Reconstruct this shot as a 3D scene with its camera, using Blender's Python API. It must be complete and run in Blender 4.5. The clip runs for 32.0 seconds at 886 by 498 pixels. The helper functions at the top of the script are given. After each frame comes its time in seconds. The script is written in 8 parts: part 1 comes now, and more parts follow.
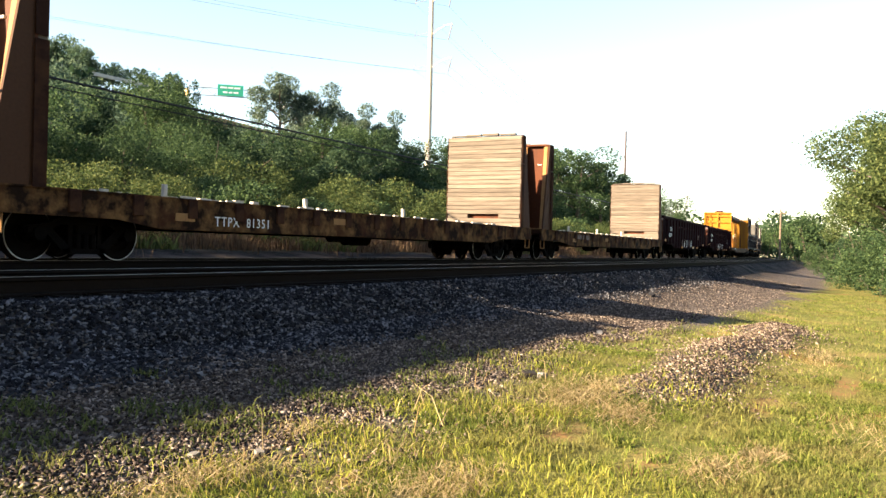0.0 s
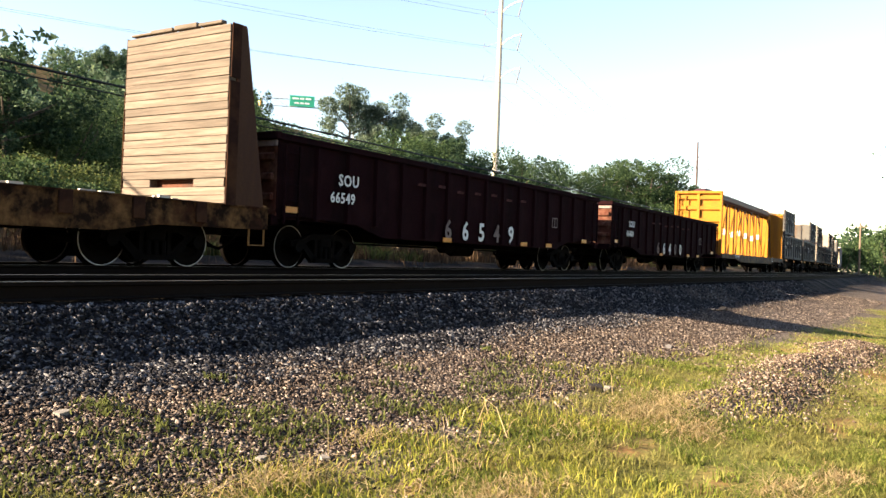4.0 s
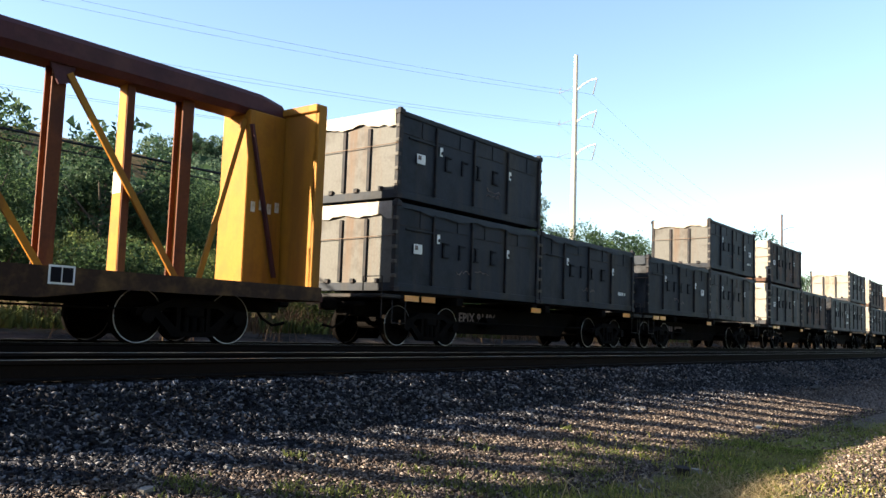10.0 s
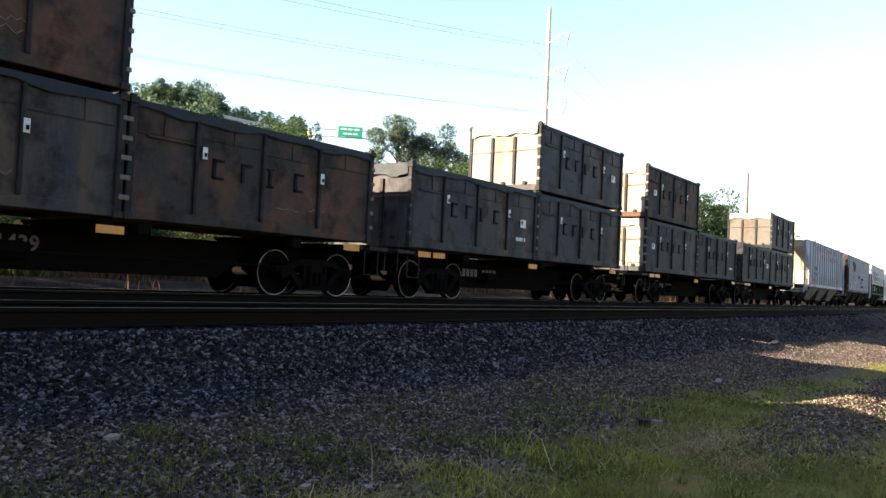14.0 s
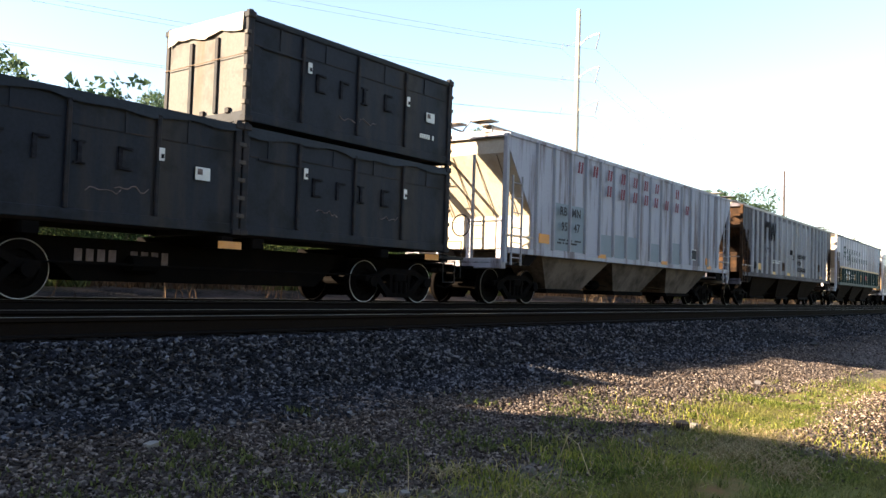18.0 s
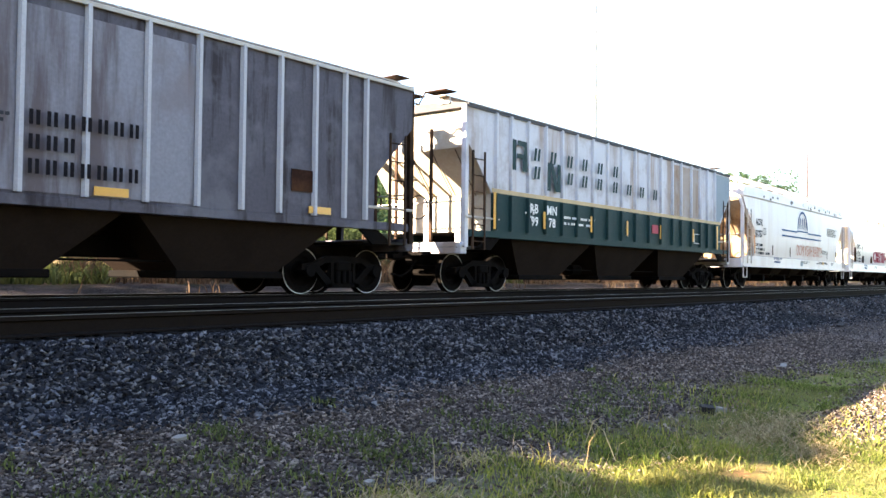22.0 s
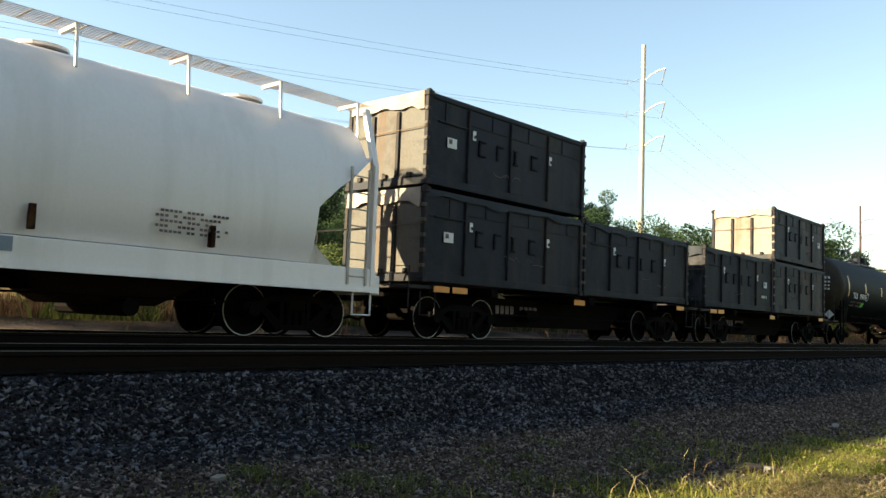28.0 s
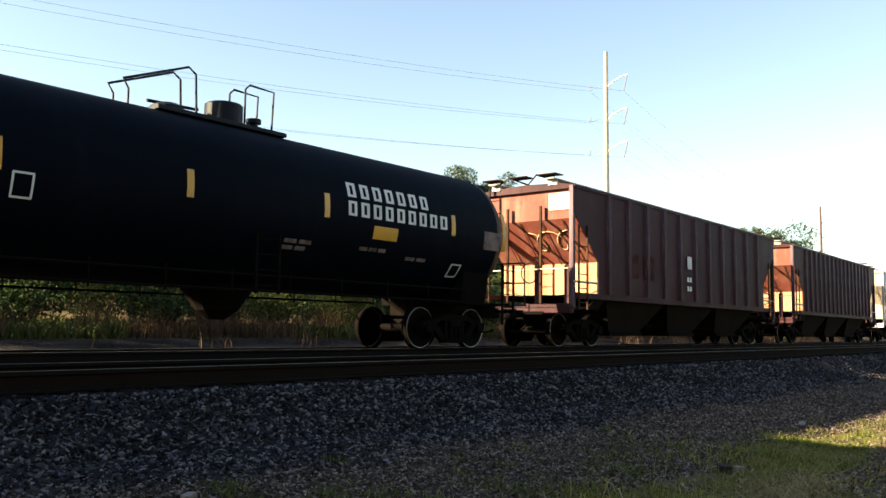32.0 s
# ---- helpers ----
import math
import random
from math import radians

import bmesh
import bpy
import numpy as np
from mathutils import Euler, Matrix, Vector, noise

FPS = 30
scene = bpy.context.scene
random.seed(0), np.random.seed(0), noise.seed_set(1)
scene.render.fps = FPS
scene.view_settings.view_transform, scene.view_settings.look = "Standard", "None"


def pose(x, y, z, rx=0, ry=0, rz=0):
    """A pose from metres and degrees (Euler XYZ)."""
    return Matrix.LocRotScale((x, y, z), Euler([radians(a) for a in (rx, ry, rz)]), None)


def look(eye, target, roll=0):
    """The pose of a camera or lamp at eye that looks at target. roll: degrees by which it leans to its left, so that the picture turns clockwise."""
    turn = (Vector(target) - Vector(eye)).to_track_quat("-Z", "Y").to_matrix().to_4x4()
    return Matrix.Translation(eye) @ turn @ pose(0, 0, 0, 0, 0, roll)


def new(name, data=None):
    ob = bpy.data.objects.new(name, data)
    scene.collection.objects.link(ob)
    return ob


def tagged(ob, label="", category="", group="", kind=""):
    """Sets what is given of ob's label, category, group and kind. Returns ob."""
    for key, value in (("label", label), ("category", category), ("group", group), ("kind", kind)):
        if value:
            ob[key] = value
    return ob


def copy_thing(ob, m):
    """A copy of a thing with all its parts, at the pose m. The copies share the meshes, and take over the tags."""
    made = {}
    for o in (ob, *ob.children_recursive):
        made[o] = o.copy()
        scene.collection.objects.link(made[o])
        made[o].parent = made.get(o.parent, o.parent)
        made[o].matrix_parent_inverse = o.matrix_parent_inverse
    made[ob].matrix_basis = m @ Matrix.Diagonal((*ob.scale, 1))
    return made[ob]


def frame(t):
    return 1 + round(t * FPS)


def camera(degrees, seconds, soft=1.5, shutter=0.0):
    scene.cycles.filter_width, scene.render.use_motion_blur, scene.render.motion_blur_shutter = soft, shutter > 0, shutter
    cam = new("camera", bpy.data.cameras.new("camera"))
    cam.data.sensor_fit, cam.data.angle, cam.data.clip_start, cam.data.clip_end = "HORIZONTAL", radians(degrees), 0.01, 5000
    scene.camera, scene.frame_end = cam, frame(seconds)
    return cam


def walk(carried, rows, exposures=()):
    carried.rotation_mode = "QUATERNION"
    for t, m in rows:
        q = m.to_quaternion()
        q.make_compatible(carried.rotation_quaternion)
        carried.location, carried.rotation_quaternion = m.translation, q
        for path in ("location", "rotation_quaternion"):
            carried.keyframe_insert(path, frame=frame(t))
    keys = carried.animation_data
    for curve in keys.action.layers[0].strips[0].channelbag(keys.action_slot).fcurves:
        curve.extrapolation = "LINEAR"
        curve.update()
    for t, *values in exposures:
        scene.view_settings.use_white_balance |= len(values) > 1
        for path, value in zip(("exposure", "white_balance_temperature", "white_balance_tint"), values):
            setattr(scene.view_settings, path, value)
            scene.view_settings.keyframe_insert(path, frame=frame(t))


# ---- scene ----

# World: +x runs along the track away from the viewer, +y across the tracks, z up; the eye stands over the origin.
EYE = (0.0, 0.0, 1.6)
RAIL = 1.2            # height of the rail heads
NEAR_RAIL = 7.56      # nearest rail of the empty track
FAR_RAIL = 12.65      # nearest rail of the train's track
RADIUS = 1381.0       # the line curves away to +y

cam = camera(55.32, 32.0)
# seconds, heading (degrees from +x towards +y), pitch, lean
PATH = [
    (0, 28.17, -0.13, 1.46), (0.5, 28.41, 0.99, 1.83), (1, 27.28, 0.74, 1.63), (1.5, 27.25, 0.99, 2.11),
    (2, 26.83, 1.21, 2.92), (2.5, 27.90, 0.27, 2.41), (4.5, 33.48, 0.55, 2.09), (5, 31.21, -1.63, 0.42),
    (5.5, 30.76, -0.22, 0.01), (6, 28.56, -0.29, -1.47), (6.5, 24.09, -2.87, -0.55), (7, 25.37, -0.96, 2.16),
    (7.5, 26.39, 0.52, 3.47), (8, 26.93, 1.60, 2.48), (8.5, 30.04, 4.36, 2.00), (9, 31.17, 4.35, 1.40),
    (9.5, 35.09, 3.49, 3.03), (10, 38.10, 5.43, 1.96), (10.5, 39.19, 3.64, 0.79), (11, 41.31, 2.85, 3.08),
    (11.5, 41.40, 1.69, 2.73), (12, 40.06, 0.50, 2.00), (12.5, 39.58, 1.30, 2.50), (13, 39.54, 1.73, 1.90),
    (13.5, 37.47, 2.32, 3.03), (14, 35.87, 2.30, 2.68), (14.5, 35.82, 2.53, 4.88), (15, 35.09, 3.58, 4.09),
    (15.5, 35.41, 3.26, 3.62), (17.5, 37.29, 3.23, 1.60), (18, 38.10, 2.53, 1.87), (18.5, 37.65, 1.75, 1.83),
    (19, 38.02, 0.64, 0.31), (19.5, 38.09, 1.88, 0.73), (20, 39.28, 1.17, -0.10), (20.5, 39.67, 0.70, -0.50),
    (21, 37.63, 0.77, -0.21), (21.5, 38.51, 1.35, 0.18), (22, 39.48, 1.77, 0.59), (22.5, 38.42, 3.04, 0.63),
    (23, 37.25, 3.24, 1.86), (23.5, 38.19, 3.59, 3.13), (24, 38.18, 4.54, 3.61), (24.5, 38.14, 4.01, 4.74),
    (25, 39.19, 3.86, 3.85), (25.5, 42.07, 3.03, 1.93), (26, 41.59, 2.99, 1.13), (26.5, 42.20, 3.84, 0.83),
    (28.5, 42.05, 5.39, 2.70), (29, 41.05, 6.48, 2.33), (29.5, 40.82, 4.26, 2.78), (30, 39.08, 4.76, 2.71),
    (30.5, 39.14, 4.50, 1.12), (31, 39.54, 3.75, 0.92), (31.5, 38.80, 5.23, 1.52), (32, 40.38, 5.50, 0.70),
]


def aim(heading, pitch, lean):
    h, p = radians(heading), radians(pitch)
    way = Vector((math.cos(h) * math.cos(p), math.sin(h) * math.cos(p), math.sin(p)))
    return look(EYE, Vector(EYE) + way, lean)


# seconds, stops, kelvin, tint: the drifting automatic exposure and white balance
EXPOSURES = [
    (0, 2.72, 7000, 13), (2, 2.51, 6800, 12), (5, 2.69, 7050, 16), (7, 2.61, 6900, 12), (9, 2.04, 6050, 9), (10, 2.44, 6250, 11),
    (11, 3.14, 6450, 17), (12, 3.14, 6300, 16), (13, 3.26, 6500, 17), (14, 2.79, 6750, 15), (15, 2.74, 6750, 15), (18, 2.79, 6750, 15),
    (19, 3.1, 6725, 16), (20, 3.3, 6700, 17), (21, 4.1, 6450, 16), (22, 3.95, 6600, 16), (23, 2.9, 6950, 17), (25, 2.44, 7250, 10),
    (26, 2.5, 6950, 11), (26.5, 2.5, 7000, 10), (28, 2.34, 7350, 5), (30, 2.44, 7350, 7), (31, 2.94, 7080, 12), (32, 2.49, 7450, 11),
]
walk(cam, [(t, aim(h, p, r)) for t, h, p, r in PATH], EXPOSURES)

# ---- light ----
SUN_AZ, SUN_EL = 139.0, 20.5   # degrees from +x, and above the horizon
world = bpy.data.worlds.new("sky")
scene.world = world
world.use_nodes = True
wn = world.node_tree.nodes
sky = wn.new("ShaderNodeTexSky")
sky.sky_type, sky.sun_disc = "NISHITA", False
sky.sun_elevation, sky.sun_rotation = radians(SUN_EL), radians(90 - SUN_AZ)
sky.air_density, sky.dust_density, sky.ozone_density = 1.0, 0.4, 1.0
world.node_tree.links.new(sky.outputs[0], wn["Background"].inputs[0])
wn["Background"].inputs[1].default_value = 0.062
sun = new("sun", bpy.data.lights.new("sun", "SUN"))
sun.data.energy, sun.data.angle, sun.data.color = 5.0, radians(0.6), (1.0, 0.86, 0.62)
_a, _e = radians(SUN_AZ), radians(SUN_EL)
sun.matrix_world = look((0, 0, 60), Vector((0, 0, 60)) - Vector((math.cos(_a) * math.cos(_e), math.sin(_a) * math.cos(_e), math.sin(_e))))

# ---- materials ----
def shader(name, base, rough=0.6, metal=0.0, vary=0.25, scale=4.0, stain=None, stain_amount=0.5, stain_scale=1.5, bump=0.2, bump_scale=60.0,
           streak=False, gloss=None, blotch=None):
    """A surface with fine grain, broad stains (streak: stretched downwards) and relief; blotch: colour, amount and scale of a second stain."""
    m = bpy.data.materials.new(name)
    m.use_nodes = True
    nt = m.node_tree
    n, ln = nt.nodes, nt.links.new
    b = n["Principled BSDF"]
    tc = n.new("ShaderNodeTexCoord")
    fine = n.new("ShaderNodeTexNoise")
    fine.inputs["Scale"].default_value, fine.inputs["Detail"].default_value = scale * 9, 6
    ln(tc.outputs["Object"], fine.inputs["Vector"])
    mp = n.new("ShaderNodeMapping")
    mp.inputs["Scale"].default_value = (1, 1, 0.10) if streak else (1, 1, 1)
    ln(tc.outputs["Object"], mp.inputs["Vector"])
    broad = n.new("ShaderNodeTexNoise")
    broad.inputs["Scale"].default_value, broad.inputs["Detail"].default_value, broad.inputs["Roughness"].default_value = stain_scale, 8, 0.65
    ln(mp.outputs[0], broad.inputs["Vector"])
    ramp = n.new("ShaderNodeValToRGB")
    ramp.color_ramp.elements[0].position, ramp.color_ramp.elements[1].position = (0.49, 0.62) if streak else (0.45, 0.68)
    ln(broad.outputs[0], ramp.inputs[0])
    k = n.new("ShaderNodeMath")
    k.operation = "MULTIPLY"
    k.inputs[1].default_value = stain_amount
    ln(ramp.outputs[0], k.inputs[0])
    dark = tuple(c * (1 - vary) for c in base)
    light = tuple(min(1, c * (1 + vary)) for c in base)
    grain = n.new("ShaderNodeMix")
    grain.data_type = "RGBA"
    grain.inputs[6].default_value, grain.inputs[7].default_value = (*dark, 1), (*light, 1)
    ln(fine.outputs[0], grain.inputs[0])
    mix = n.new("ShaderNodeMix")
    mix.data_type = "RGBA"
    ln(k.outputs[0], mix.inputs[0])
    ln(grain.outputs[2], mix.inputs[6])
    mix.inputs[7].default_value = (*(stain or tuple(c * 0.55 for c in base)), 1)
    colour = mix.outputs[2]
    if blotch:
        off = n.new("ShaderNodeMapping")
        off.inputs["Location"].default_value = (7.3, 2.1, 4.7)
        ln(tc.outputs["Object"], off.inputs["Vector"])
        patch = n.new("ShaderNodeTexNoise")
        patch.inputs["Scale"].default_value, patch.inputs["Detail"].default_value, patch.inputs["Roughness"].default_value = blotch[2], 7, 0.6
        ln(off.outputs[0], patch.inputs["Vector"])
        r2 = n.new("ShaderNodeValToRGB")
        r2.color_ramp.elements[0].position, r2.color_ramp.elements[1].position = 0.5, 0.64
        ln(patch.outputs[0], r2.inputs[0])
        k2 = n.new("ShaderNodeMath")
        k2.operation = "MULTIPLY"
        k2.inputs[1].default_value = blotch[1]
        ln(r2.outputs[0], k2.inputs[0])
        over = n.new("ShaderNodeMix")
        over.data_type = "RGBA"
        ln(k2.outputs[0], over.inputs[0])
        ln(colour, over.inputs[6])
        over.inputs[7].default_value = (*blotch[0], 1)
        colour = over.outputs[2]
    ln(colour, b.inputs["Base Color"])
    b.inputs["Roughness"].default_value, b.inputs["Metallic"].default_value = rough, metal
    b.inputs["Specular IOR Level"].default_value = gloss if gloss is not None else (0.5 if rough < 0.55 else 0.15)
    if bump:
        rel = n.new("ShaderNodeTexNoise")
        rel.inputs["Scale"].default_value, rel.inputs["Detail"].default_value = bump_scale, 4
        ln(tc.outputs["Object"], rel.inputs["Vector"])
        bp = n.new("ShaderNodeBump")
        bp.inputs["Strength"].default_value, bp.inputs["Distance"].default_value = bump, 0.02
        ln(rel.outputs[0], bp.inputs["Height"])
        ln(bp.outputs[0], b.inputs["Normal"])
    return m


def island_shader(name, low, high, rough=0.8, translucent=0.0, per_object=False, mid=None, grain=None, gloss=0.12, dry=None):
    """A surface whose pieces each take a tone of their own between two colours."""
    m = bpy.data.materials.new(name)
    m.use_nodes = True
    nt = m.node_tree
    n, ln = nt.nodes, nt.links.new
    b = n["Principled BSDF"]
    src = n.new("ShaderNodeObjectInfo") if per_object else n.new("ShaderNodeNewGeometry")
    ramp = n.new("ShaderNodeValToRGB")
    ramp.color_ramp.elements[0].color, ramp.color_ramp.elements[1].color = (*low, 1), (*high, 1)
    if mid:
        e = ramp.color_ramp.elements.new(0.68)
        e.color = (*mid, 1)
    ln(src.outputs["Random" if per_object else "Random Per Island"], ramp.inputs[0])
    tone = ramp.outputs[0]
    if dry:
        # broad patches where the pieces turn to another colour
        tc, nz, r3, mx = n.new("ShaderNodeTexCoord"), n.new("ShaderNodeTexNoise"), n.new("ShaderNodeValToRGB"), n.new("ShaderNodeMix")
        nz.inputs["Scale"].default_value, nz.inputs["Detail"].default_value = dry[1], 5
        ln(tc.outputs["Object"], nz.inputs["Vector"])
        r3.color_ramp.elements[0].position, r3.color_ramp.elements[1].position = 0.46, 0.6
        ln(nz.outputs[0], r3.inputs[0])
        amount = n.new("ShaderNodeMath")
        amount.operation = "MULTIPLY"
        amount.inputs[1].default_value = dry[2]
        ln(r3.outputs[0], amount.inputs[0])
        mx.data_type = "RGBA"
        ln(amount.outputs[0], mx.inputs[0])
        ln(tone, mx.inputs[6])
        mx.inputs[7].default_value = (*dry[0], 1)
        tone = mx.outputs[2]
    if grain:
        # long fibres or blotches: the three scales of a noise, and how dark it gets
        tc, mp, nz = n.new("ShaderNodeTexCoord"), n.new("ShaderNodeMapping"), n.new("ShaderNodeTexNoise")
        mp.inputs["Scale"].default_value = grain[:3]
        nz.inputs["Scale"].default_value, nz.inputs["Detail"].default_value, nz.inputs["Roughness"].default_value = 1.0, 8, 0.7
        off = n.new("ShaderNodeVectorMath")
        off.operation = "SCALE"
        off.inputs["Scale"].default_value = 40.0
        cb = n.new("ShaderNodeCombineXYZ")
        ln(src.outputs["Random" if per_object else "Random Per Island"], cb.inputs[0])
        ln(src.outputs["Random" if per_object else "Random Per Island"], cb.inputs[2])
        ln(cb.outputs[0], off.inputs[0])
        ln(off.outputs[0], mp.inputs["Location"])
        ln(tc.outputs["Object"], mp.inputs["Vector"])
        ln(mp.outputs[0], nz.inputs["Vector"])
        r2 = n.new("ShaderNodeValToRGB")
        r2.color_ramp.elements[0].position, r2.color_ramp.elements[1].position = 0.36, 0.62
        r2.color_ramp.elements[0].color = (*[1 - grain[3]] * 3, 1)
        ln(nz.outputs[0], r2.inputs[0])
        mul = n.new("ShaderNodeMix")
        mul.data_type, mul.blend_type = "RGBA", "MULTIPLY"
        mul.inputs[0].default_value = 1.0
        ln(tone, mul.inputs[6])
        ln(r2.outputs[0], mul.inputs[7])
        tone = mul.outputs[2]
    ln(tone, b.inputs["Base Color"])
    b.inputs["Roughness"].default_value = rough
    b.inputs["Specular IOR Level"].default_value = gloss
    if translucent:
        t = n.new("ShaderNodeBsdfTranslucent")
        ln(tone, t.inputs[0])
        mix = n.new("ShaderNodeMixShader")
        mix.inputs[0].default_value = translucent
        ln(b.outputs[0], mix.inputs[1])
        ln(t.outputs[0], mix.inputs[2])
        ln(mix.outputs[0], n["Material Output"].inputs[0])
    return m


# ---- geometry ----
class Geo:
    """Gathers faces of many simple solids into one mesh."""

    def __init__(self):
        self.v, self.f, self.m, self.slot = [], [], [], 0

    def use(self, slot):
        self.slot = slot
        return self

    def add(self, verts, faces):
        o = len(self.v)
        self.v += [tuple(p) for p in verts]
        self.f += [tuple(i + o for i in f) for f in faces]
        self.m += [self.slot] * len(faces)
        return self

    def box(self, x0, x1, y0, y1, z0, z1, c=0.0):
        x0, x1, y0, y1, z0, z1 = min(x0, x1), max(x0, x1), min(y0, y1), max(y0, y1), min(z0, z1), max(z0, z1)
        if c <= 0:
            v = [(x, y, z) for x in (x0, x1) for y in (y0, y1) for z in (z0, z1)]
            return self.add(v, [(0, 1, 3, 2), (4, 6, 7, 5), (0, 4, 5, 1), (2, 3, 7, 6), (0, 2, 6, 4), (1, 5, 7, 3)])
        v, idx = [], {}
        for i, x in enumerate((x0, x1)):
            for j, y in enumerate((y0, y1)):
                for k, z in enumerate((z0, z1)):
                    sx, sy, sz = (1, -1)[i] * c, (1, -1)[j] * c, (1, -1)[k] * c
                    for a, p in enumerate(((x, y + sy, z + sz), (x + sx, y, z + sz), (x + sx, y + sy, z))):
                        idx[i, j, k, a] = len(v)
                        v.append(p)
        f = []
        for i in (0, 1):
            q = [idx[i, 0, 0, 0], idx[i, 0, 1, 0], idx[i, 1, 1, 0], idx[i, 1, 0, 0]]
            f.append(q if i == 0 else q[::-1])
            q = [idx[0, i, 0, 1], idx[1, i, 0, 1], idx[1, i, 1, 1], idx[0, i, 1, 1]]
            f.append(q if i == 0 else q[::-1])
            q = [idx[0, 0, i, 2], idx[0, 1, i, 2], idx[1, 1, i, 2], idx[1, 0, i, 2]]
            f.append(q if i == 0 else q[::-1])
        for i in (0, 1):
            for j in (0, 1):
                f.append([idx[i, j, 0, 0], idx[i, j, 1, 0], idx[i, j, 1, 1], idx[i, j, 0, 1]])
                f.append([idx[i, 0, j, 0], idx[i, 1, j, 0], idx[i, 1, j, 2], idx[i, 0, j, 2]])
                f.append([idx[0, i, j, 1], idx[1, i, j, 1], idx[1, i, j, 2], idx[0, i, j, 2]])
                for k in (0, 1):
                    f.append([idx[i, j, k, a] for a in range(3)])
        return self.add(v, f)

    def beam(self, p, q, w, h=None, up=(0, 0, 1)):
        """A square bar from p to q, w wide across and h deep along up."""
        p, q, up = Vector(p), Vector(q), Vector(up)
        d = (q - p).normalized()
        s = d.cross(up)
        if s.length < 1e-4:
            s = d.cross(Vector((1, 0, 0)))
        s.normalize()
        u = s.cross(d)
        s, u = s * (w / 2), u * ((h or w) / 2)
        v = [e + a * s + b * u for e in (p, q) for a, b in ((-1, -1), (1, -1), (1, 1), (-1, 1))]
        return self.add(v, [(3, 2, 1, 0), (4, 5, 6, 7), (0, 1, 5, 4), (1, 2, 6, 5), (2, 3, 7, 6), (3, 0, 4, 7)])

    def tube(self, p, q, r, r2=None, n=8, cap=True):
        p, q = Vector(p), Vector(q)
        d = (q - p).normalized()
        s = d.orthogonal().normalized()
        u = d.cross(s)
        r2 = r if r2 is None else r2
        v = [e + rad * (math.cos(2 * math.pi * i / n) * s + math.sin(2 * math.pi * i / n) * u) for e, rad in ((p, r), (q, r2)) for i in range(n)]
        f = [(i, (i + 1) % n, n + (i + 1) % n, n + i) for i in range(n)]
        if cap:
            f += [tuple(range(n))[::-1], tuple(range(n, 2 * n))]
        return self.add(v, f)

    def pipe(self, pts, r, n=6):
        """One bent round bar through the points."""
        pts = [Vector(p) for p in pts]
        rings = []
        side = (pts[1] - pts[0]).orthogonal().normalized()
        for i, p in enumerate(pts):
            d = (pts[min(i + 1, len(pts) - 1)] - pts[max(i - 1, 0)]).normalized()
            side = (side - d * side.dot(d)).normalized()
            u = d.cross(side)
            rings.append([p + r * (math.cos(2 * math.pi * k / n) * side + math.sin(2 * math.pi * k / n) * u) for k in range(n)])
        return self.loft(rings)

    def turn(self, profile, axis="y", n=20, centre=(0, 0, 0), cap=True):
        """A solid of revolution from (along, radius) pairs."""
        v, f = [], []
        for a, r in profile:
            for i in range(n):
                c, s = r * math.cos(2 * math.pi * i / n), r * math.sin(2 * math.pi * i / n)
                p = {"y": (c, a, s), "x": (a, c, s), "z": (c, s, a)}[axis]
                v.append((p[0] + centre[0], p[1] + centre[1], p[2] + centre[2]))
        m = len(profile)
        for j in range(m - 1):
            for i in range(n):
                f.append((j * n + i, j * n + (i + 1) % n, (j + 1) * n + (i + 1) % n, (j + 1) * n + i))
        if cap:
            f += [tuple(range(n)), tuple(range((m - 1) * n, m * n))]
        return self.add(v, f)

    def slab(self, poly, axis, a, b):
        """A flat polygon drawn in the two other axes, thickened along axis from a to b."""
        n = len(poly)
        def at(p, t):
            return {"x": (t, p[0], p[1]), "y": (p[0], t, p[1]), "z": (p[0], p[1], t)}[axis]
        v = [at(p, a) for p in poly] + [at(p, b) for p in poly]
        f = [tuple(range(n))[::-1], tuple(range(n, 2 * n))] + [(i, (i + 1) % n, n + (i + 1) % n, n + i) for i in range(n)]
        return self.add(v, f)

    def loft(self, rings):
        """A skin over closed rings of equal count, capped at both ends."""
        n = len(rings[0])
        v = [p for r in rings for p in r]
        f = [(j * n + i, j * n + (i + 1) % n, (j + 1) * n + (i + 1) % n, (j + 1) * n + i) for j in range(len(rings) - 1) for i in range(n)]
        f += [tuple(range(n)), tuple(range((len(rings) - 1) * n, len(rings) * n))]
        return self.add(v, f)

    def mesh(self, name, material, smooth=False):
        me = bpy.data.meshes.new(name)
        me.from_pydata(self.v, [], self.f)
        for one in material if isinstance(material, (list, tuple)) else [material]:
            me.materials.append(one)
        me.polygons.foreach_set("material_index", self.m)
        bm = bmesh.new()
        bm.from_mesh(me)
        bmesh.ops.recalc_face_normals(bm, faces=bm.faces)
        bm.to_mesh(me)
        bm.free()
        if smooth:
            me.polygons.foreach_set("use_smooth", [True] * len(me.polygons))
            me.set_sharp_from_angle(angle=radians(35))
        return me


def part(name, geo, material, parent, label="", at=None, smooth=False):
    """One mesh as a part of a thing; geo may also be a ready mesh."""
    me = geo.mesh(name, material, smooth) if isinstance(geo, Geo) else geo
    ob = new(name, me)
    ob.parent = parent
    if at is not None:
        ob.matrix_basis = at
    if label:
        ob["label"] = label
    return ob


def thing(name, label, category, group="", at=None, kind=""):
    ob = new(name)
    ob.empty_display_size = 0.3
    if at is not None:
        ob.matrix_basis = at
    return tagged(ob, label, category, group, kind)


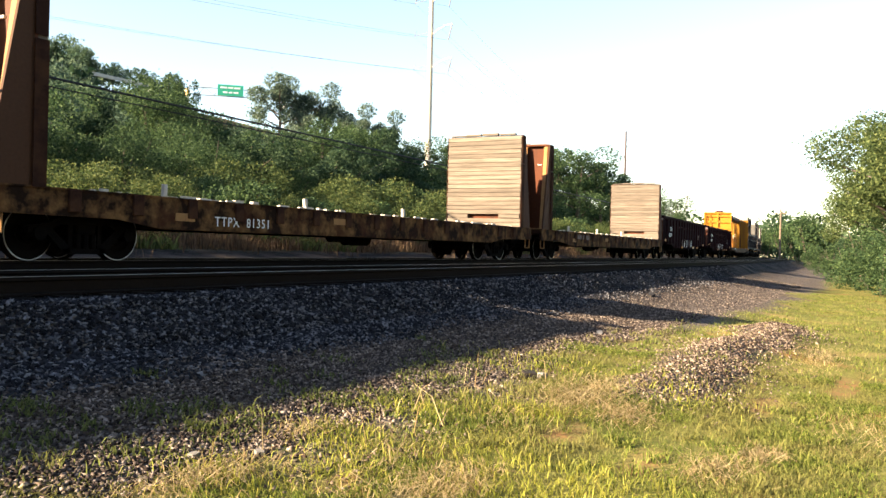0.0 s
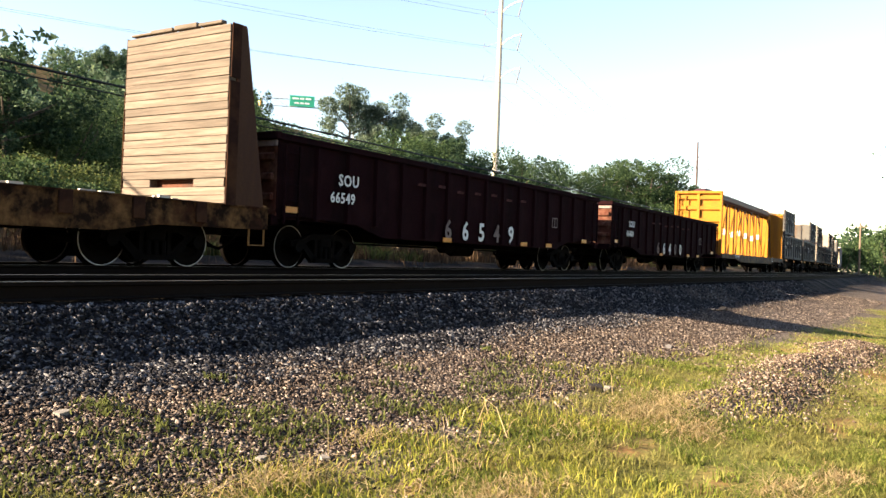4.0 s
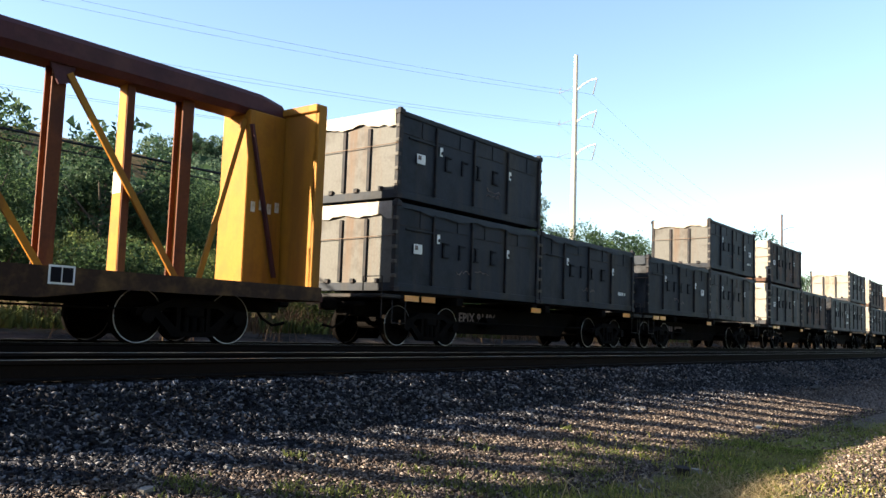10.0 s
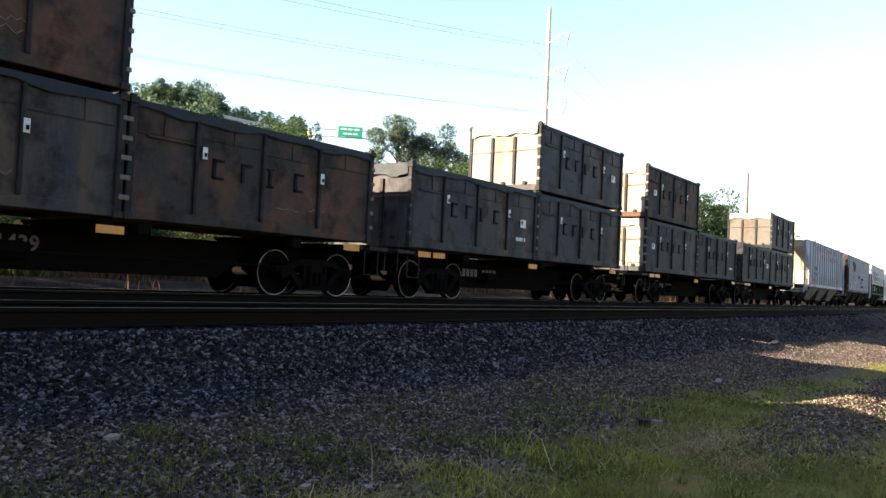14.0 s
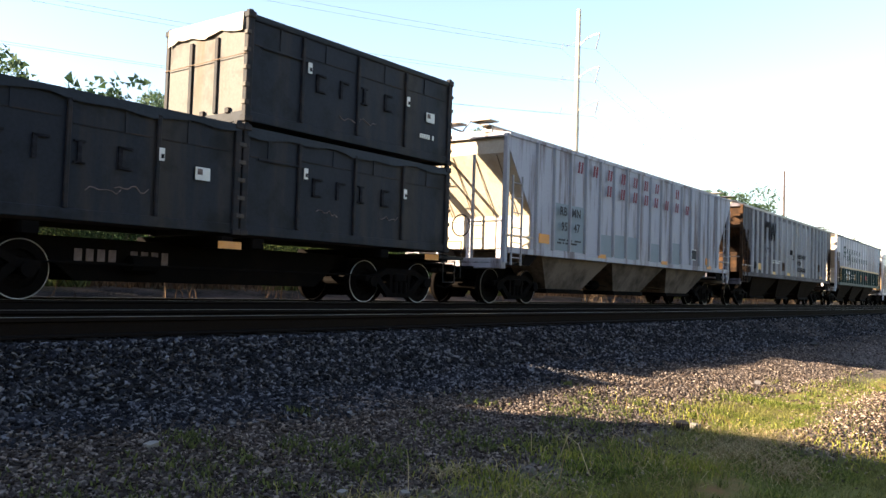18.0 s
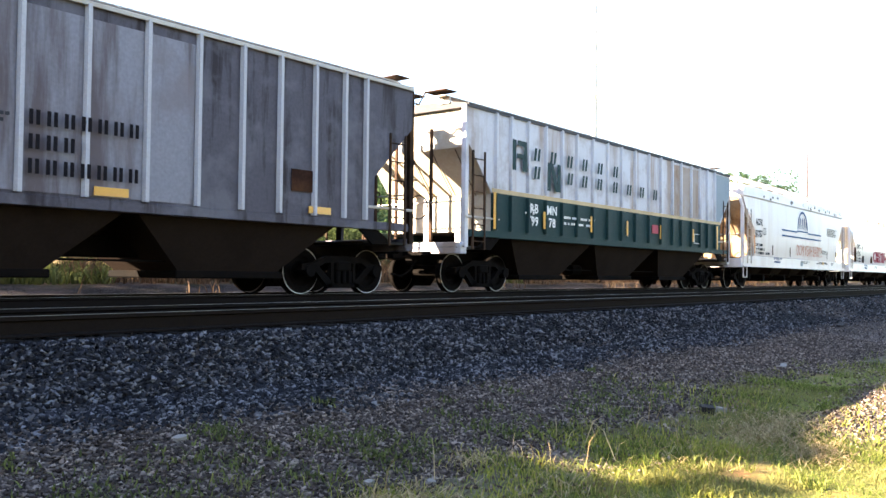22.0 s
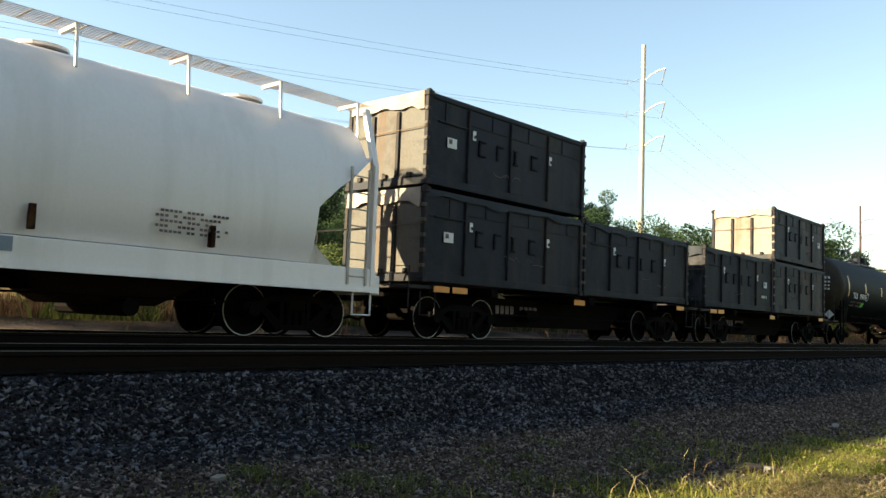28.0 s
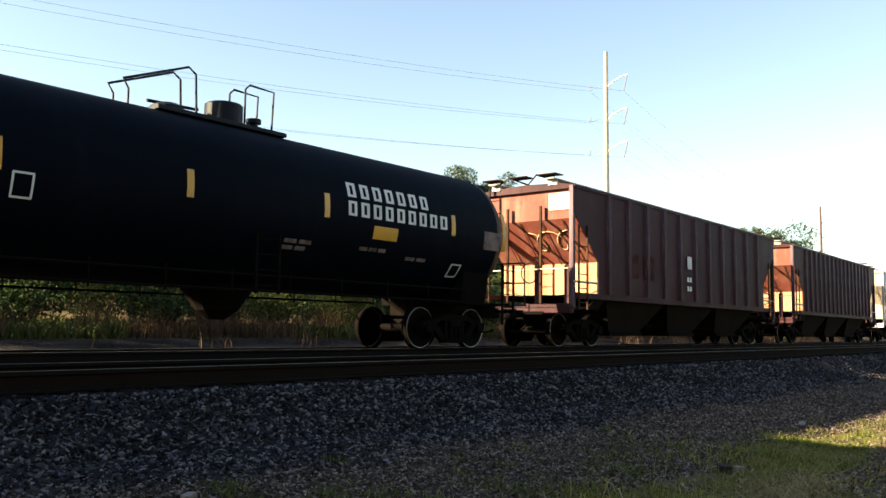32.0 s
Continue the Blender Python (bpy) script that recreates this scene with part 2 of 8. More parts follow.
def solid(name, geo, material, label, category, group="", at=None, kind="", smooth=False):
    ob = new(name, geo.mesh(name, material, smooth))
    if at is not None:
        ob.matrix_basis = at
    return tagged(ob, label, category, group, kind)


# ---- the line ----
def on_line(s, rail=FAR_RAIL, across=0.0, z=RAIL):
    """The pose at s metres along the line, across metres beyond the given rail."""
    r = RADIUS + FAR_RAIL - rail - across
    a = s / RADIUS
    return Matrix.Translation((r * math.sin(a), FAR_RAIL + RADIUS - r * math.cos(a), z)) @ Matrix.Rotation(a, 4, "Z")


def perp(x, y):
    """The distance across the line from the viewer's side."""
    return FAR_RAIL + RADIUS - math.hypot(x, FAR_RAIL + RADIUS - y)


def smooth(a, b, t):
    t = max(0.0, min(1.0, (t - a) / (b - a)))
    return t * t * (3 - 2 * t)


SPEED_T = [0, 5, 10, 16, 22, 28, 32]
SPEED_V = [10.17, 10.28, 10.10, 10.11, 10.02, 10.02, 9.82]


def gone(t):
    """Metres that the train has rolled after t seconds."""
    tt = np.linspace(0, t, 161)
    vv = np.interp(tt, SPEED_T, SPEED_V)
    return float(((vv[1:] + vv[:-1]) / 2 * np.diff(tt)).sum())


MOVERS = []   # (thing, where its middle is at the start, z offset)
WHEELSETS = []

# ---- ground ----
PROFILE_P = [-400, -40, -6, 0, 2, 4, 5.3, 6.35, 7.15, 7.5, 15.2, 16.4, 18.0, 20.0, 24, 45]
PROFILE_Z = [0.2, -0.1, -0.1, 0.0, 0.03, 0.22, 0.40, 0.52, 0.96, 1.0, 1.0, 1.08, 1.30, 1.5, 1.6, 2.2]


def heap(x, y):
    """The low heap of old stone beside the line."""
    if not (6 < x < 22 and -1 < y < 5):
        return 0.0
    t = (x - 8.0) / 11.5
    cy = 2.25 - 0.3 * t + 0.12 * math.sin(x * 1.1)
    return smooth(-0.06, 0.16, t) * (1 - smooth(0.82, 1.08, t)) * math.exp(-((y - cy) / (0.62 + 0.1 * math.sin(x * 2.3))) ** 2)


def ground_z(x, y):
    p = perp(x, y)
    z = float(np.interp(p, PROFILE_P, PROFILE_Z))
    if p > 45:
        z = 2.2 + 30 * smooth(45, 160, p) + 0.03 * (p - 45)
    z += 0.22 * heap(x, y)
    if p < 6.6 or p > 17:
        z += 0.05 * noise.noise((x * 0.35, y * 0.35, 0)) + 0.025 * noise.noise((x * 1.7, y * 1.7, 3))
    return z


def strip(x, p):
    """How much a spot is stone rather than grass, by the lie of the land: 1 on the ballast, 0 in the meadow."""
    w = 0.7 * noise.noise((x * 0.3, p * 0.3, 7)) + 0.45 * noise.noise((x * 1.1, p * 1.1, 9))
    edge = float(np.interp(x, [-5, 2, 4, 5.1, 6.9, 8.3, 9.9, 12.9, 18, 23, 60], [4.2, 4.0, 3.8, 3.65, 3.45, 3.2, 3.95, 3.8, 3.2, 2.85, 2.2]))
    return smooth(-0.45, 0.45, p - edge + w * 0.8)


def bare(x, y):
    """Patches of bare red-brown earth in the meadow."""
    return max(math.exp(-((x - cx) / rx) ** 2 - ((y - cy) / ry) ** 2) for cx, cy, rx, ry in ((11.5, 0.5, 1.5, 0.16), (9.4, 1.15, 0.8, 0.12), (4.41, 3.06, 0.22, 0.12), (6.69, 2.38, 0.4, 0.16), (6.2, 1.64, 0.4, 0.14)))


def ground_material():
    """Ballast along the line, then weeds and dry straw, then meadow; blended by the distance from the rails."""
    m = bpy.data.materials.new("trackside_ground")
    m.use_nodes = True
    nt = m.node_tree
    n, ln = nt.nodes, nt.links.new
    b = n["Principled BSDF"]
    b.inputs["Roughness"].default_value = 0.95
    b.inputs["Specular IOR Level"].default_value = 0.02
    tc = n.new("ShaderNodeTexCoord")
    stone_attr = n.new("ShaderNodeAttribute")
    stone_attr.attribute_name = "stone"
    bed_shade_attr = n.new("ShaderNodeAttribute")
    bed_shade_attr.attribute_name = "bed_shade"
    wood_attr = n.new("ShaderNodeAttribute")
    wood_attr.attribute_name = "wood"

    def tex(scale, detail=5):
        t = n.new("ShaderNodeTexNoise")
        t.inputs["Scale"].default_value, t.inputs["Detail"].default_value = scale, detail
        ln(tc.outputs["Object"], t.inputs["Vector"])
        return t

    def blend(fac, a, c):
        x = n.new("ShaderNodeMix")
        x.data_type = "RGBA"
        for sock, val in ((0, fac), (6, a), (7, c)):
            if isinstance(val, tuple):
                x.inputs[sock].default_value = (*val, 1)
            else:
                ln(val, x.inputs[sock])
        return x.outputs[2]

    def ramp(src, a, c):
        r = n.new("ShaderNodeValToRGB")
        r.color_ramp.elements[0].position, r.color_ramp.elements[1].position = a, c
        ln(src, r.inputs[0])
        return r.outputs[0]

    grass = blend(ramp(tex(1.3).outputs[0], 0.4, 0.62), (0.078, 0.092, 0.021), (0.155, 0.148, 0.045))
    grass = blend(ramp(tex(0.55).outputs[0], 0.56, 0.72), grass, (0.30, 0.215, 0.09))
    grass = blend(ramp(tex(0.9).outputs[0], 0.55, 0.7), grass, (0.19, 0.085, 0.035))
    grass = blend(ramp(tex(26).outputs[0], 0.35, 0.7), grass, blend(ramp(tex(60).outputs[0], 0.4, 0.6), (0.055, 0.058, 0.018), (0.24, 0.20, 0.075)))
    vor = n.new("ShaderNodeTexVoronoi")
    vor.inputs["Scale"].default_value = 19
    ln(tc.outputs["Object"], vor.inputs["Vector"])
    bw = n.new("ShaderNodeRGBToBW")
    ln(vor.outputs["Color"], bw.inputs[0])
    stone = blend(bw.outputs[0], (0.010, 0.010, 0.0115), (0.080, 0.075, 0.079))
    stone = blend(ramp(vor.outputs["Distance"], 0.25, 0.6), stone, (0.012, 0.011, 0.011))
    stone = blend(ramp(tex(0.8).outputs[0], 0.45, 0.7), stone, (0.085, 0.068, 0.060))
    old_attr = n.new("ShaderNodeAttribute")
    old_attr.attribute_name = "old"
    stone = blend(old_attr.outputs["Fac"], stone, blend(bw.outputs[0], (0.032, 0.026, 0.024), (0.165, 0.135, 0.12)))
    bare_attr = n.new("ShaderNodeAttribute")
    bare_attr.attribute_name = "bare"
    grass = blend(bare_attr.outputs["Fac"], grass, blend(ramp(tex(7).outputs[0], 0.4, 0.65), (0.20, 0.112, 0.052), (0.15, 0.115, 0.05)))
    forest = blend(ramp(tex(0.9).outputs[0], 0.4, 0.6), (0.05, 0.05, 0.02), (0.17, 0.11, 0.06))
    col = blend(stone_attr.outputs["Fac"], grass, stone)
    # shade over the track bed, put into the ground colour
    col = blend(bed_shade_attr.outputs["Fac"], col, blend(bw.outputs[0], (0.003, 0.0026, 0.0023), (0.016, 0.0135, 0.0115)))
    col = blend(wood_attr.outputs["Fac"], col, forest)
    ln(col, b.inputs["Base Color"])
    bp = n.new("ShaderNodeBump")
    bp.inputs["Strength"].default_value, bp.inputs["Distance"].default_value = 0.9, 0.04
    bp.invert = True
    only = n.new("ShaderNodeMath")
    only.operation = "MULTIPLY"
    ln(vor.outputs["Distance"], only.inputs[0])
    ln(stone_attr.outputs["Fac"], only.inputs[1])
    clods = n.new("ShaderNodeMath")
    clods.operation = "MULTIPLY_ADD"
    clods.inputs[1].default_value = 0.5
    ln(tex(14, 8).outputs[0], clods.inputs[0])
    ln(only.outputs[0], clods.inputs[2])
    ln(clods.outputs[0], bp.inputs["Height"])
    ln(bp.outputs[0], b.inputs["Normal"])
    return m


def ground():
    def steps(*runs):
        return sorted({round(float(v), 3) for a, b, d in runs for v in np.arange(a, b, d)})
    xs = steps((-900, -100, 100), (-100, -16, 12), (-16, 0, 0.5), (0, 22, 0.25), (22, 40, 0.5), (40, 110, 5), (110, 960, 60))
    ys = steps((-900, -60, 80), (-60, -8, 8), (-8, -1, 0.5), (-1, 9, 0.2), (9, 26, 0.6), (26, 200, 6), (200, 1200, 80))
    v = [(x, y, ground_z(x, y)) for x in xs for y in ys]
    m = len(ys)
    f = [(i * m + j, (i + 1) * m + j, (i + 1) * m + j + 1, i * m + j + 1) for i in range(len(xs) - 1) for j in range(m - 1)]
    me = bpy.data.meshes.new("ground")
    me.from_pydata(v, [], f)
    me.materials.append(ground_material())
    a, b = me.attributes.new("stone", "FLOAT", "POINT"), me.attributes.new("wood", "FLOAT", "POINT")
    ps = [perp(x, y) for x, y, z in v]
    a.data.foreach_set("value", [max(strip(x, p), smooth(0.25, 0.6, heap(x, y))) if p < 24 else 0.0 for (x, y, z), p in zip(v, ps)])
    b.data.foreach_set("value", [smooth(17.6, 19.2, p + 0.5 * noise.noise((x * 0.6, p * 0.6, 2))) for (x, y, z), p in zip(v, ps)])
    old = me.attributes.new("old", "FLOAT", "POINT")
    old.data.foreach_set("value", [1 - smooth(4.2, 6.0, p + 0.5 * noise.noise((x * 0.5, p * 0.9, 5))) for (x, y, z), p in zip(v, ps)])
    dirt = me.attributes.new("bare", "FLOAT", "POINT")
    dirt.data.foreach_set("value", [smooth(0.25, 0.7, bare(x, y) + 0.3 * noise.noise((x * 2, y * 2, 8))) if 4 < x < 18 and -2 < y < 4 else 0.0 for x, y, z in v])
    # where the track bed is darkened to stand for shade
    bed_shade = me.attributes.new("bed_shade", "FLOAT", "POINT")
    bed_shade.data.foreach_set("value", [smooth(7.2, 7.6, p) * (1 - 0.75 * smooth(14.8, 16.6, p)) for p in ps])
    me.polygons.foreach_set("use_smooth", [True] * len(me.polygons))
    tagged(new("ground", me), "grassy ground with grey ballast beside the railway", "ground", kind="structure")


ground()

# ---- two tracks ----
RAIL_STEEL = shader("rail_side", (0.011, 0.0085, 0.0075), 0.75, 0.0, 0.3, 3, stain=(0.011, 0.008, 0.007), stain_amount=0.6, gloss=0.02)
RAIL_HEAD = shader("rail_head", (0.13, 0.125, 0.12), 0.5, 1.0, 0.15, 3)
# ties take a near-black tone for the shade on the track
TIE_WOOD = island_shader("shaded_tie_timber", (0.004, 0.0034, 0.003), (0.012, 0.0095, 0.0075), 0.9, per_object=True, gloss=0.02)
RAIL_SECTION = [(-0.036, 0.0), (-0.036, -0.035), (-0.009, -0.05), (-0.009, -0.155), (-0.07, -0.172), (-0.07, -0.185), (0.07, -0.185), (0.07, -0.172), (0.009, -0.155), (0.009, -0.05), (0.036, -0.035), (0.036, 0.0)]
for rail_p, used in ((NEAR_RAIL, 0), (NEAR_RAIL + 1.5, 0), (FAR_RAIL, 1), (FAR_RAIL + 1.5, 1)):
    rings, cap = [], []
    for s in range(-80, 260, 5):
        M = on_line(s, rail_p)
        rings.append([M @ Vector((0, y, z)) for y, z in RAIL_SECTION])
        cap.append([M @ Vector((0, y, z)) for y, z in ((-0.03, 0.0), (-0.03, 0.003), (0.03, 0.003), (0.03, 0.0))])
    g = Geo().loft(rings)
    g.use(1).loft(cap)
    solid("rail", g, [RAIL_STEEL, RAIL_HEAD], "brown steel rail with a bright worn head", "rail", "rails of two tracks", kind="structure")
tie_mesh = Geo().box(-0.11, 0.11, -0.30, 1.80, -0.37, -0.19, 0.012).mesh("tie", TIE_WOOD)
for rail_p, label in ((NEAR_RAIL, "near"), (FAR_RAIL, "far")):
    bed = thing("track_bed", "timber ties in ballast, darkened for the train's shade", "track", kind="structure")
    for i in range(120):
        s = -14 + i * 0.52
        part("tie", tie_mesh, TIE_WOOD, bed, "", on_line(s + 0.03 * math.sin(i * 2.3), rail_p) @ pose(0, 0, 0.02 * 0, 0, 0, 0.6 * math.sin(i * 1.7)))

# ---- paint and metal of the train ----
# grimy underframe and wheels, darkened further for the shade under the cars
UNDER = shader("shaded_underframe_grime", (0.005, 0.0043, 0.004), 0.85, 0.0, 0.3, stain=(0.014, 0.009, 0.006), stain_amount=0.5, gloss=0.02)
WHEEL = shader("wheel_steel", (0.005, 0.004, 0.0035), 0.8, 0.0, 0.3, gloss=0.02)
TREAD = shader("polished_tread", (0.25, 0.235, 0.22), 0.42, 1.0, 0.25)
FLAT_RUST = shader("rusty_flatcar", (0.017, 0.009, 0.006), 0.8, 0.0, 0.35, 2, stain=(0.25, 0.125, 0.048), stain_amount=0.85, stain_scale=2.0, gloss=0.03, blotch=((0.055, 0.020, 0.010), 0.8, 1.7))
FLAT_DARK = shader("dark_flatcar", (0.030, 0.014, 0.010), 0.8, 0.0, 0.3, 2, stain=(0.10, 0.045, 0.022), stain_amount=0.7, stain_scale=1.1, gloss=0.02)
BULK_RED = shader("bulkhead_oxide", (0.085, 0.024, 0.009), 0.7, 0.0, 0.3, 2, stain=(0.028, 0.013, 0.009), stain_amount=0.8, streak=True)
BULK_YEL = shader("worn_yellow", (0.30, 0.15, 0.055), 0.7, 0.0, 0.3, 2, stain=(0.13, 0.05, 0.022), stain_amount=0.9, stain_scale=2.2, streak=True)
BULK_TAN = shader("bulkhead_tan", (0.062, 0.026, 0.012), 0.75, 0.0, 0.3, 2, stain=(0.05, 0.02, 0.012), stain_amount=0.9, stain_scale=2.5, streak=True)
PLANK = island_shader("bulkhead_planks", (0.138, 0.110, 0.088), (0.215, 0.170, 0.135), 0.85, per_object=True, grain=(9, 0.8, 16, 0.5))
# gondola sides: oxide red darkened for the shade they stand in
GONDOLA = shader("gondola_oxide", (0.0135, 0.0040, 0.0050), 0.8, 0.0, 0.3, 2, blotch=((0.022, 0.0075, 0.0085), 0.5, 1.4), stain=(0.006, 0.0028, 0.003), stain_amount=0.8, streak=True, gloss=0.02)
# gondola ends: rust, with sunlight put into the lighter tone
GONDOLA_END = shader("sunlit_gondola_end_rust", (0.075, 0.024, 0.016), 0.8, 0.0, 0.3, 2, stain=(0.24, 0.13, 0.09), stain_amount=0.6, stain_scale=2.2, blotch=((0.020, 0.008, 0.006), 0.85, 1.3), gloss=0.05)
YELLOW = shader("centerbeam_yellow", (0.30, 0.128, 0.015), 0.55, 0.0, 0.15, 2, stain=(0.17, 0.070, 0.018), stain_amount=0.7, streak=True, blotch=((0.21, 0.085, 0.017), 0.45, 2.2), gloss=0.08)
WORN_LABEL = shader("worn_label", (0.58, 0.52, 0.40), 0.7, 0.0, 0.2, 3, stain=(0.28, 0.15, 0.03), stain_amount=0.95, stain_scale=5.0)
# rusty flanges, browner than the webs to stand for shade on yellow
FLANGE_SHADED = shader("shaded_rusty_flange", (0.105, 0.032, 0.012), 0.7, 0.0, 0.3, 2, stain=(0.20, 0.080, 0.020), stain_amount=0.7, stain_scale=2.0, streak=True, blotch=((0.05, 0.018, 0.012), 0.6, 2.0))
MAROON = shader("centerbeam_brown", (0.060, 0.020, 0.022), 0.6, 0.0, 0.25, 2, stain=(0.095, 0.040, 0.030), stain_amount=0.6, blotch=((0.034, 0.013, 0.015), 0.6, 1.1))
# yellow sill turned brown: its shade is put into the colour
SILL_SHADED = shader("shaded_yellow_sill", (0.030, 0.015, 0.009), 0.75, 0.0, 0.3, 2, stain=(0.15, 0.080, 0.028), stain_amount=0.7, stain_scale=2.2)
# one grey paint: sides hold bluish shade in their colour
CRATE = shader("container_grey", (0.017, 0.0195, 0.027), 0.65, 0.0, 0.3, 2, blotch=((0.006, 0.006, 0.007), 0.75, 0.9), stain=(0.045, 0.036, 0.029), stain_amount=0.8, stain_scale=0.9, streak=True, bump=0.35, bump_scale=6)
CRATE_PALE = shader("container_pale", (0.043, 0.043, 0.048), 0.65, 0.0, 0.35, 2, blotch=((0.010, 0.010, 0.011), 0.85, 1.5), stain=(0.095, 0.066, 0.048), stain_amount=0.85, stain_scale=1.0, streak=True, bump=0.35, bump_scale=6)
CRATE_RUST = shader("container_rusted", (0.040, 0.036, 0.034), 0.75, 0.0, 0.35, 2, blotch=((0.012, 0.009, 0.008), 0.8, 1.5), stain=(0.14, 0.060, 0.032), stain_amount=0.85, stain_scale=0.75, bump=0.35, bump_scale=6)
CRATE_RIB = shader("container_rib", (0.016, 0.016, 0.019), 0.7, 0.0, 0.25, 2, stain=(0.075, 0.050, 0.038), stain_amount=0.6)
# end doors: sunlight on the grey paint is put into this pale colour
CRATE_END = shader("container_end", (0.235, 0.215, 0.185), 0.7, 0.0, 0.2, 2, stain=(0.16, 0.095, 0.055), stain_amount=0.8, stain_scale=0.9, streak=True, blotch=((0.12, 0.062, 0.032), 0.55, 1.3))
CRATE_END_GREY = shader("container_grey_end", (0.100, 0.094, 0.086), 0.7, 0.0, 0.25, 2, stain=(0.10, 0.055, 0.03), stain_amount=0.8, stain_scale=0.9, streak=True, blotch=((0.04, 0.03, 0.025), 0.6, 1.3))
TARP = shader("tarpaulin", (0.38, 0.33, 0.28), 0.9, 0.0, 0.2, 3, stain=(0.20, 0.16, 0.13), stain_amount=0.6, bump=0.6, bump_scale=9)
TARP_BLUE = shader("tarpaulin_roll", (0.022, 0.027, 0.036), 0.6, 0.0, 0.25, 3, bump=0.5, bump_scale=10)
STENCIL = shader("black_stencil", (0.014, 0.012, 0.014), 0.8, 0.0, 0.3, 6, gloss=0.02)
DULL_STENCIL = shader("weathered_stencil", (0.013, 0.012, 0.014), 0.8, 0.0, 0.3, 6, stain=(0.036, 0.036, 0.044), stain_amount=0.8, stain_scale=5.0, gloss=0.02)
WHITE_PAINT = shader("white_lettering", (0.72, 0.70, 0.66), 0.7, 0.0, 0.15, 6, stain_amount=0.3)
GHOST_PAINT = shader("faded_lettering", (0.20, 0.15, 0.14), 0.8, 0.0, 0.3, 6, stain=(0.03, 0.015, 0.013), stain_amount=0.9, stain_scale=3)
SMEAR = shader("worn_off_lettering", (0.075, 0.030, 0.028), 0.8, 0.0, 0.3, 6, stain=(0.012, 0.006, 0.006), stain_amount=0.9, stain_scale=4, gloss=0.02)
REFLECT = shader("orange_reflector", (0.60, 0.21, 0.02), 0.35, 0.0, 0.1, 6, stain_amount=0.2)
REFLECT_Y = shader("yellow_reflector", (0.62, 0.30, 0.03), 0.35, 0.0, 0.1, 6, stain_amount=0.2)
HOPPER_GREY = shader("hopper_light_grey", (0.35, 0.345, 0.39), 0.6, 0.0, 0.15, 2, stain=(0.13, 0.095, 0.095), stain_amount=0.85, stain_scale=2.6, streak=True)
HOPPER_PATCH = shader("grey_touch_up", (0.21, 0.245, 0.275), 0.6, 0.0, 0.1, 2, stain_amount=0.2)
HOPPER_PALE = shader("hopper_pale_sheets", (0.215, 0.205, 0.23), 0.6, 0.0, 0.25, 2, stain=(0.085, 0.060, 0.060), stain_amount=0.85, stain_scale=1.5, streak=True, blotch=((0.17, 0.14, 0.145), 0.6, 1.0))
HOPPER_DARK = shader("hopper_worn_grey", (0.080, 0.071, 0.085), 0.65, 0.0, 0.3, 2, blotch=((0.15, 0.142, 0.162), 0.55, 1.2), stain=(0.024, 0.017, 0.019), stain_amount=0.9, stain_scale=3.2, streak=True)
HOPPER_RIB = shader("pale_rib", (0.42, 0.40, 0.41), 0.6, 0.0, 0.2, 3, stain=(0.15, 0.115, 0.10), stain_amount=0.6, streak=True)
GREY_RIB = shader("cool_grey_rib", (0.30, 0.295, 0.32), 0.6, 0.0, 0.2, 3, stain=(0.10, 0.085, 0.09), stain_amount=0.7, stain_scale=3.0, streak=True)
HOPPER_CREAM = shader("hopper_cream", (0.53, 0.51, 0.53), 0.6, 0.0, 0.12, 2, stain=(0.30, 0.20, 0.14), stain_amount=0.8, stain_scale=1.0, streak=True, blotch=((0.22, 0.16, 0.12), 0.35, 1.6))
HOPPER_GREEN = shader("hopper_green", (0.005, 0.027, 0.027), 0.6, 0.0, 0.15, 2, stain=(0.014, 0.030, 0.028), stain_amount=0.5)
STAINED_CREAM = shader("stained_cream_sheet", (0.34, 0.265, 0.22), 0.65, 0.0, 0.2, 2, stain=(0.24, 0.135, 0.075), stain_amount=0.8, stain_scale=1.7, streak=True, blotch=((0.42, 0.38, 0.37), 0.5, 1.2))
ROOF_DARK = shader("dark_roof", (0.040, 0.042, 0.050), 0.7, 0.0, 0.3, 2, stain=(0.10, 0.08, 0.06), stain_amount=0.5)
TAN_LINE = shader("tan_stripe", (0.50, 0.36, 0.20), 0.6, 0.0, 0.15, 3)
# red sides are darkened to hold their own shade
HOPPER_RED = shader("shaded_oxide_red", (0.042, 0.0115, 0.0145), 0.65, 0.0, 0.25, 2, stain=(0.015, 0.0065, 0.010), stain_amount=0.85, stain_scale=1.9, streak=True, blotch=((0.075, 0.036, 0.043), 0.4, 0.8))
RED_RIB = shader("oxide_rib", (0.058, 0.024, 0.031), 0.65, 0.0, 0.25, 2, stain=(0.19, 0.14, 0.16), stain_amount=0.75, stain_scale=1.6, streak=True, blotch=((0.022, 0.010, 0.014), 0.7, 1.1))
# end sheets: warm sunlight on the car ends is put into the colour
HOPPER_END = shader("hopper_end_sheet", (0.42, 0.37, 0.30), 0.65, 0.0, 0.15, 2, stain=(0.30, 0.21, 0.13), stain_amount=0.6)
RED_END = shader("sunlit_red_end_sheet", (0.20, 0.056, 0.040), 0.65, 0.0, 0.2, 2, stain=(0.30, 0.14, 0.10), stain_amount=0.55, streak=True, stain_scale=1.8, blotch=((0.09, 0.028, 0.024), 0.6, 1.2))
# lowest end sheet of the red cars, tan to stand for full sun
LOW_END_LIT = shader("sunlit_tan_sheet", (0.40, 0.235, 0.13), 0.7, 0.0, 0.2, 2, stain=(0.22, 0.095, 0.05), stain_amount=0.8, stain_scale=2.2, streak=True)
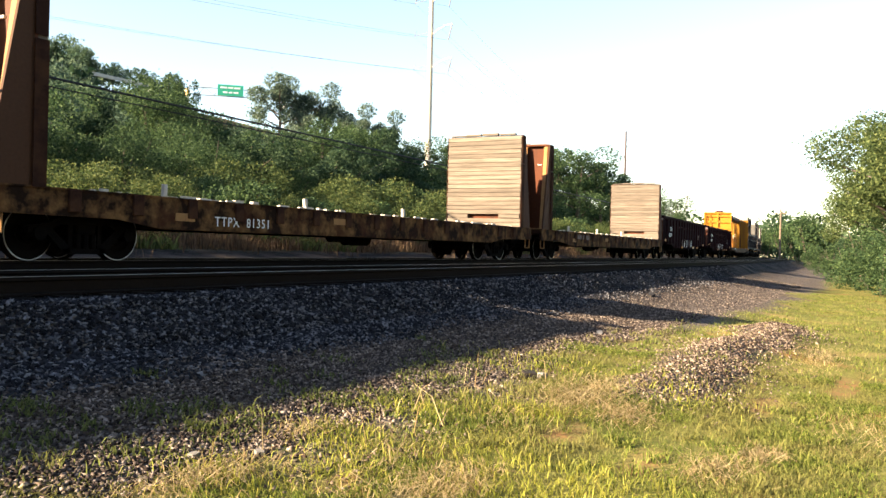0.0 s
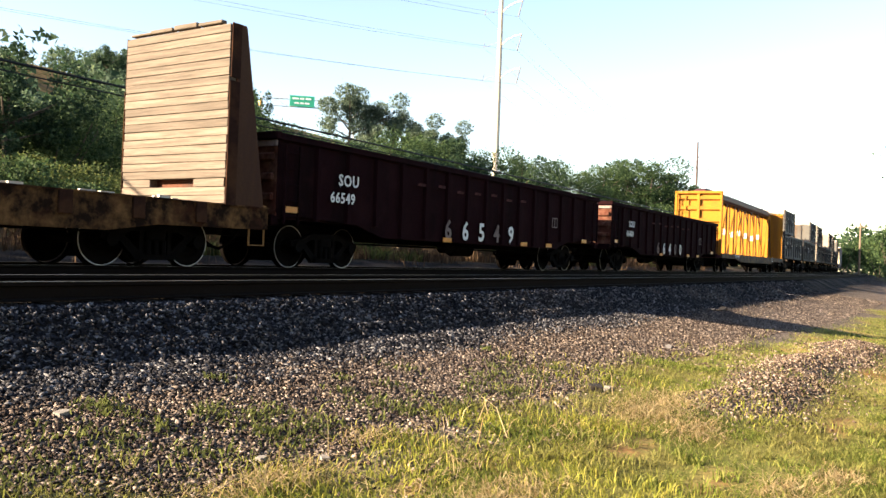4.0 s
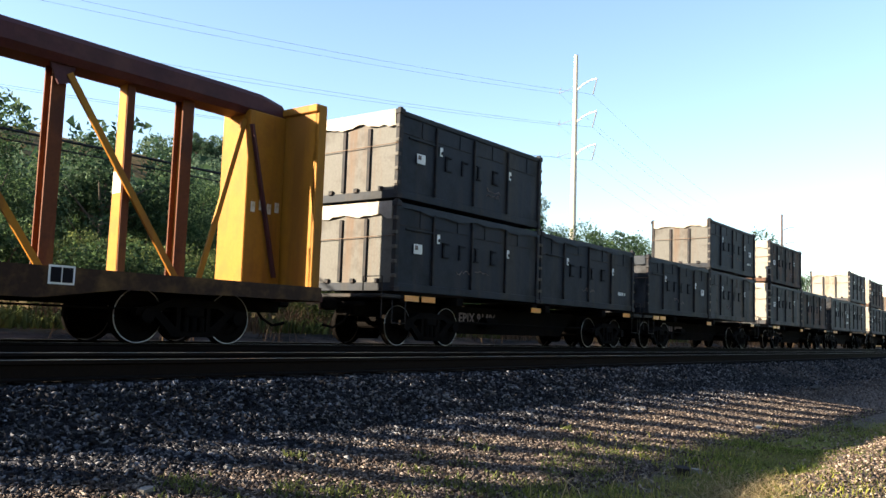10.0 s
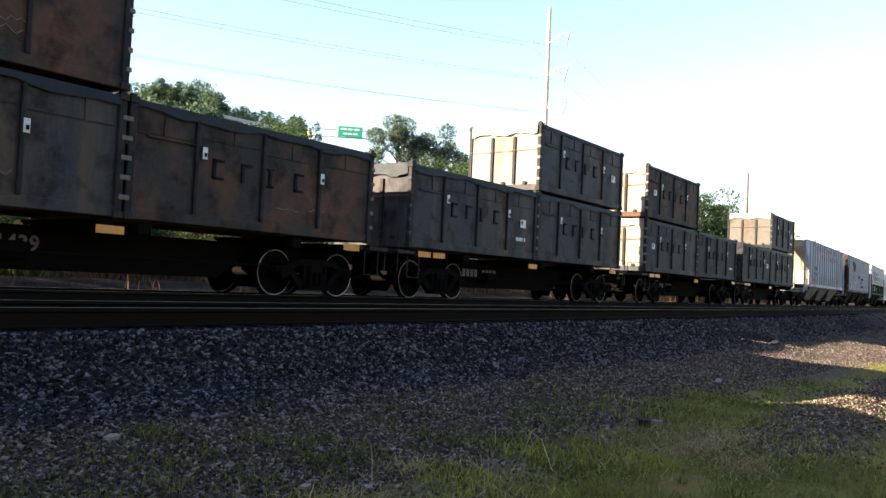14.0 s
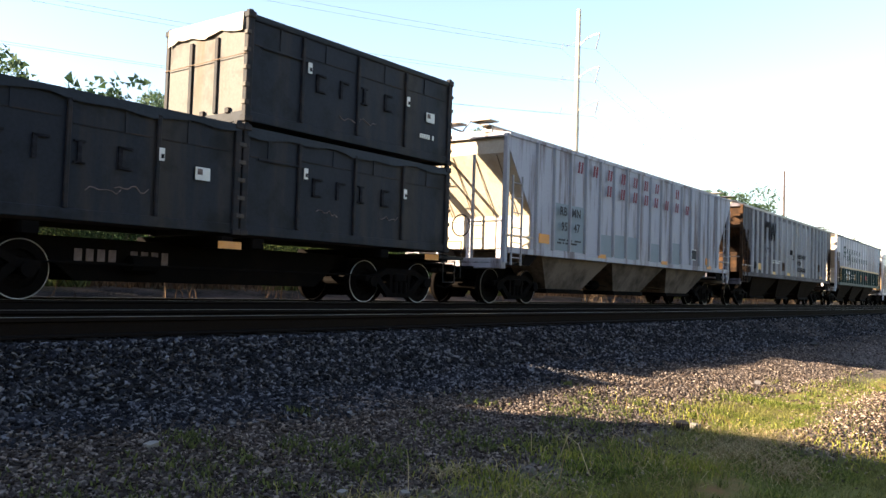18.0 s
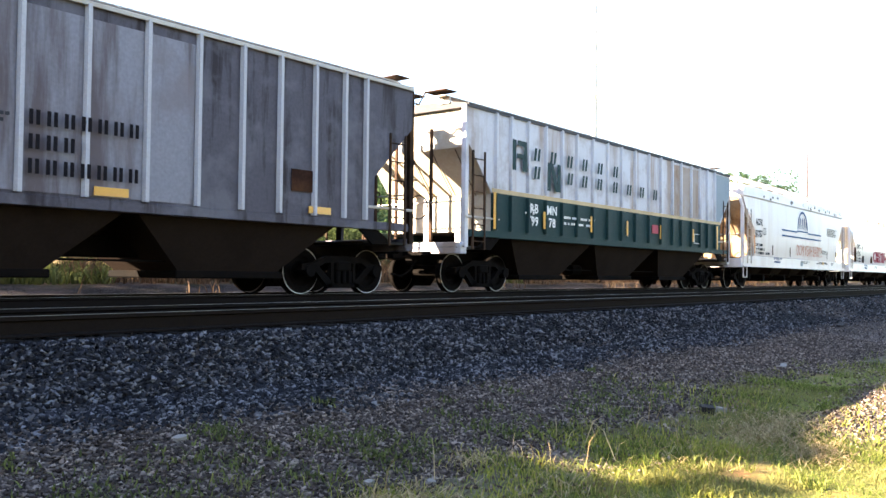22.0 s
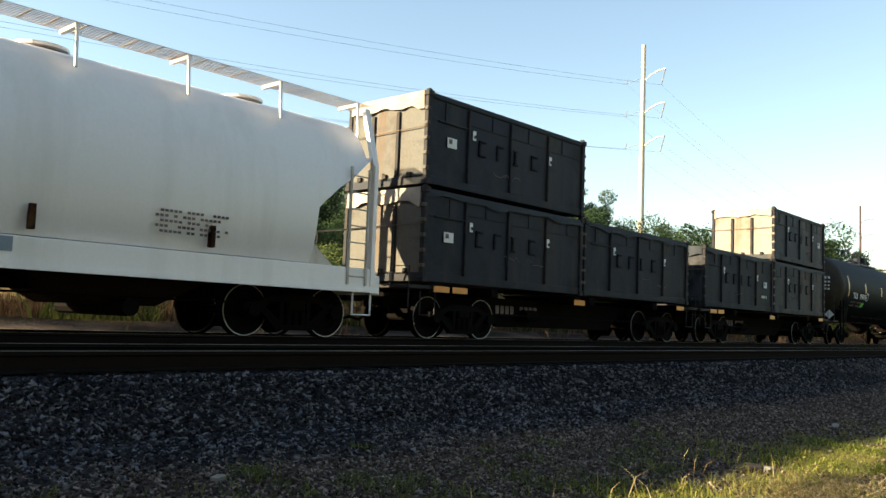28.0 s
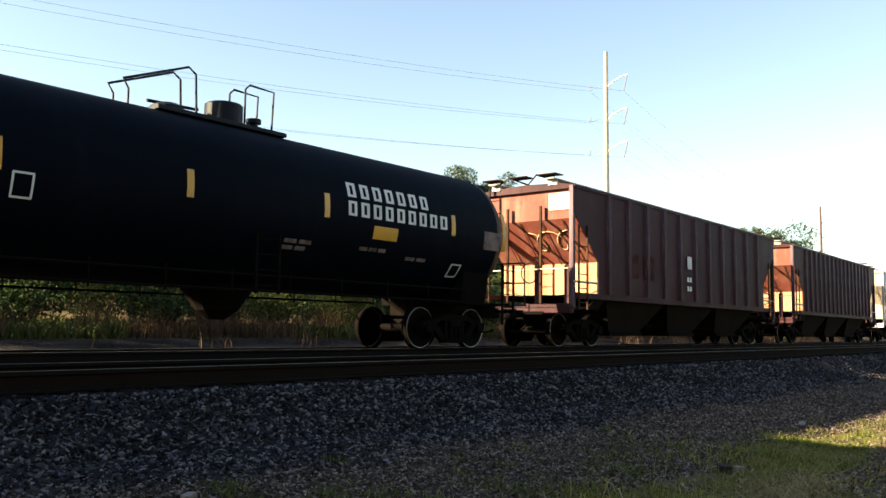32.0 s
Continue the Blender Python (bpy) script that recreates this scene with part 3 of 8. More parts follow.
BROWN_ROD = shader("brown_rod", (0.15, 0.105, 0.078), 0.75, 0.0, 0.25, 3, stain=(0.07, 0.04, 0.026), stain_amount=0.6, gloss=0.05)
# rusty end sheets made near black for the shade between two cars
END_DARK = shader("shaded_end_sheet", (0.020, 0.013, 0.010), 0.75, 0.0, 0.25, 2, stain=(0.11, 0.055, 0.026), stain_amount=0.6, gloss=0.02)
BAY = shader("hopper_bay", (0.15, 0.118, 0.098), 0.8, 0.0, 0.25, 2, stain=(0.022, 0.017, 0.014), stain_amount=0.9, stain_scale=1.1)
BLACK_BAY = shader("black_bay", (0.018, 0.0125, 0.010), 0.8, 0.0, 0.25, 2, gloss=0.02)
# white cars' end sheets: rust stains plus golden sunlight in the colour
GOLD_END = shader("sunlit_rusty_end", (0.27, 0.19, 0.115), 0.75, 0.0, 0.25, 2, blotch=((0.34, 0.29, 0.25), 0.6, 1.0), stain=(0.13, 0.070, 0.030), stain_amount=0.8, stain_scale=1.8, streak=True)
CREAM_END = shader("sunlit_stained_end", (0.54, 0.48, 0.41), 0.7, 0.0, 0.2, 2, stain=(0.34, 0.24, 0.14), stain_amount=0.7, stain_scale=1.8, streak=True)
DARK_ROD = shader("rusty_rod", (0.032, 0.020, 0.014), 0.8, 0.0, 0.25, 3, stain=(0.09, 0.045, 0.025), stain_amount=0.6, gloss=0.05)
WHITE_CAR = shader("hopper_white", (0.70, 0.628, 0.592), 0.5, 0.0, 0.06, 2, stain=(0.55, 0.44, 0.37), stain_amount=0.45, stain_scale=0.8, streak=True)
WHITE_CLEAN = shader("hopper_clean_white", (0.77, 0.715, 0.68), 0.32, 0.0, 0.05, 2, stain=(0.58, 0.54, 0.49), stain_amount=0.4, stain_scale=0.8, streak=True)
NAVY = shader("navy_stripe", (0.012, 0.060, 0.17), 0.7, 0.0, 0.1, 4, stain_amount=0.2)
BLACK_PAINT = shader("black_lettering", (0.03, 0.03, 0.035), 0.6, 0.0, 0.2, 6)
GRAFFITI = shader("orange_spray", (0.52, 0.16, 0.07), 0.7, 0.0, 0.2, 6, stain_amount=0.3)
GRAFFITI_RED = shader("red_spray", (0.38, 0.075, 0.095), 0.7, 0.0, 0.2, 6, stain_amount=0.3)
RED_LETTER = shader("faded_red_lettering", (0.19, 0.040, 0.055), 0.7, 0.0, 0.2, 6, stain_amount=0.4)
TANK_BLACK = shader("tank_black", (0.0015, 0.003, 0.0065), 0.58, 0.0, 0.2, 2, stain=(0.005, 0.007, 0.012), stain_amount=0.4, streak=True, bump=0.05)
TANK_BLACK.node_tree.nodes["Principled BSDF"].inputs["Specular IOR Level"].default_value = 0.03
# tank ends: some dust, and sunlight put into the brown tone
TANK_HEAD_LIT = shader("sunlit_dusty_head", (0.030, 0.024, 0.017), 0.6, 0.0, 0.25, 2, stain=(0.062, 0.046, 0.030), stain_amount=0.7)
GREEN_PLATE = shader("green_placard", (0.12, 0.55, 0.06), 0.5, 0.0, 0.1, 6)
DARK_STEEL = shader("dark_steel", (0.022, 0.020, 0.020), 0.6, 0.0, 0.25, 3, stain=(0.06, 0.036, 0.022), stain_amount=0.5, gloss=0.1)
DOME_STEEL = shader("dome_paint", (0.010, 0.012, 0.017), 0.5, 0.0, 0.2, 3, gloss=0.1)
PALE_STEEL = shader("pale_steel", (0.48, 0.43, 0.37), 0.6, 0.0, 0.2, 3, stain=(0.28, 0.18, 0.12), stain_amount=0.5)


# ---- running gear, shared by all cars ----
def _wheelset():
    g = Geo()
    for sgn in (-1, 1):
        y = 0.75 * sgn
        g.use(0).turn([(y - 0.05 * sgn, 0.08), (y - 0.05 * sgn, 0.15), (y - 0.01 * sgn, 0.20), (y, 0.38), (y + 0.045 * sgn, 0.385)], n=28, cap=False)
        g.use(0).turn([(y + 0.045 * sgn, 0.30), (y + 0.066 * sgn, 0.385), (y + 0.066 * sgn, 0.436)], n=28, cap=False)
        g.use(1).turn([(y + 0.066 * sgn, 0.438), (y + 0.068 * sgn, 0.449), (y + 0.062 * sgn, 0.457)], n=36, cap=False)
        g.use(0).turn([(y + 0.062 * sgn, 0.457), (y - 0.05 * sgn, 0.460)], n=36, cap=False)
        g.use(0).turn([(y - 0.05 * sgn, 0.46), (y - 0.062 * sgn, 0.485), (y - 0.082 * sgn, 0.47)], n=28, cap=False)
        g.use(0).tube((0, y, 0), (0, 1.02 * sgn, 0), 0.085, n=10)
    g.tube((0, -0.75, 0), (0, 0.75, 0), 0.085, n=10)
    return g.mesh("wheelset", [WHEEL, TREAD], True)


def _sideframe():
    g = Geo()
    top = [(-1.12, 0.47), (-1.10, 0.58), (-0.78, 0.62), (-0.45, 0.76), (0.45, 0.76), (0.78, 0.62), (1.10, 0.58), (1.12, 0.47), (0.78, 0.47), (0.50, 0.62), (-0.50, 0.62), (-0.78, 0.47)]
    g.slab(top, "y", -0.07, 0.07)
    g.slab([(-0.80, 0.50), (-0.66, 0.55), (-0.30, 0.24), (-0.30, 0.12), (-0.42, 0.14)], "y", -0.06, 0.06)
    g.slab([(0.80, 0.50), (0.66, 0.55), (0.30, 0.24), (0.30, 0.12), (0.42, 0.14)], "y", -0.06, 0.06)
    g.box(-0.44, 0.44, -0.06, 0.06, 0.12, 0.22, 0.01)
    g.box(-0.34, -0.26, -0.06, 0.06, 0.2, 0.66).box(0.26, 0.34, -0.06, 0.06, 0.2, 0.66)
    for x in (-0.915, 0.915):
        g.tube((x, -0.12, 0.46), (x, 0.06, 0.46), 0.12, n=12)
    for x in (-0.16, 0, 0.16):
        for y in (-0.06, 0.06):
            g.tube((x, y, 0.22), (x, y, 0.46), 0.055, n=8)
    return g.mesh("sideframe", UNDER, True)


WHEELSET_MESH, SIDEFRAME_MESH = _wheelset(), _sideframe()
BOLSTER_MESH = Geo().box(-0.2, 0.2, -1.1, 1.1, 0.46, 0.66, 0.03).tube((0, 0, 0.6), (0, 0, 0.8), 0.2, n=12).beam((-0.5, -0.62, 0.38), (-0.5, 0.62, 0.38), 0.1, 0.14).beam((0.5, -0.62, 0.38), (0.5, 0.62, 0.38), 0.1, 0.14).mesh("bolster", UNDER)
COUPLER_MESH = (Geo().box(-0.55, 0.15, -0.09, 0.09, 0.78, 0.98, 0.02).box(0.05, 0.36, -0.17, 0.15, 0.74, 1.0, 0.04).box(0.3, 0.46, -0.02, 0.17, 0.76, 0.98, 0.03)
                .pipe([(-0.1, 0.4, 0.75), (0.1, 0.38, 0.5), (0.32, 0.3, 0.36), (0.55, 0.2, 0.42)], 0.028).box(-0.06, 0.0, -0.9, 0.9, 0.86, 0.94).mesh("coupler", UNDER))


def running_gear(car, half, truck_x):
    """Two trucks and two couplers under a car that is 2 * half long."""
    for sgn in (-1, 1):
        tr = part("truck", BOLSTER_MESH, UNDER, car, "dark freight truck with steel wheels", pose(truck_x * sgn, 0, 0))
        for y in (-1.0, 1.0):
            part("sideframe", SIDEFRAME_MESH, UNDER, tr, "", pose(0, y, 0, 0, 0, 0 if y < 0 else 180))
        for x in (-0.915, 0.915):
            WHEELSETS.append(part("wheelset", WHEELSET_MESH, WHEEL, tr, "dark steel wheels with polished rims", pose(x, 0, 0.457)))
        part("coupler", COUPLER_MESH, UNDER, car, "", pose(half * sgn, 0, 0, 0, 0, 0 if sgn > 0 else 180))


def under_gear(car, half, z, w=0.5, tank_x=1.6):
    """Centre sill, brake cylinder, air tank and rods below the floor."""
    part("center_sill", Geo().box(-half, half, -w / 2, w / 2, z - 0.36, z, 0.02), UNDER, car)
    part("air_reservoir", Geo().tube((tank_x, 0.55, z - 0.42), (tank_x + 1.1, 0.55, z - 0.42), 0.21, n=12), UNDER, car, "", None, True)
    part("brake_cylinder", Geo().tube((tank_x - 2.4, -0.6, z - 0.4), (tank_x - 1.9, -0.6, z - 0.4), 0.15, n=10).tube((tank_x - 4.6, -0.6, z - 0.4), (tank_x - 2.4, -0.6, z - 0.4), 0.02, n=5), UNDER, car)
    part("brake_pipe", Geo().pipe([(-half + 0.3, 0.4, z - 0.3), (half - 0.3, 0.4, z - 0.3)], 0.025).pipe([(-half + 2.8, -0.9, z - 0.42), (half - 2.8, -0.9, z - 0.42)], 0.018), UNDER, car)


def lettering(words, x, z, h, y, material, car, spacing=1.0, squeeze=1.0, name="lettering", lean=0.0, turn=0.0, outline=0.0):
    """Raised words on the side that faces -y; x is where they begin, z their foot, h the capitals' height."""
    cu = bpy.data.curves.new("lettering", "FONT")
    cu.body, cu.size, cu.space_character, cu.extrude, cu.shear, cu.resolution_u, cu.offset = words, h / 0.69, spacing, 0.002, lean, 2, 0.0 if outline or h < 0.2 else (-0.007 if name == "graffiti" else h * 0.035)
    if outline:
        cu.fill_mode, cu.extrude, cu.bevel_depth, cu.bevel_resolution = "NONE", 0.0, outline, 0
    tmp = new("lettering", cu)
    me = bpy.data.meshes.new_from_object(tmp.evaluated_get(bpy.context.evaluated_depsgraph_get()))
    bpy.data.objects.remove(tmp)
    me.materials.clear()
    me.materials.append(material)
    at = pose(x, y, z, 90, turn, 0) @ Matrix.Diagonal((squeeze, 1, 1, 1))
    if h < 0.18:
        tagged(part(name, me, material, car, "", at), kind="stuff")
        return
    # every letter is a piece of its own
    joined = list(range(len(me.vertices)))

    def root(i):
        while joined[i] != i:
            joined[i] = joined[joined[i]]
            i = joined[i]
        return i

    for e in me.edges:
        joined[root(e.vertices[0])] = root(e.vertices[1])
    pieces = {}
    for f in me.polygons:
        pieces.setdefault(root(f.vertices[0]), []).append(tuple(f.vertices))
    for faces in pieces.values():
        used = sorted({i for f in faces for i in f})
        where = {i: k for k, i in enumerate(used)}
        one = bpy.data.meshes.new("letter")
        one.from_pydata([me.vertices[i].co[:] for i in used], [], [[where[i] for i in f] for f in faces])
        one.materials.append(material)
        part("letter" if name == "lettering" else name, one, material, car, "", at)


def bars(places, w, h, y, material, car, name="letter_bar", slant=0.0):
    """Plain upright bars in place of the letters of a name: (x, z) of each one's foot."""
    base = Geo().slab([(0, 0), (w, 0), (w + slant, h), (slant, h)], "y", -0.004, 0.004).mesh(name, material)
    for x, z in places:
        part(name, base, material, car, "", pose(x, y, z))


def bar_pairs(places, w, h, y, material, car, slant=0.06):
    """Two plain slanting bars in place of each letter of a name."""
    t = w * 0.36
    g = Geo()
    for x0 in (0, w - t):
        g.slab([(x0, 0), (x0 + t, 0), (x0 + t + slant, h), (x0 + slant, h)], "y", -0.004, 0.004)
    base = g.mesh("letter_bar", material)
    for x, z in places:
        part("letter_bar", base, material, car, "", pose(x, y, z))


def small_print(x, z, w, rows, y, material, car, h=0.05, gap=0.09):
    g = Geo()
    for i in range(rows):
        k = w * (1.0 - 0.22 * ((i * 7) % 3) / 2)
        n = max(3, int(k / 0.075))
        for j in range(n):
            if (i * 3 + j) % 6 and (i + j * 2) % 11:
                g.box(x + k * j / n, x + k * (j + 0.72) / n, y - 0.003, y + 0.003, z - i * gap, z - i * gap + h)
    tagged(part("stencilled_data", g, material, car), kind="stuff")


def plates(places, w, h, y, material, car, name, label=""):
    base = Geo().box(-w / 2, w / 2, -0.006, 0.006, -h / 2, h / 2).mesh(name, material)
    for x, z in places:
        part(name, base, material, car, label, pose(x, y, z))


def ladder(car, x, y, z0, z1, width, along, n, material, name="ladder"):
    g = Geo()
    d = Vector((1, 0, 0)) if along == "x" else Vector((0, 1, 0))
    a, b = Vector((x, y, 0)) - d * width / 2, Vector((x, y, 0)) + d * width / 2
    for p in (a, b):
        g.beam((p.x, p.y, z0), (p.x, p.y, z1), 0.045)
    for i in range(n):
        z = z0 + (z1 - z0) * (i + 0.5) / n
        g.tube((a.x, a.y, z), (b.x, b.y, z), 0.014, n=5)
    return part(name, g, material, car)


def placed(car, middle):
    MOVERS.append((car, middle, 0.0))
    return car


# ---- bulkhead flatcars ----
def bulkhead_flat(first, last, marks):
    """first, last: the inner faces of the two bulkheads, metres along the line."""
    middle, inner = (first + last) / 2, (last - first) / 2
    half = inner + 1.15
    car = thing("bulkhead_flatcar", "empty rusty bulkhead flatcar with plank-lined end walls", "freight car", "freight cars of the train")
    under_gear(car, half, 1.0)
    running_gear(car, half, half - 2.3)
    part("deck", Geo().box(-half, half, -1.42, 1.42, 1.02, 1.16, 0.01), FLAT_DARK, car, "dark worn deck of steel and timber")
    rng = random.Random(int(first * 10))
    for y in (-1.46, 1.46):
        g = Geo()
        g.slab([(-half, 1.19), (half, 1.19), (half, 0.76), (half - 2.6, 0.74), (half - 3.6, 0.60), (-half + 3.6, 0.60), (-half + 2.6, 0.74), (-half, 0.76)], "y", y - 0.045, y + 0.045)
        g.box(-half, half, y - 0.07, y + 0.07, 1.17, 1.20)
        part("side_sill", g, FLAT_RUST if y < 0 else FLAT_DARK, car, "rusty side sill with flaking tan paint")
        pocket = Geo().box(-0.12, 0.12, -0.03, 0.03, -0.2, 0.17, 0.012).mesh("stake_pocket", FLAT_DARK)
        n = 15
        for i in range(n):
            x = -half + 1.7 + (2 * half - 3.4) * i / (n - 1)
            part("stake_pocket", pocket, FLAT_DARK, car, "", pose(x, y + (-0.06 if y < 0 else 0.06), 1.02))
    board = Geo().box(-0.10, 0.10, -1.40, 1.40, 0, 0.035, 0.006).mesh("deck_board", FLAT_DARK)
    nb = int(2 * inner / 0.42)
    for i in range(nb):
        part("deck_board", board, FLAT_DARK, car, "", pose(-inner + 0.3 + i * 0.42, rng.uniform(-0.02, 0.02), 1.16))
    post = Geo().box(-0.05, 0.05, -0.04, 0.04, 0, 0.26, 0.01).mesh("stake", PALE_STEEL)
    for x in (-7.24, -2.87, 1.67):
        part("stake", post, PALE_STEEL, car, "pale short stake", pose(x, -1.34, 1.18, rng.uniform(-3, 3), rng.uniform(-6, 6), 0))
    litter = Geo()
    for i in range(70):
        x, y = rng.uniform(-inner + 0.5, inner - 0.5), rng.uniform(-1.46, -0.9) if i % 2 else rng.uniform(-1.47, -1.40)
        litter.box(x, x + rng.uniform(0.06, 0.35), y, y + rng.uniform(0.03, 0.1), 1.19, 1.20 + rng.uniform(0.01, 0.06))
    tagged(part("strapping_scrap", litter, PALE_STEEL, car, "scraps of pale strapping and dunnage"), kind="stuff")
    # bulkheads: thick planks inside, tapered posts and a climbing frame outside
    plank = Geo().box(-0.09, 0.09, -1.5, 1.5, 0.005, 0.155, 0.008).mesh("plank", PLANK)
    short = Geo().box(-0.09, 0.09, -0.42, 0.42, 0.005, 0.155, 0.008).mesh("plank", PLANK)
    for sgn in (-1, 1):
        x0 = inner * sgn
        wall = part("bulkhead", Geo().box(x0 + 0.185 * sgn, x0 + 0.24 * sgn, -1.5, 1.5, 1.16, 4.55).box(x0 + 0.15 * sgn, x0 + 0.42 * sgn, -1.5, 1.5, 4.53, 4.6, 0.015), BULK_RED, car,
                    "oxide-red bulkhead with worn timber lining")
        for i in range(21):
            z = 1.2 + i * 0.16
            if i == 2:
                for yy in (-1.05, 1.05):
                    part("plank", short, PLANK, wall, "", pose(x0 + 0.09 * sgn, yy, z))
                continue
            part("plank", plank, PLANK, wall, "", pose(x0 + (0.09 + rng.uniform(-0.006, 0.006)) * sgn, rng.uniform(-0.012, 0.012), z, rng.uniform(-0.2, 0.2), 0, 0))
        top = Geo()
        for y, h in ((-0.9, 0.06), (-0.2, 0.09), (0.5, 0.07), (1.1, 0.04)):
            top.box(x0 + 0.0, x0 + 0.13 * sgn, y - 0.35, y + 0.3, 4.6, 4.6 + h, 0.01)
        part("broken_plank", top, PLANK, wall)
        for y in (-1.47, 1.47):
            part("bulkhead_gusset", Geo().slab([(x0 + 0.24 * sgn, 1.0), (x0 + 1.05 * sgn, 1.0), (x0 + 0.42 * sgn, 4.56), (x0 + 0.24 * sgn, 4.56)], "y", y - 0.03, y + 0.03), BULK_TAN, wall, "tan side plate")
        # dark strips added over the plank ends, which lie in shade
        for y in (-1.53, 1.53):
            part("plank_end_shade", Geo().box(x0 + 0.0 * sgn, x0 + 0.25 * sgn, y - 0.008, y + 0.008, 1.18, 3.5).box(x0 + 0.02 * sgn, x0 + 0.25 * sgn, y - 0.008, y + 0.008, 3.56, 4.58), FLAT_DARK, wall, "dark strip for the shade on the plank ends")
        posts = ((1.36, 0.13), (0.80, 0.12), (0.12, 0.075), (-0.50, 0.11), (-1.34, 0.14))
        for y, wide in posts:
            g = Geo()
            g.slab([(x0 + 0.24 * sgn, 1.0), (x0 + 0.80 * sgn, 1.0), (x0 + 0.40 * sgn, 4.56), (x0 + 0.24 * sgn, 4.56)], "y", y - 0.02, y + 0.02)
            g.use(1).beam((x0 + 0.82 * sgn, y, 1.05), (x0 + 0.42 * sgn, y, 4.5), wide, 0.03, (1, 0, 0))
            part("bulkhead_post", g, [BULK_TAN, BULK_YEL], wall, "worn yellow bulkhead post")
        for k in range(7):
            z = 1.5 + k * 0.43
            d = 0.85 - 0.40 * (z - 1.05) / 3.45
            part("rung", Geo().tube((x0 + d * sgn, 0.80, z), (x0 + d * sgn, 1.36, z), 0.016, n=6), BULK_YEL, wall)
        part("tie_bar", Geo().box(x0 + 0.64 * sgn, x0 + 0.69 * sgn, -0.75, 0.85, 2.62, 2.66), BULK_YEL, wall)
        for y, z, d in ((-1.1, 3.75, 0.52), (-0.35, 2.45, 0.66), (0.95, 2.75, 0.64)):
            part("bracket", Geo().box(x0 + d * sgn, x0 + (d + 0.06) * sgn, y - 0.12, y + 0.06, z, z + 0.05, 0.008), PALE_STEEL, wall)
        part("end_platform", Geo().box(x0 + 0.3 * sgn, x0 + 1.15 * sgn, -1.4, 1.4, 1.16, 1.2), FLAT_RUST, wall)
        part("end_step", Geo().box(x0 + 0.95 * sgn, x0 + 1.15 * sgn, -1.45, -0.4, 1.2, 1.24).pipe([(x0 + 1.1 * sgn, -1.45, 1.1), (x0 + 1.1 * sgn, -1.45, 0.45), (x0 + 0.7 * sgn, -1.45, 0.45), (x0 + 0.7 * sgn, -1.45, 1.0)], 0.02), BULK_YEL, wall)
    if marks:
        lettering(marks, -6.06, 0.70, 0.19, -1.515, WHITE_PAINT, car, 1.15)
    else:
        bars([(-inner + 3.3 + 0.2 * i, 0.90) for i in range(10) if i != 4], 0.13, 0.2, -1.515, GHOST_PAINT, car)
    plates([(-6.86, 0.84), (-1.7, 0.95)], 0.5, 0.15, -1.512, BULK_YEL, car, "reflector", "worn amber reflector")
    return placed(car, middle)


bulkhead_flat(8.8, 28.6, "TTPX  81351")
bulkhead_flat(32.02, 51.84, "")


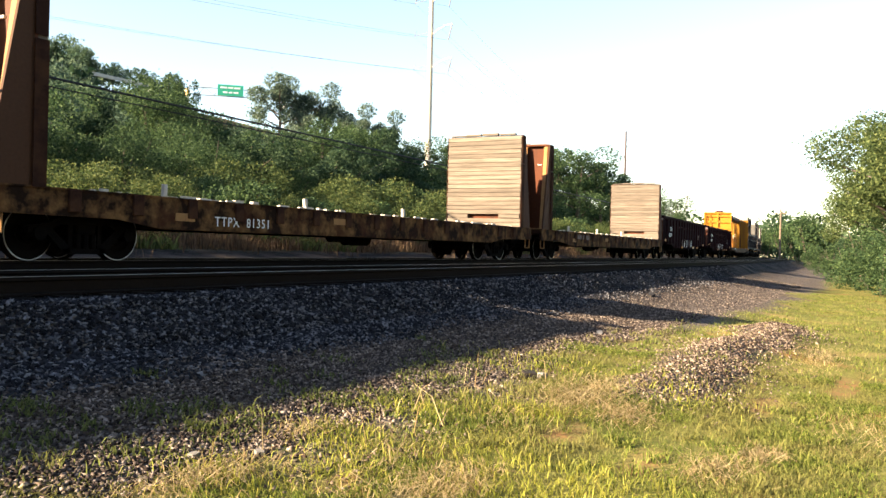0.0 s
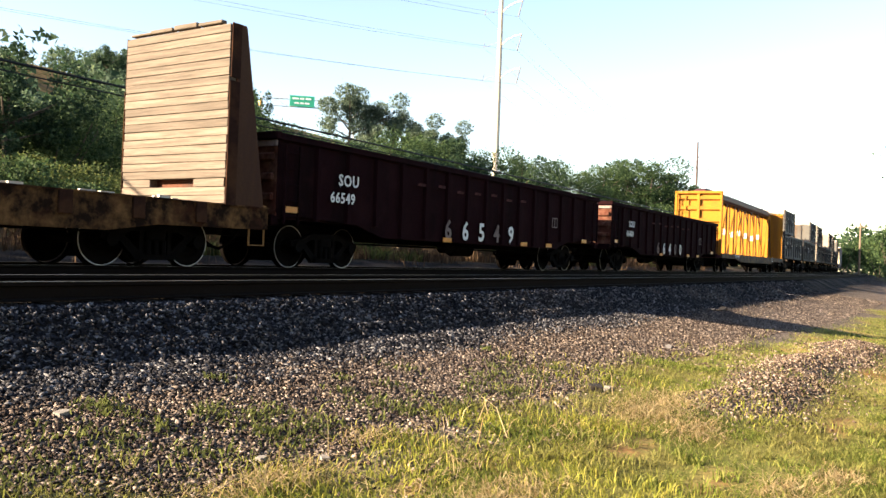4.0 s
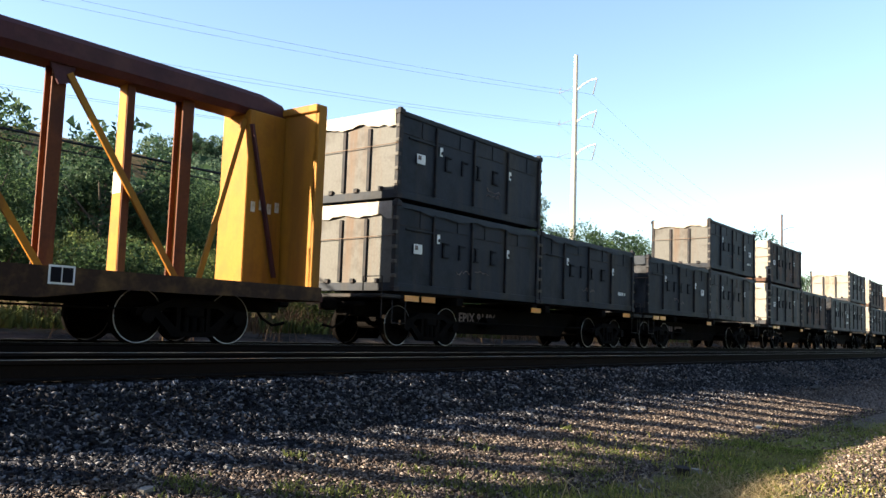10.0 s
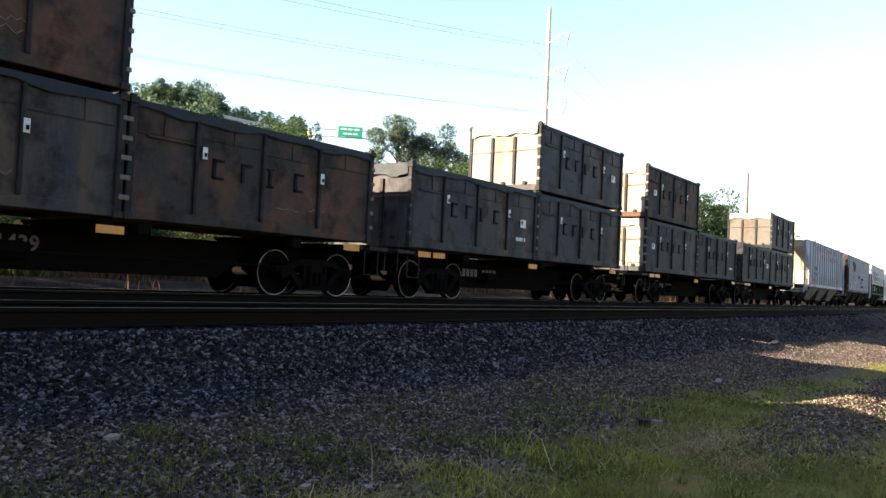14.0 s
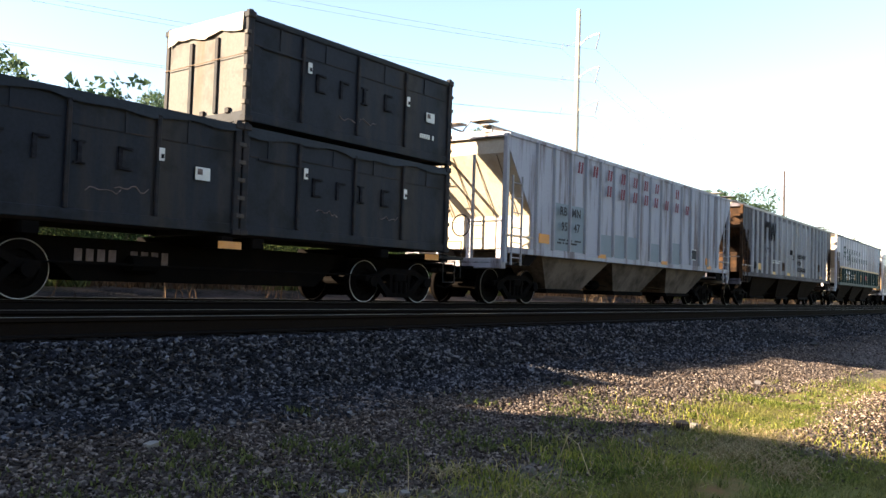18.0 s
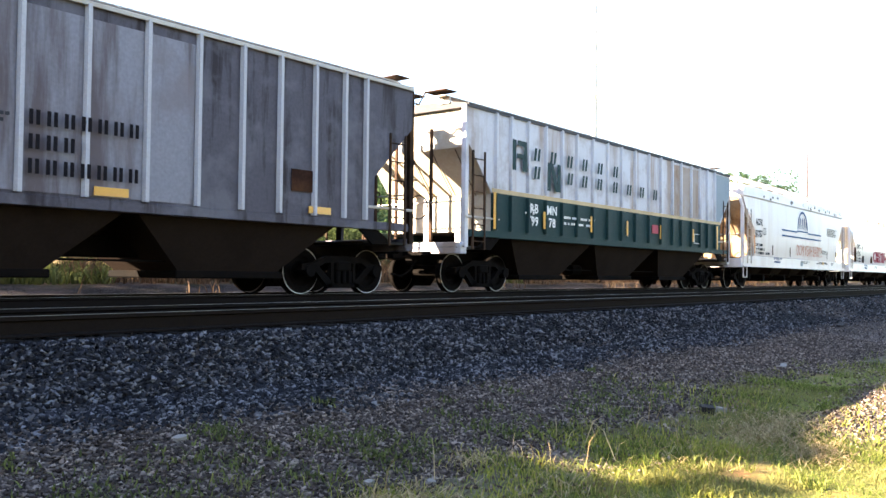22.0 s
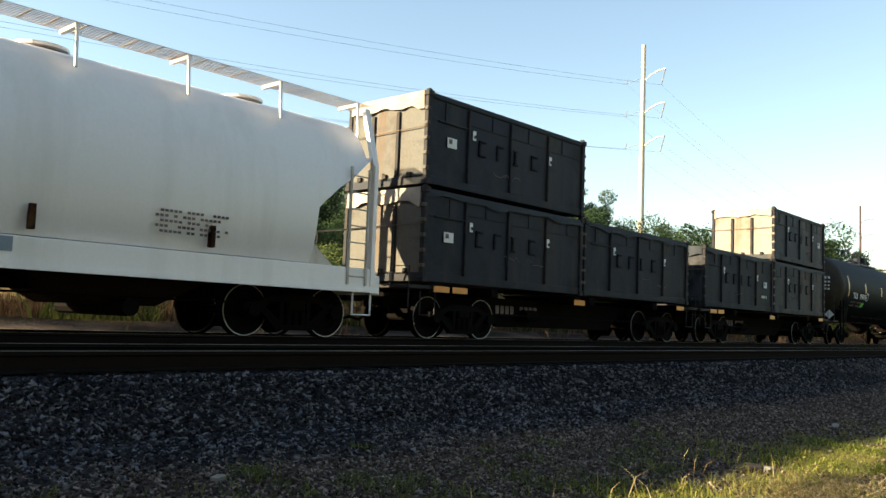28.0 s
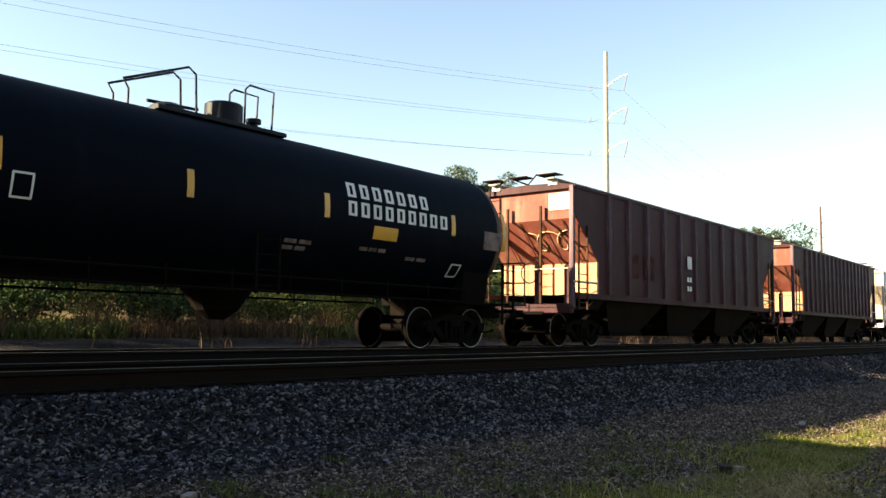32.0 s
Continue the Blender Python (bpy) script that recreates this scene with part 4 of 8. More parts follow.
# ---- gondolas ----
def gondola(first, last, marks, big, start):
    middle, half = (first + last) / 2, (last - first) / 2
    car = thing("gondola_car", "dark oxide-red steel gondola with ribbed sides", "freight car", "freight cars of the train")
    under_gear(car, half, 1.0)
    running_gear(car, half, half - 2.1)
    top = 2.62
    part("floor_plate", Geo().box(-half + 0.1, half - 0.1, -1.45, 1.45, 1.0, 1.08), GONDOLA, car)
    for y in (-1.5, 1.5):
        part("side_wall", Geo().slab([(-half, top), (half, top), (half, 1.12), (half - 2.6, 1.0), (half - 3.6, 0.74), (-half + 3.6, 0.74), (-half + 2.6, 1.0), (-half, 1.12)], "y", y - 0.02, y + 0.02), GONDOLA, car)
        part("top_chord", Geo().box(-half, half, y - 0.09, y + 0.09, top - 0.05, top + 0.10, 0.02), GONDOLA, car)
        rib = Geo().slab([(-0.09, 0), (0.09, 0), (0.055, 0.075), (-0.055, 0.075)], "z", 0.78, top - 0.04).mesh("side_rib", GONDOLA)
        n = 15
        for i in range(n):
            x = -half + 1.2 + (2 * half - 2.4) * i / (n - 1)
            part("side_rib", rib, GONDOLA, car, "", pose(x, y + (0.02 if y > 0 else -0.02), 0.0, 0, 0, 0 if y > 0 else 180) if abs(x) < half - 3.5 else
                 pose(x, y + (0.02 if y > 0 else -0.02), 0.33, 0, 0, 0 if y > 0 else 180) @ Matrix.Diagonal((1, 1, 0.86, 1)))
    for sgn in (-1, 1):
        end = part("end_wall", Geo().box((half - 0.03) * sgn, (half + 0.01) * sgn, -1.5, 1.5, 1.05, top + 0.04), GONDOLA_END, car, "rust-red corrugated end wall, lightened for sunlight")
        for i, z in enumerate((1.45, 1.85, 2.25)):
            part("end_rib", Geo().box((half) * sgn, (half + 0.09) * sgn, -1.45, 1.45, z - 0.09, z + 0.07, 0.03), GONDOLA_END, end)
        part("end_cap", Geo().box((half - 0.06) * sgn, (half + 0.12) * sgn, -1.58, 1.58, top - 0.04, top + 0.12, 0.02), GONDOLA, end)
        part("end_chord", Geo().box((half + 0.01) * sgn, (half + 0.06) * sgn, -1.52, 1.52, top - 0.17, top - 0.045, 0.01), GHOST_PAINT, end, "faded pale band under the cap")
        for z, n in ((2.24, 3), (2.02, 5)):
            for i in range(n):
                part("end_stencil", Geo().box((half + 0.088) * sgn if z > 2.2 else (half + 0.008) * sgn, (half + 0.096) * sgn if z > 2.2 else (half + 0.016) * sgn, -0.55 + 0.15 * i, -0.45 + 0.15 * i, z - 0.06, z + 0.06), WHITE_PAINT, end)
        ladder(car, (half - 0.35) * sgn, -1.6, 0.9, 2.5, 0.42, "x", 5, GONDOLA)
        part("end_sill", Geo().box((half - 0.1) * sgn, (half + 0.12) * sgn, -1.5, 1.5, 0.86, 1.08, 0.02), GONDOLA, car)
    y = -1.60
    lettering(marks[0], -6.71, 1.83, 0.24, y, WHITE_PAINT, car, 1.1)
    lettering(marks[1], -6.97, 1.45, 0.22, y, WHITE_PAINT, car, 1.1)
    # worn numerals along the middle
    for i, ch in enumerate(big):
        lettering(ch, start + i * 0.90, 0.84, 0.48, y, GHOST_PAINT if i in (0, 3) else WHITE_PAINT, car)
    bars([(-3.6 + i * 0.95, 2.1 + 0.04 * math.sin(i * 2.1)) for i in range(7)], 0.34, 0.07, y, SMEAR, car, "letter_bar", 0.03)
    plates([(-8.2, 1.2), (-2.12, 0.80), (2.41, 0.83), (4.23, 0.84), (7.2, 1.08)], 0.42, 0.12, y, REFLECT, car, "reflector", "orange reflector")
    part("placard_frame", Geo().box(4.44, 4.84, y - 0.004, y + 0.004, 1.44, 1.47).box(4.44, 4.84, y - 0.004, y + 0.004, 1.74, 1.77).box(4.44, 4.47, y - 0.004, y + 0.004, 1.44, 1.77).box(4.81, 4.84, y - 0.004, y + 0.004, 1.44, 1.77).box(4.62, 4.66, y - 0.004, y + 0.004, 1.44, 1.77), GHOST_PAINT, car)
    return placed(car, middle)


gondola(53.2, 70.28, ("SOU", "66549"), "66549", -2.26)
gondola(71.85, 88.93, ("SOU", "66400"), "66400", -2.80)


# ---- yellow centerbeam ----
def centerbeam(first, last):
    middle, half = (first + last) / 2, (last - first) / 2
    car = thing("centerbeam_flatcar", "empty yellow centerbeam flatcar with brown top chord", "freight car", "freight cars of the train")
    under_gear(car, half, 0.98)
    running_gear(car, half, half - 2.6)
    part("deck", Geo().box(-half, half, -1.36, 1.36, 0.98, 1.06, 0.01), MAROON, car)
    for y in (-1.40, 1.40):
        part("side_sill", Geo().slab([(-half, 1.12), (half, 1.12), (half, 0.86), (half - 4.2, 0.84), (half - 5.5, 0.66), (-half + 5.5, 0.66), (-half + 4.2, 0.84), (-half, 0.86)], "y", y - 0.05, y + 0.05), SILL_SHADED, car, "yellow side sill coloured brown for shade, with chipped paint")
    top = 4.95
    part("top_chord", Geo().slab([(-0.26, top - 0.48), (0.26, top - 0.48), (0.36, top - 0.36), (0.36, top - 0.10), (0.28, top), (-0.28, top), (-0.36, top - 0.10), (-0.36, top - 0.36)], "x", -half + 1.5, half - 1.5), MAROON, car, "red-brown top chord")
    for sgn in (-1, 1):
        ring = [(-0.26, top - 0.48), (0.26, top - 0.48), (0.36, top - 0.36), (0.36, top - 0.10), (0.28, top), (-0.28, top), (-0.36, top - 0.10), (-0.36, top - 0.36)]
        part("chord_end", Geo().loft([[((half - e) * sgn, y, z - d) for y, z in ring] for e, d in ((1.5, 0.0), (0.75, 0.015), (0.22, 0.12))]), MAROON, car)
    # upright posts: wide yellow ones alternate with slim brown ones
    n, pitch = 16, 1.236
    wide = Geo().slab([(-0.15, 1.06), (0.15, 1.06), (0.11, top - 0.46), (-0.11, top - 0.46)], "x", -0.02, 0.02)
    # flanges take the shaded tone, webs the sunlit yellow
    wide_flange = [Geo().beam((0.06, -0.16, 1.06), (0.06, -0.12, top - 0.46), 0.14, 0.03, (0, 1, 0)), Geo().beam((0.06, 0.16, 1.06), (0.06, 0.12, top - 0.46), 0.14, 0.03, (0, 1, 0))]
    wm, fm = wide.mesh("post_web", YELLOW), [g.mesh("post_flange", FLANGE_SHADED) for g in wide_flange]
    slim = Geo().box(-0.02, 0.02, -0.10, 0.10, 1.06, top - 0.46).mesh("post_web", YELLOW)
    slim_f = Geo().box(-0.12, 0.12, -0.13, -0.10, 1.06, top - 0.46).box(-0.12, 0.12, 0.10, 0.13, 1.06, top - 0.46).mesh("post_flange", FLANGE_SHADED)
    label_m = Geo().box(-0.026, -0.022, -0.13, 0.13, 0, 0.38).mesh("worn_label", WORN_LABEL)
    xs = [-9.41 + pitch * i for i in range(n)]
    for i, x in enumerate(xs):
        if i % 2 == 0:
            p = part("post", wm, YELLOW, car, "wide yellow post", pose(x, 0, 0))
            for m in fm:
                part("post_flange", m, FLANGE_SHADED, p)
            if 1 < i < n - 1:
                part("worn_label", label_m, WORN_LABEL, p, "", pose(0, 0, 2.35 + 0.1 * (i % 3)))
        else:
            p = part("post", slim, YELLOW, car, "slim red-brown post", pose(x, 0, 0))
            part("post_flange", slim_f, FLANGE_SHADED, p)
    # diagonals lean forward in the front half and back in the rear half, each under a gusset
    gusset = Geo().slab([(-0.22, top - 0.46), (0.22, top - 0.46), (0.16, top - 0.75), (-0.05, top - 0.82)], "y", -0.21, -0.17).mesh("gusset", MAROON)
    for a, b in [(xs[i + 2], xs[i]) for i in (0, 2, 4, 6)] + [(xs[j], xs[j + 2]) for j in (7, 9, 11, 13)] + [(xs[0] - 1.1, xs[0] - 0.15)]:
        lean_way = 0.12 if b > a else -0.12
        part("diagonal_brace", Geo().beam((a + lean_way, -0.20, top - 0.6), (b - lean_way, -0.26, 1.1), 0.115, 0.05, (0, 1, 0)), YELLOW, car)
        part("gusset", gusset, MAROON, car, "", pose(a, 0, 0) @ Matrix.Diagonal((1 if b > a else -1, 1, 1, 1)))
    for sgn in (-1, 1):
        # solid end bay and the full-width bulkhead
        part("end_panel", Geo().box((half - 1.12) * sgn, (half - 0.2) * sgn, -0.42, 0.42, 1.06, top - 0.4, 0.02), YELLOW, car, "solid yellow end panel")
        part("diagonal_brace", Geo().beam(((half - 1.15) * sgn, -0.30, top - 0.6), ((half - 2.0) * sgn, -0.26, 1.1), 0.10, 0.05, (0, 1, 0)), YELLOW, car)
        part("end_brace", Geo().beam(((half - 1.1) * sgn, -0.45, top - 0.7), ((half - 0.4) * sgn, -0.5, 1.3), 0.05, 0.10, (0, 1, 0)), MAROON, car)
        b = part("end_bulkhead", Geo().box((half - 0.2) * sgn, (half - 0.15) * sgn, -1.33, 1.33, 1.0, 4.66), YELLOW, car, "yellow end bulkhead with steel ribs")
        for y in (-1.30, 1.30):
            part("bulkhead_post", Geo().box((half - 0.2) * sgn, (half + 0.02) * sgn, y - 0.07, y + 0.07, 0.95, 4.70, 0.015), YELLOW, b)
        part("bulkhead_post", Geo().box((half - 0.15) * sgn, half * sgn, -0.08, 0.08, 1.0, 4.66, 0.01), YELLOW, b)
        part("bulkhead_cap", Geo().box((half - 0.26) * sgn, (half + 0.02) * sgn, -1.36, 1.36, 4.58, 4.73, 0.015), YELLOW, b)
        for z in (1.75, 2.4, 3.05, 3.75, 4.35):
            part("bulkhead_rib", Geo().box((half - 0.15) * sgn, (half - 0.02) * sgn, -1.25, 1.25, z - 0.12, z + 0.1, 0.02), YELLOW, b)
        ladder(b, (half + 0.06) * sgn, 0.95, 1.1, 4.5, 0.42, "y", 9, YELLOW)
        part("end_sill", Geo().box((half - 0.2) * sgn, (half + 0.1) * sgn, -1.4, 1.4, 0.84, 1.0, 0.02), MAROON, car)
    lettering("TTZX  866348", -7.9, 0.93, 0.16, -1.456, WHITE_PAINT, car, 1.1)
    bars([(half - 1.0 + i * 0.2, 2.55 + 0.05 * (i % 2)) for i in range(4)], 0.10, 0.2, -0.426, WORN_LABEL, car, "faded_bar")
    part("placard", Geo().box(half - 5.4, half - 5.0, -1.462, -1.454, 0.86, 1.14), WHITE_PAINT, car, "white-framed dark placard")
    for a, b in ((-5.37, -5.21), (-5.19, -5.03)):
        part("placard_field", Geo().box(half + a, half + b, -1.468, -1.46, 0.89, 1.11), STENCIL, car)
    return placed(car, middle)


centerbeam(90.64, 113.54)


# ---- container flatcars ----
def steel_container(first, z, state, seed, shaded_end=False, group="grey waste containers on flatcars"):
    """A ribbed open-top container with a rolled tarpaulin; first: its leading end, z: its foot above the rails."""
    rng = random.Random(seed)
    L, W, H = 6.13, 1.24, 2.0
    rust = state == "r"
    skin = {"g": CRATE, "p": CRATE_PALE, "r": CRATE_RUST}[state]
    box = thing("steel_container", {"g": "dark grey ribbed steel container with a rolled tarpaulin", "p": "pale blue-grey ribbed steel container with a rolled tarpaulin", "r": "grey steel container with broad rust stains on its sides"}[state], "container", group)
    h = L / 2
    part("body", Geo().box(-h + 0.06, h - 0.06, -W + 0.03, W - 0.03, 0.12, H - 0.05), skin, box)
    part("bottom_rail", Geo().box(-h, h, -W, -W + 0.1, 0.02, 0.2, 0.012).box(-h, h, W - 0.1, W, 0.02, 0.2, 0.012).box(-h, -h + 0.1, -W, W, 0.02, 0.2).box(h - 0.1, h, -W, W, 0.02, 0.2), skin, box)
    part("top_rail", Geo().box(-h, h, -W, -W + 0.1, H - 0.13, H - 0.02, 0.012).box(-h, h, W - 0.1, W, H - 0.13, H - 0.02, 0.012), skin, box)
    # tarpaulin stretched over the top, hanging lower and looser where another container holds it down
    loose = z < 2.0 and seed % 3 != 2
    ring = []
    for i in range(25):
        x = -h + 0.05 + (L - 0.1) * i / 24
        d = (0.13 + 0.06 * math.sin(i * 0.9 + seed) * math.sin(i * 0.37 + 1) + rng.uniform(-0.012, 0.012)) if loose else 0.05 + 0.008 * math.sin(i * 1.1)
        o = 0.012 + (rng.uniform(0.0, 0.02) if loose else 0.0)
        ring.append([(x, -W - o, H - 0.04 - d), (x, -W - 0.022, H - 0.02), (x, -W * 0.4, H + 0.02), (x, W * 0.4, H + 0.02), (x, W + 0.022, H - 0.02), (x, W + o, H - 0.04 - d), (x, W - 0.02, H - 0.05), (x, -W + 0.02, H - 0.05)])
    part("tarpaulin", Geo().loft(ring), TARP_BLUE, box, "dark grey-blue tarpaulin", None, True)
    rib = Geo().box(-0.036, 0.036, -0.03, 0.03, 0.2, H - 0.14, 0.012).mesh("side_rib", CRATE_RIB)
    for fx in (0.223, 0.477, 0.727):
        for y in (-W, W):
            part("side_rib", rib, CRATE_RIB, box, "", pose(-h + L * fx, y, 0))
    post = Geo().box(-0.07, 0.07, -0.06, 0.06, 0.0, H, 0.015).mesh("corner_post", CRATE_RIB)
    cast = Geo().box(-0.09, 0.09, -0.085, 0.085, 0, 0.12, 0.015).box(-0.05, 0.05, -0.05, 0.05, 0.1, 0.16, 0.01).mesh("corner_casting", CRATE_RIB)
    for x in (-h + 0.06, h - 0.06):
        for y in (-W + 0.04, W - 0.04):
            part("corner_post", post, CRATE_RIB, box, "", pose(x, y, 0))
            part("corner_casting", cast, CRATE_RIB, box, "", pose(x, y, 0))
            part("corner_casting", cast, CRATE_RIB, box, "", pose(x, y, H - 0.1))
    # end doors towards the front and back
    # some front doors and flaps are coloured for the container ahead's shadow
    end_paint = CRATE_PALE if shaded_end else CRATE_END_GREY if state == "g" else CRATE_END
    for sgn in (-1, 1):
        e = part("end_door", Geo().box((h - 0.06) * sgn, (h - 0.02) * sgn, -W + 0.1, W - 0.1, 0.16, H - 0.1), end_paint, box, "worn end door with dark ribs, toned for its light")
        erib = Geo().box(-0.03, 0.03, -0.05, 0.05, 0.22, H - 0.35, 0.01).mesh("door_rib", CRATE_RIB)
        for y in (-0.36, 0.42):
            part("door_rib", erib, CRATE_RIB, e, "", pose((h - 0.005) * sgn, y, 0))
        part("cable", Geo().tube(((h + 0.03) * sgn, -W, H * 0.62), ((h + 0.03) * sgn, W, H * 0.6), 0.010, n=5), BROWN_ROD, e)
        flap = []
        for i in range(15):
            y = -W + 0.1 + (2 * W - 0.2) * i / 14
            d = 0.25 + 0.035 * math.sin(i * 0.9 + seed) + rng.uniform(-0.025, 0.025) + (0.10 if i in (0, 1) and seed % 2 else 0.0)
            o = h + 0.02 + 0.025 * math.sin(i * 2.2 + seed)
            flap.append([(o * sgn, y, H - 0.02 - d), ((o + 0.02) * sgn, y, H - 0.03 - d), ((h + 0.04) * sgn, y, H + 0.01), ((h - 0.05) * sgn, y, H + 0.02)])
        part("tarpaulin_flap", Geo().loft(flap), TARP_BLUE if shaded_end else TARP, e, "crumpled tarpaulin flap", None, True)
        hinge = Geo().box(-0.05, 0.05, -0.05, 0.05, -0.04, 0.04, 0.01).mesh("hinge", end_paint)
        for k in range(5):
            part("hinge", hinge, end_paint, e, "", pose((h - 0.01) * sgn, -W + 0.02, 0.35 + k * 0.32))
        latch = Geo().box(-0.03, 0.03, -0.06, 0.06, -0.05, 0.05, 0.01).mesh("latch", CRATE_RIB)
        for y in (-0.75, 0.0, 0.8):
            part("latch", latch, CRATE_RIB, e, "", pose((h + 0.01) * sgn, y, 0.24))
    y = -W - 0.002
    # the owner's four stencilled letters as plain bars
    for i, x in enumerate((0.305, 0.413, 0.525, 0.635)):
        g = Geo()
        w = 0.27
        cx = -h + L * x
        g.box(cx - w / 2, cx - w / 2 + 0.065, y - 0.004, y + 0.03, 0.88, 1.24)
        if i in (0, 1, 3):
            g.box(cx - w / 2, cx + w / 2 - 0.02, y - 0.004, y + 0.03, 1.20, 1.24)
        if i in (0, 3):
            g.box(cx - w / 2, cx + w / 2 - 0.02, y - 0.004, y + 0.03, 0.88, 0.92)
        if i == 2:
            g.box(cx - w / 2 - 0.06, cx - w / 2 + 0.125, y - 0.004, y + 0.03, 0.88, 0.91).box(cx - w / 2 - 0.06, cx - w / 2 + 0.125, y - 0.004, y + 0.03, 1.21, 1.24)
        part("letter_bar", g, DULL_STENCIL, box)
    # weld seams and short stiffeners of the side sheet
    for a, b, sz in ((0.03, 0.21, 1.45), (0.24, 0.46, 1.52), (0.49, 0.71, 1.50), (0.74, 0.97, 1.47)):
        sz += rng.uniform(-0.04, 0.04)
        part("weld_seam", Geo().box(-h + L * a, -h + L * b, y + 0.018, y + 0.034, sz, sz + 0.018), CRATE_RIB, box)
        sx = -h + L * (a + (b - a) * rng.uniform(0.35, 0.65))
        part("stiffener", Geo().box(sx - 0.02, sx + 0.02, y + 0.012, y + 0.034, sz, H - 0.13), skin, box)
    plates([(-h + L * 0.247, 1.30), (-h + L * 0.735, 1.22)], 0.10, 0.21, y - 0.03, WHITE_PAINT, box, "placard", "small white placard")
    plates([(-h + L * 0.247 + 0.01, 1.27), (-h + L * 0.735 + 0.01, 1.19)], 0.05, 0.07, y - 0.04, STENCIL, box, "placard_mark")
    if seed % 3 != 1:
        px = -h + L * (0.13 if seed % 2 else 0.87)
        plates([(px, 1.0)], 0.30, 0.22, y - 0.004, WHITE_PAINT, box, "placard", "white placard")
        plates([(px - 0.06, 1.03)], 0.10, 0.10, y - 0.012, GHOST_PAINT, box, "placard_mark")
    if seed % 4 == 0:
        small_print(-h + L * 0.80, 0.5, 0.6, 1, y, WHITE_PAINT, box, 0.10)
    # chalk marks
    for k in range(2):
        cx, cz = -h + L * rng.uniform(0.3, 0.7), rng.uniform(0.5, 0.72)
        part("chalk_mark", Geo().pipe([(cx + i * 0.075, y + 0.026, cz + rng.uniform(-0.06, 0.06)) for i in range(9)], 0.009, 4), GHOST_PAINT, box, "pale chalk scrawl")
    part("side_latch", Geo().box(-h + 0.35, -h + 1.55, y - 0.012, y + 0.02, 1.40, 1.44, 0.006), skin, box)
    MOVERS.append((box, first + h, z))
    return box


def container_flat(first, second, last, stacked, marks, seed, states):
    """A flatcar with two containers end to end; stacked: 0 or 1, which of them carries another, or None; states: dark grey, pale or rusted."""
    middle, half = (first + last) / 2, (last - first) / 2 + 0.2
    car = thing("container_flatcar", "dark skeleton flatcar loaded with grey steel containers", "freight car", "freight cars of the train")
    running_gear(car, half + 0.35, half - 1.79)
    under_gear(car, half, 1.0, 0.6, 0.6)
    part("fishbelly_sill", Geo().slab([(-half + 2.9, 1.0), (half - 2.9, 1.0), (half - 3.8, 0.30), (-half + 3.8, 0.30)], "y", -0.42, -0.36).slab([(-half + 2.9, 1.0), (half - 2.9, 1.0), (half - 3.8, 0.30), (-half + 3.8, 0.30)], "y", 0.36, 0.42), UNDER, car, "dark deep centre sill")
    for x in (-half + 0.5, -half + 2.6, -0.35, 0.35, half - 2.6, half - 0.5):
        part("cross_bearer", Geo().box(x - 0.13, x + 0.13, -1.3, 1.3, 0.96, 1.15, 0.015), UNDER, car)
    for sgn in (-1, 1):
        part("end_platform", Geo().box((half - 0.7) * sgn, (half + 0.25) * sgn, -1.3, 1.3, 1.04, 1.12, 0.01), DARK_STEEL, car)
        part("end_handrail", Geo().pipe([((half + 0.2) * sgn, -1.25, 0.6), ((half + 0.2) * sgn, -1.25, 1.5), ((half + 0.2) * sgn, -0.7, 1.5), ((half + 0.2) * sgn, -0.7, 1.1)], 0.017), DARK_STEEL, car)
        part("sill_step", Geo().pipe([((half - 0.1) * sgn, -1.3, 1.0), ((half - 0.1) * sgn, -1.3, 0.5), ((half - 0.55) * sgn, -1.3, 0.5), ((half - 0.55) * sgn, -1.3, 1.0)], 0.018), DARK_STEEL, car)
    plates([(-half + 0.75, 1.06), (-half + 1.35, 1.06), (-0.3, 1.0), (half - 1.0, 1.06)], 0.5, 0.13, -1.31, REFLECT, car, "reflector", "orange reflector")
    if marks:
        lettering(marks, -half + 3.75, 0.60, 0.24, -0.43, GHOST_PAINT, car, 1.05)
    else:
        bars([(-half + 3.75 + 0.2 * i, 0.60) for i in range(9) if i != 4], 0.13, 0.22, -0.43, GHOST_PAINT, car)
    placed(car, middle)
    z1 = 1.19
    steel_container(first, z1, states[0], seed * 3, stacked == 1)
    steel_container(second + (0.0 if second - first > 6.14 else 0.02), z1, states[1], seed * 3 + 1)
    if stacked is not None:
        steel_container(first if stacked == 0 else second, z1 + 2.07, states[2], seed * 3 + 2)


container_flat(115.95, 122.16, 128.4, 0, "EPIX 91406", 1, "ggg")
container_flat(129.5, 135.68, 141.95, 1, "", 2, "gpg")
container_flat(144.3, 150.5, 156.75, 0, "EPIX 91439", 3, "prr")
container_flat(158.02, 164.19, 170.4, 1, "", 4, "ppp")
container_flat(172.79, 179.0, 185.25, 0, "", 5, "pgr")
container_flat(186.35, 192.53, 198.79, 1, "", 6, "ggg")
container_flat(295.9, 302.12, 308.4, 0, "", 7, "ggg")
container_flat(309.53, 315.78, 321.98, 1, "", 8, "gpp")


# ---- ribbed covered hoppers ----
# pinkish white stands for sunlight coming through the grating
GRATING = shader("walkway_grating", (0.62, 0.54, 0.50), 0.6, 0.0, 0.2, 3, stain=(0.34, 0.22, 0.15), stain_amount=0.6)


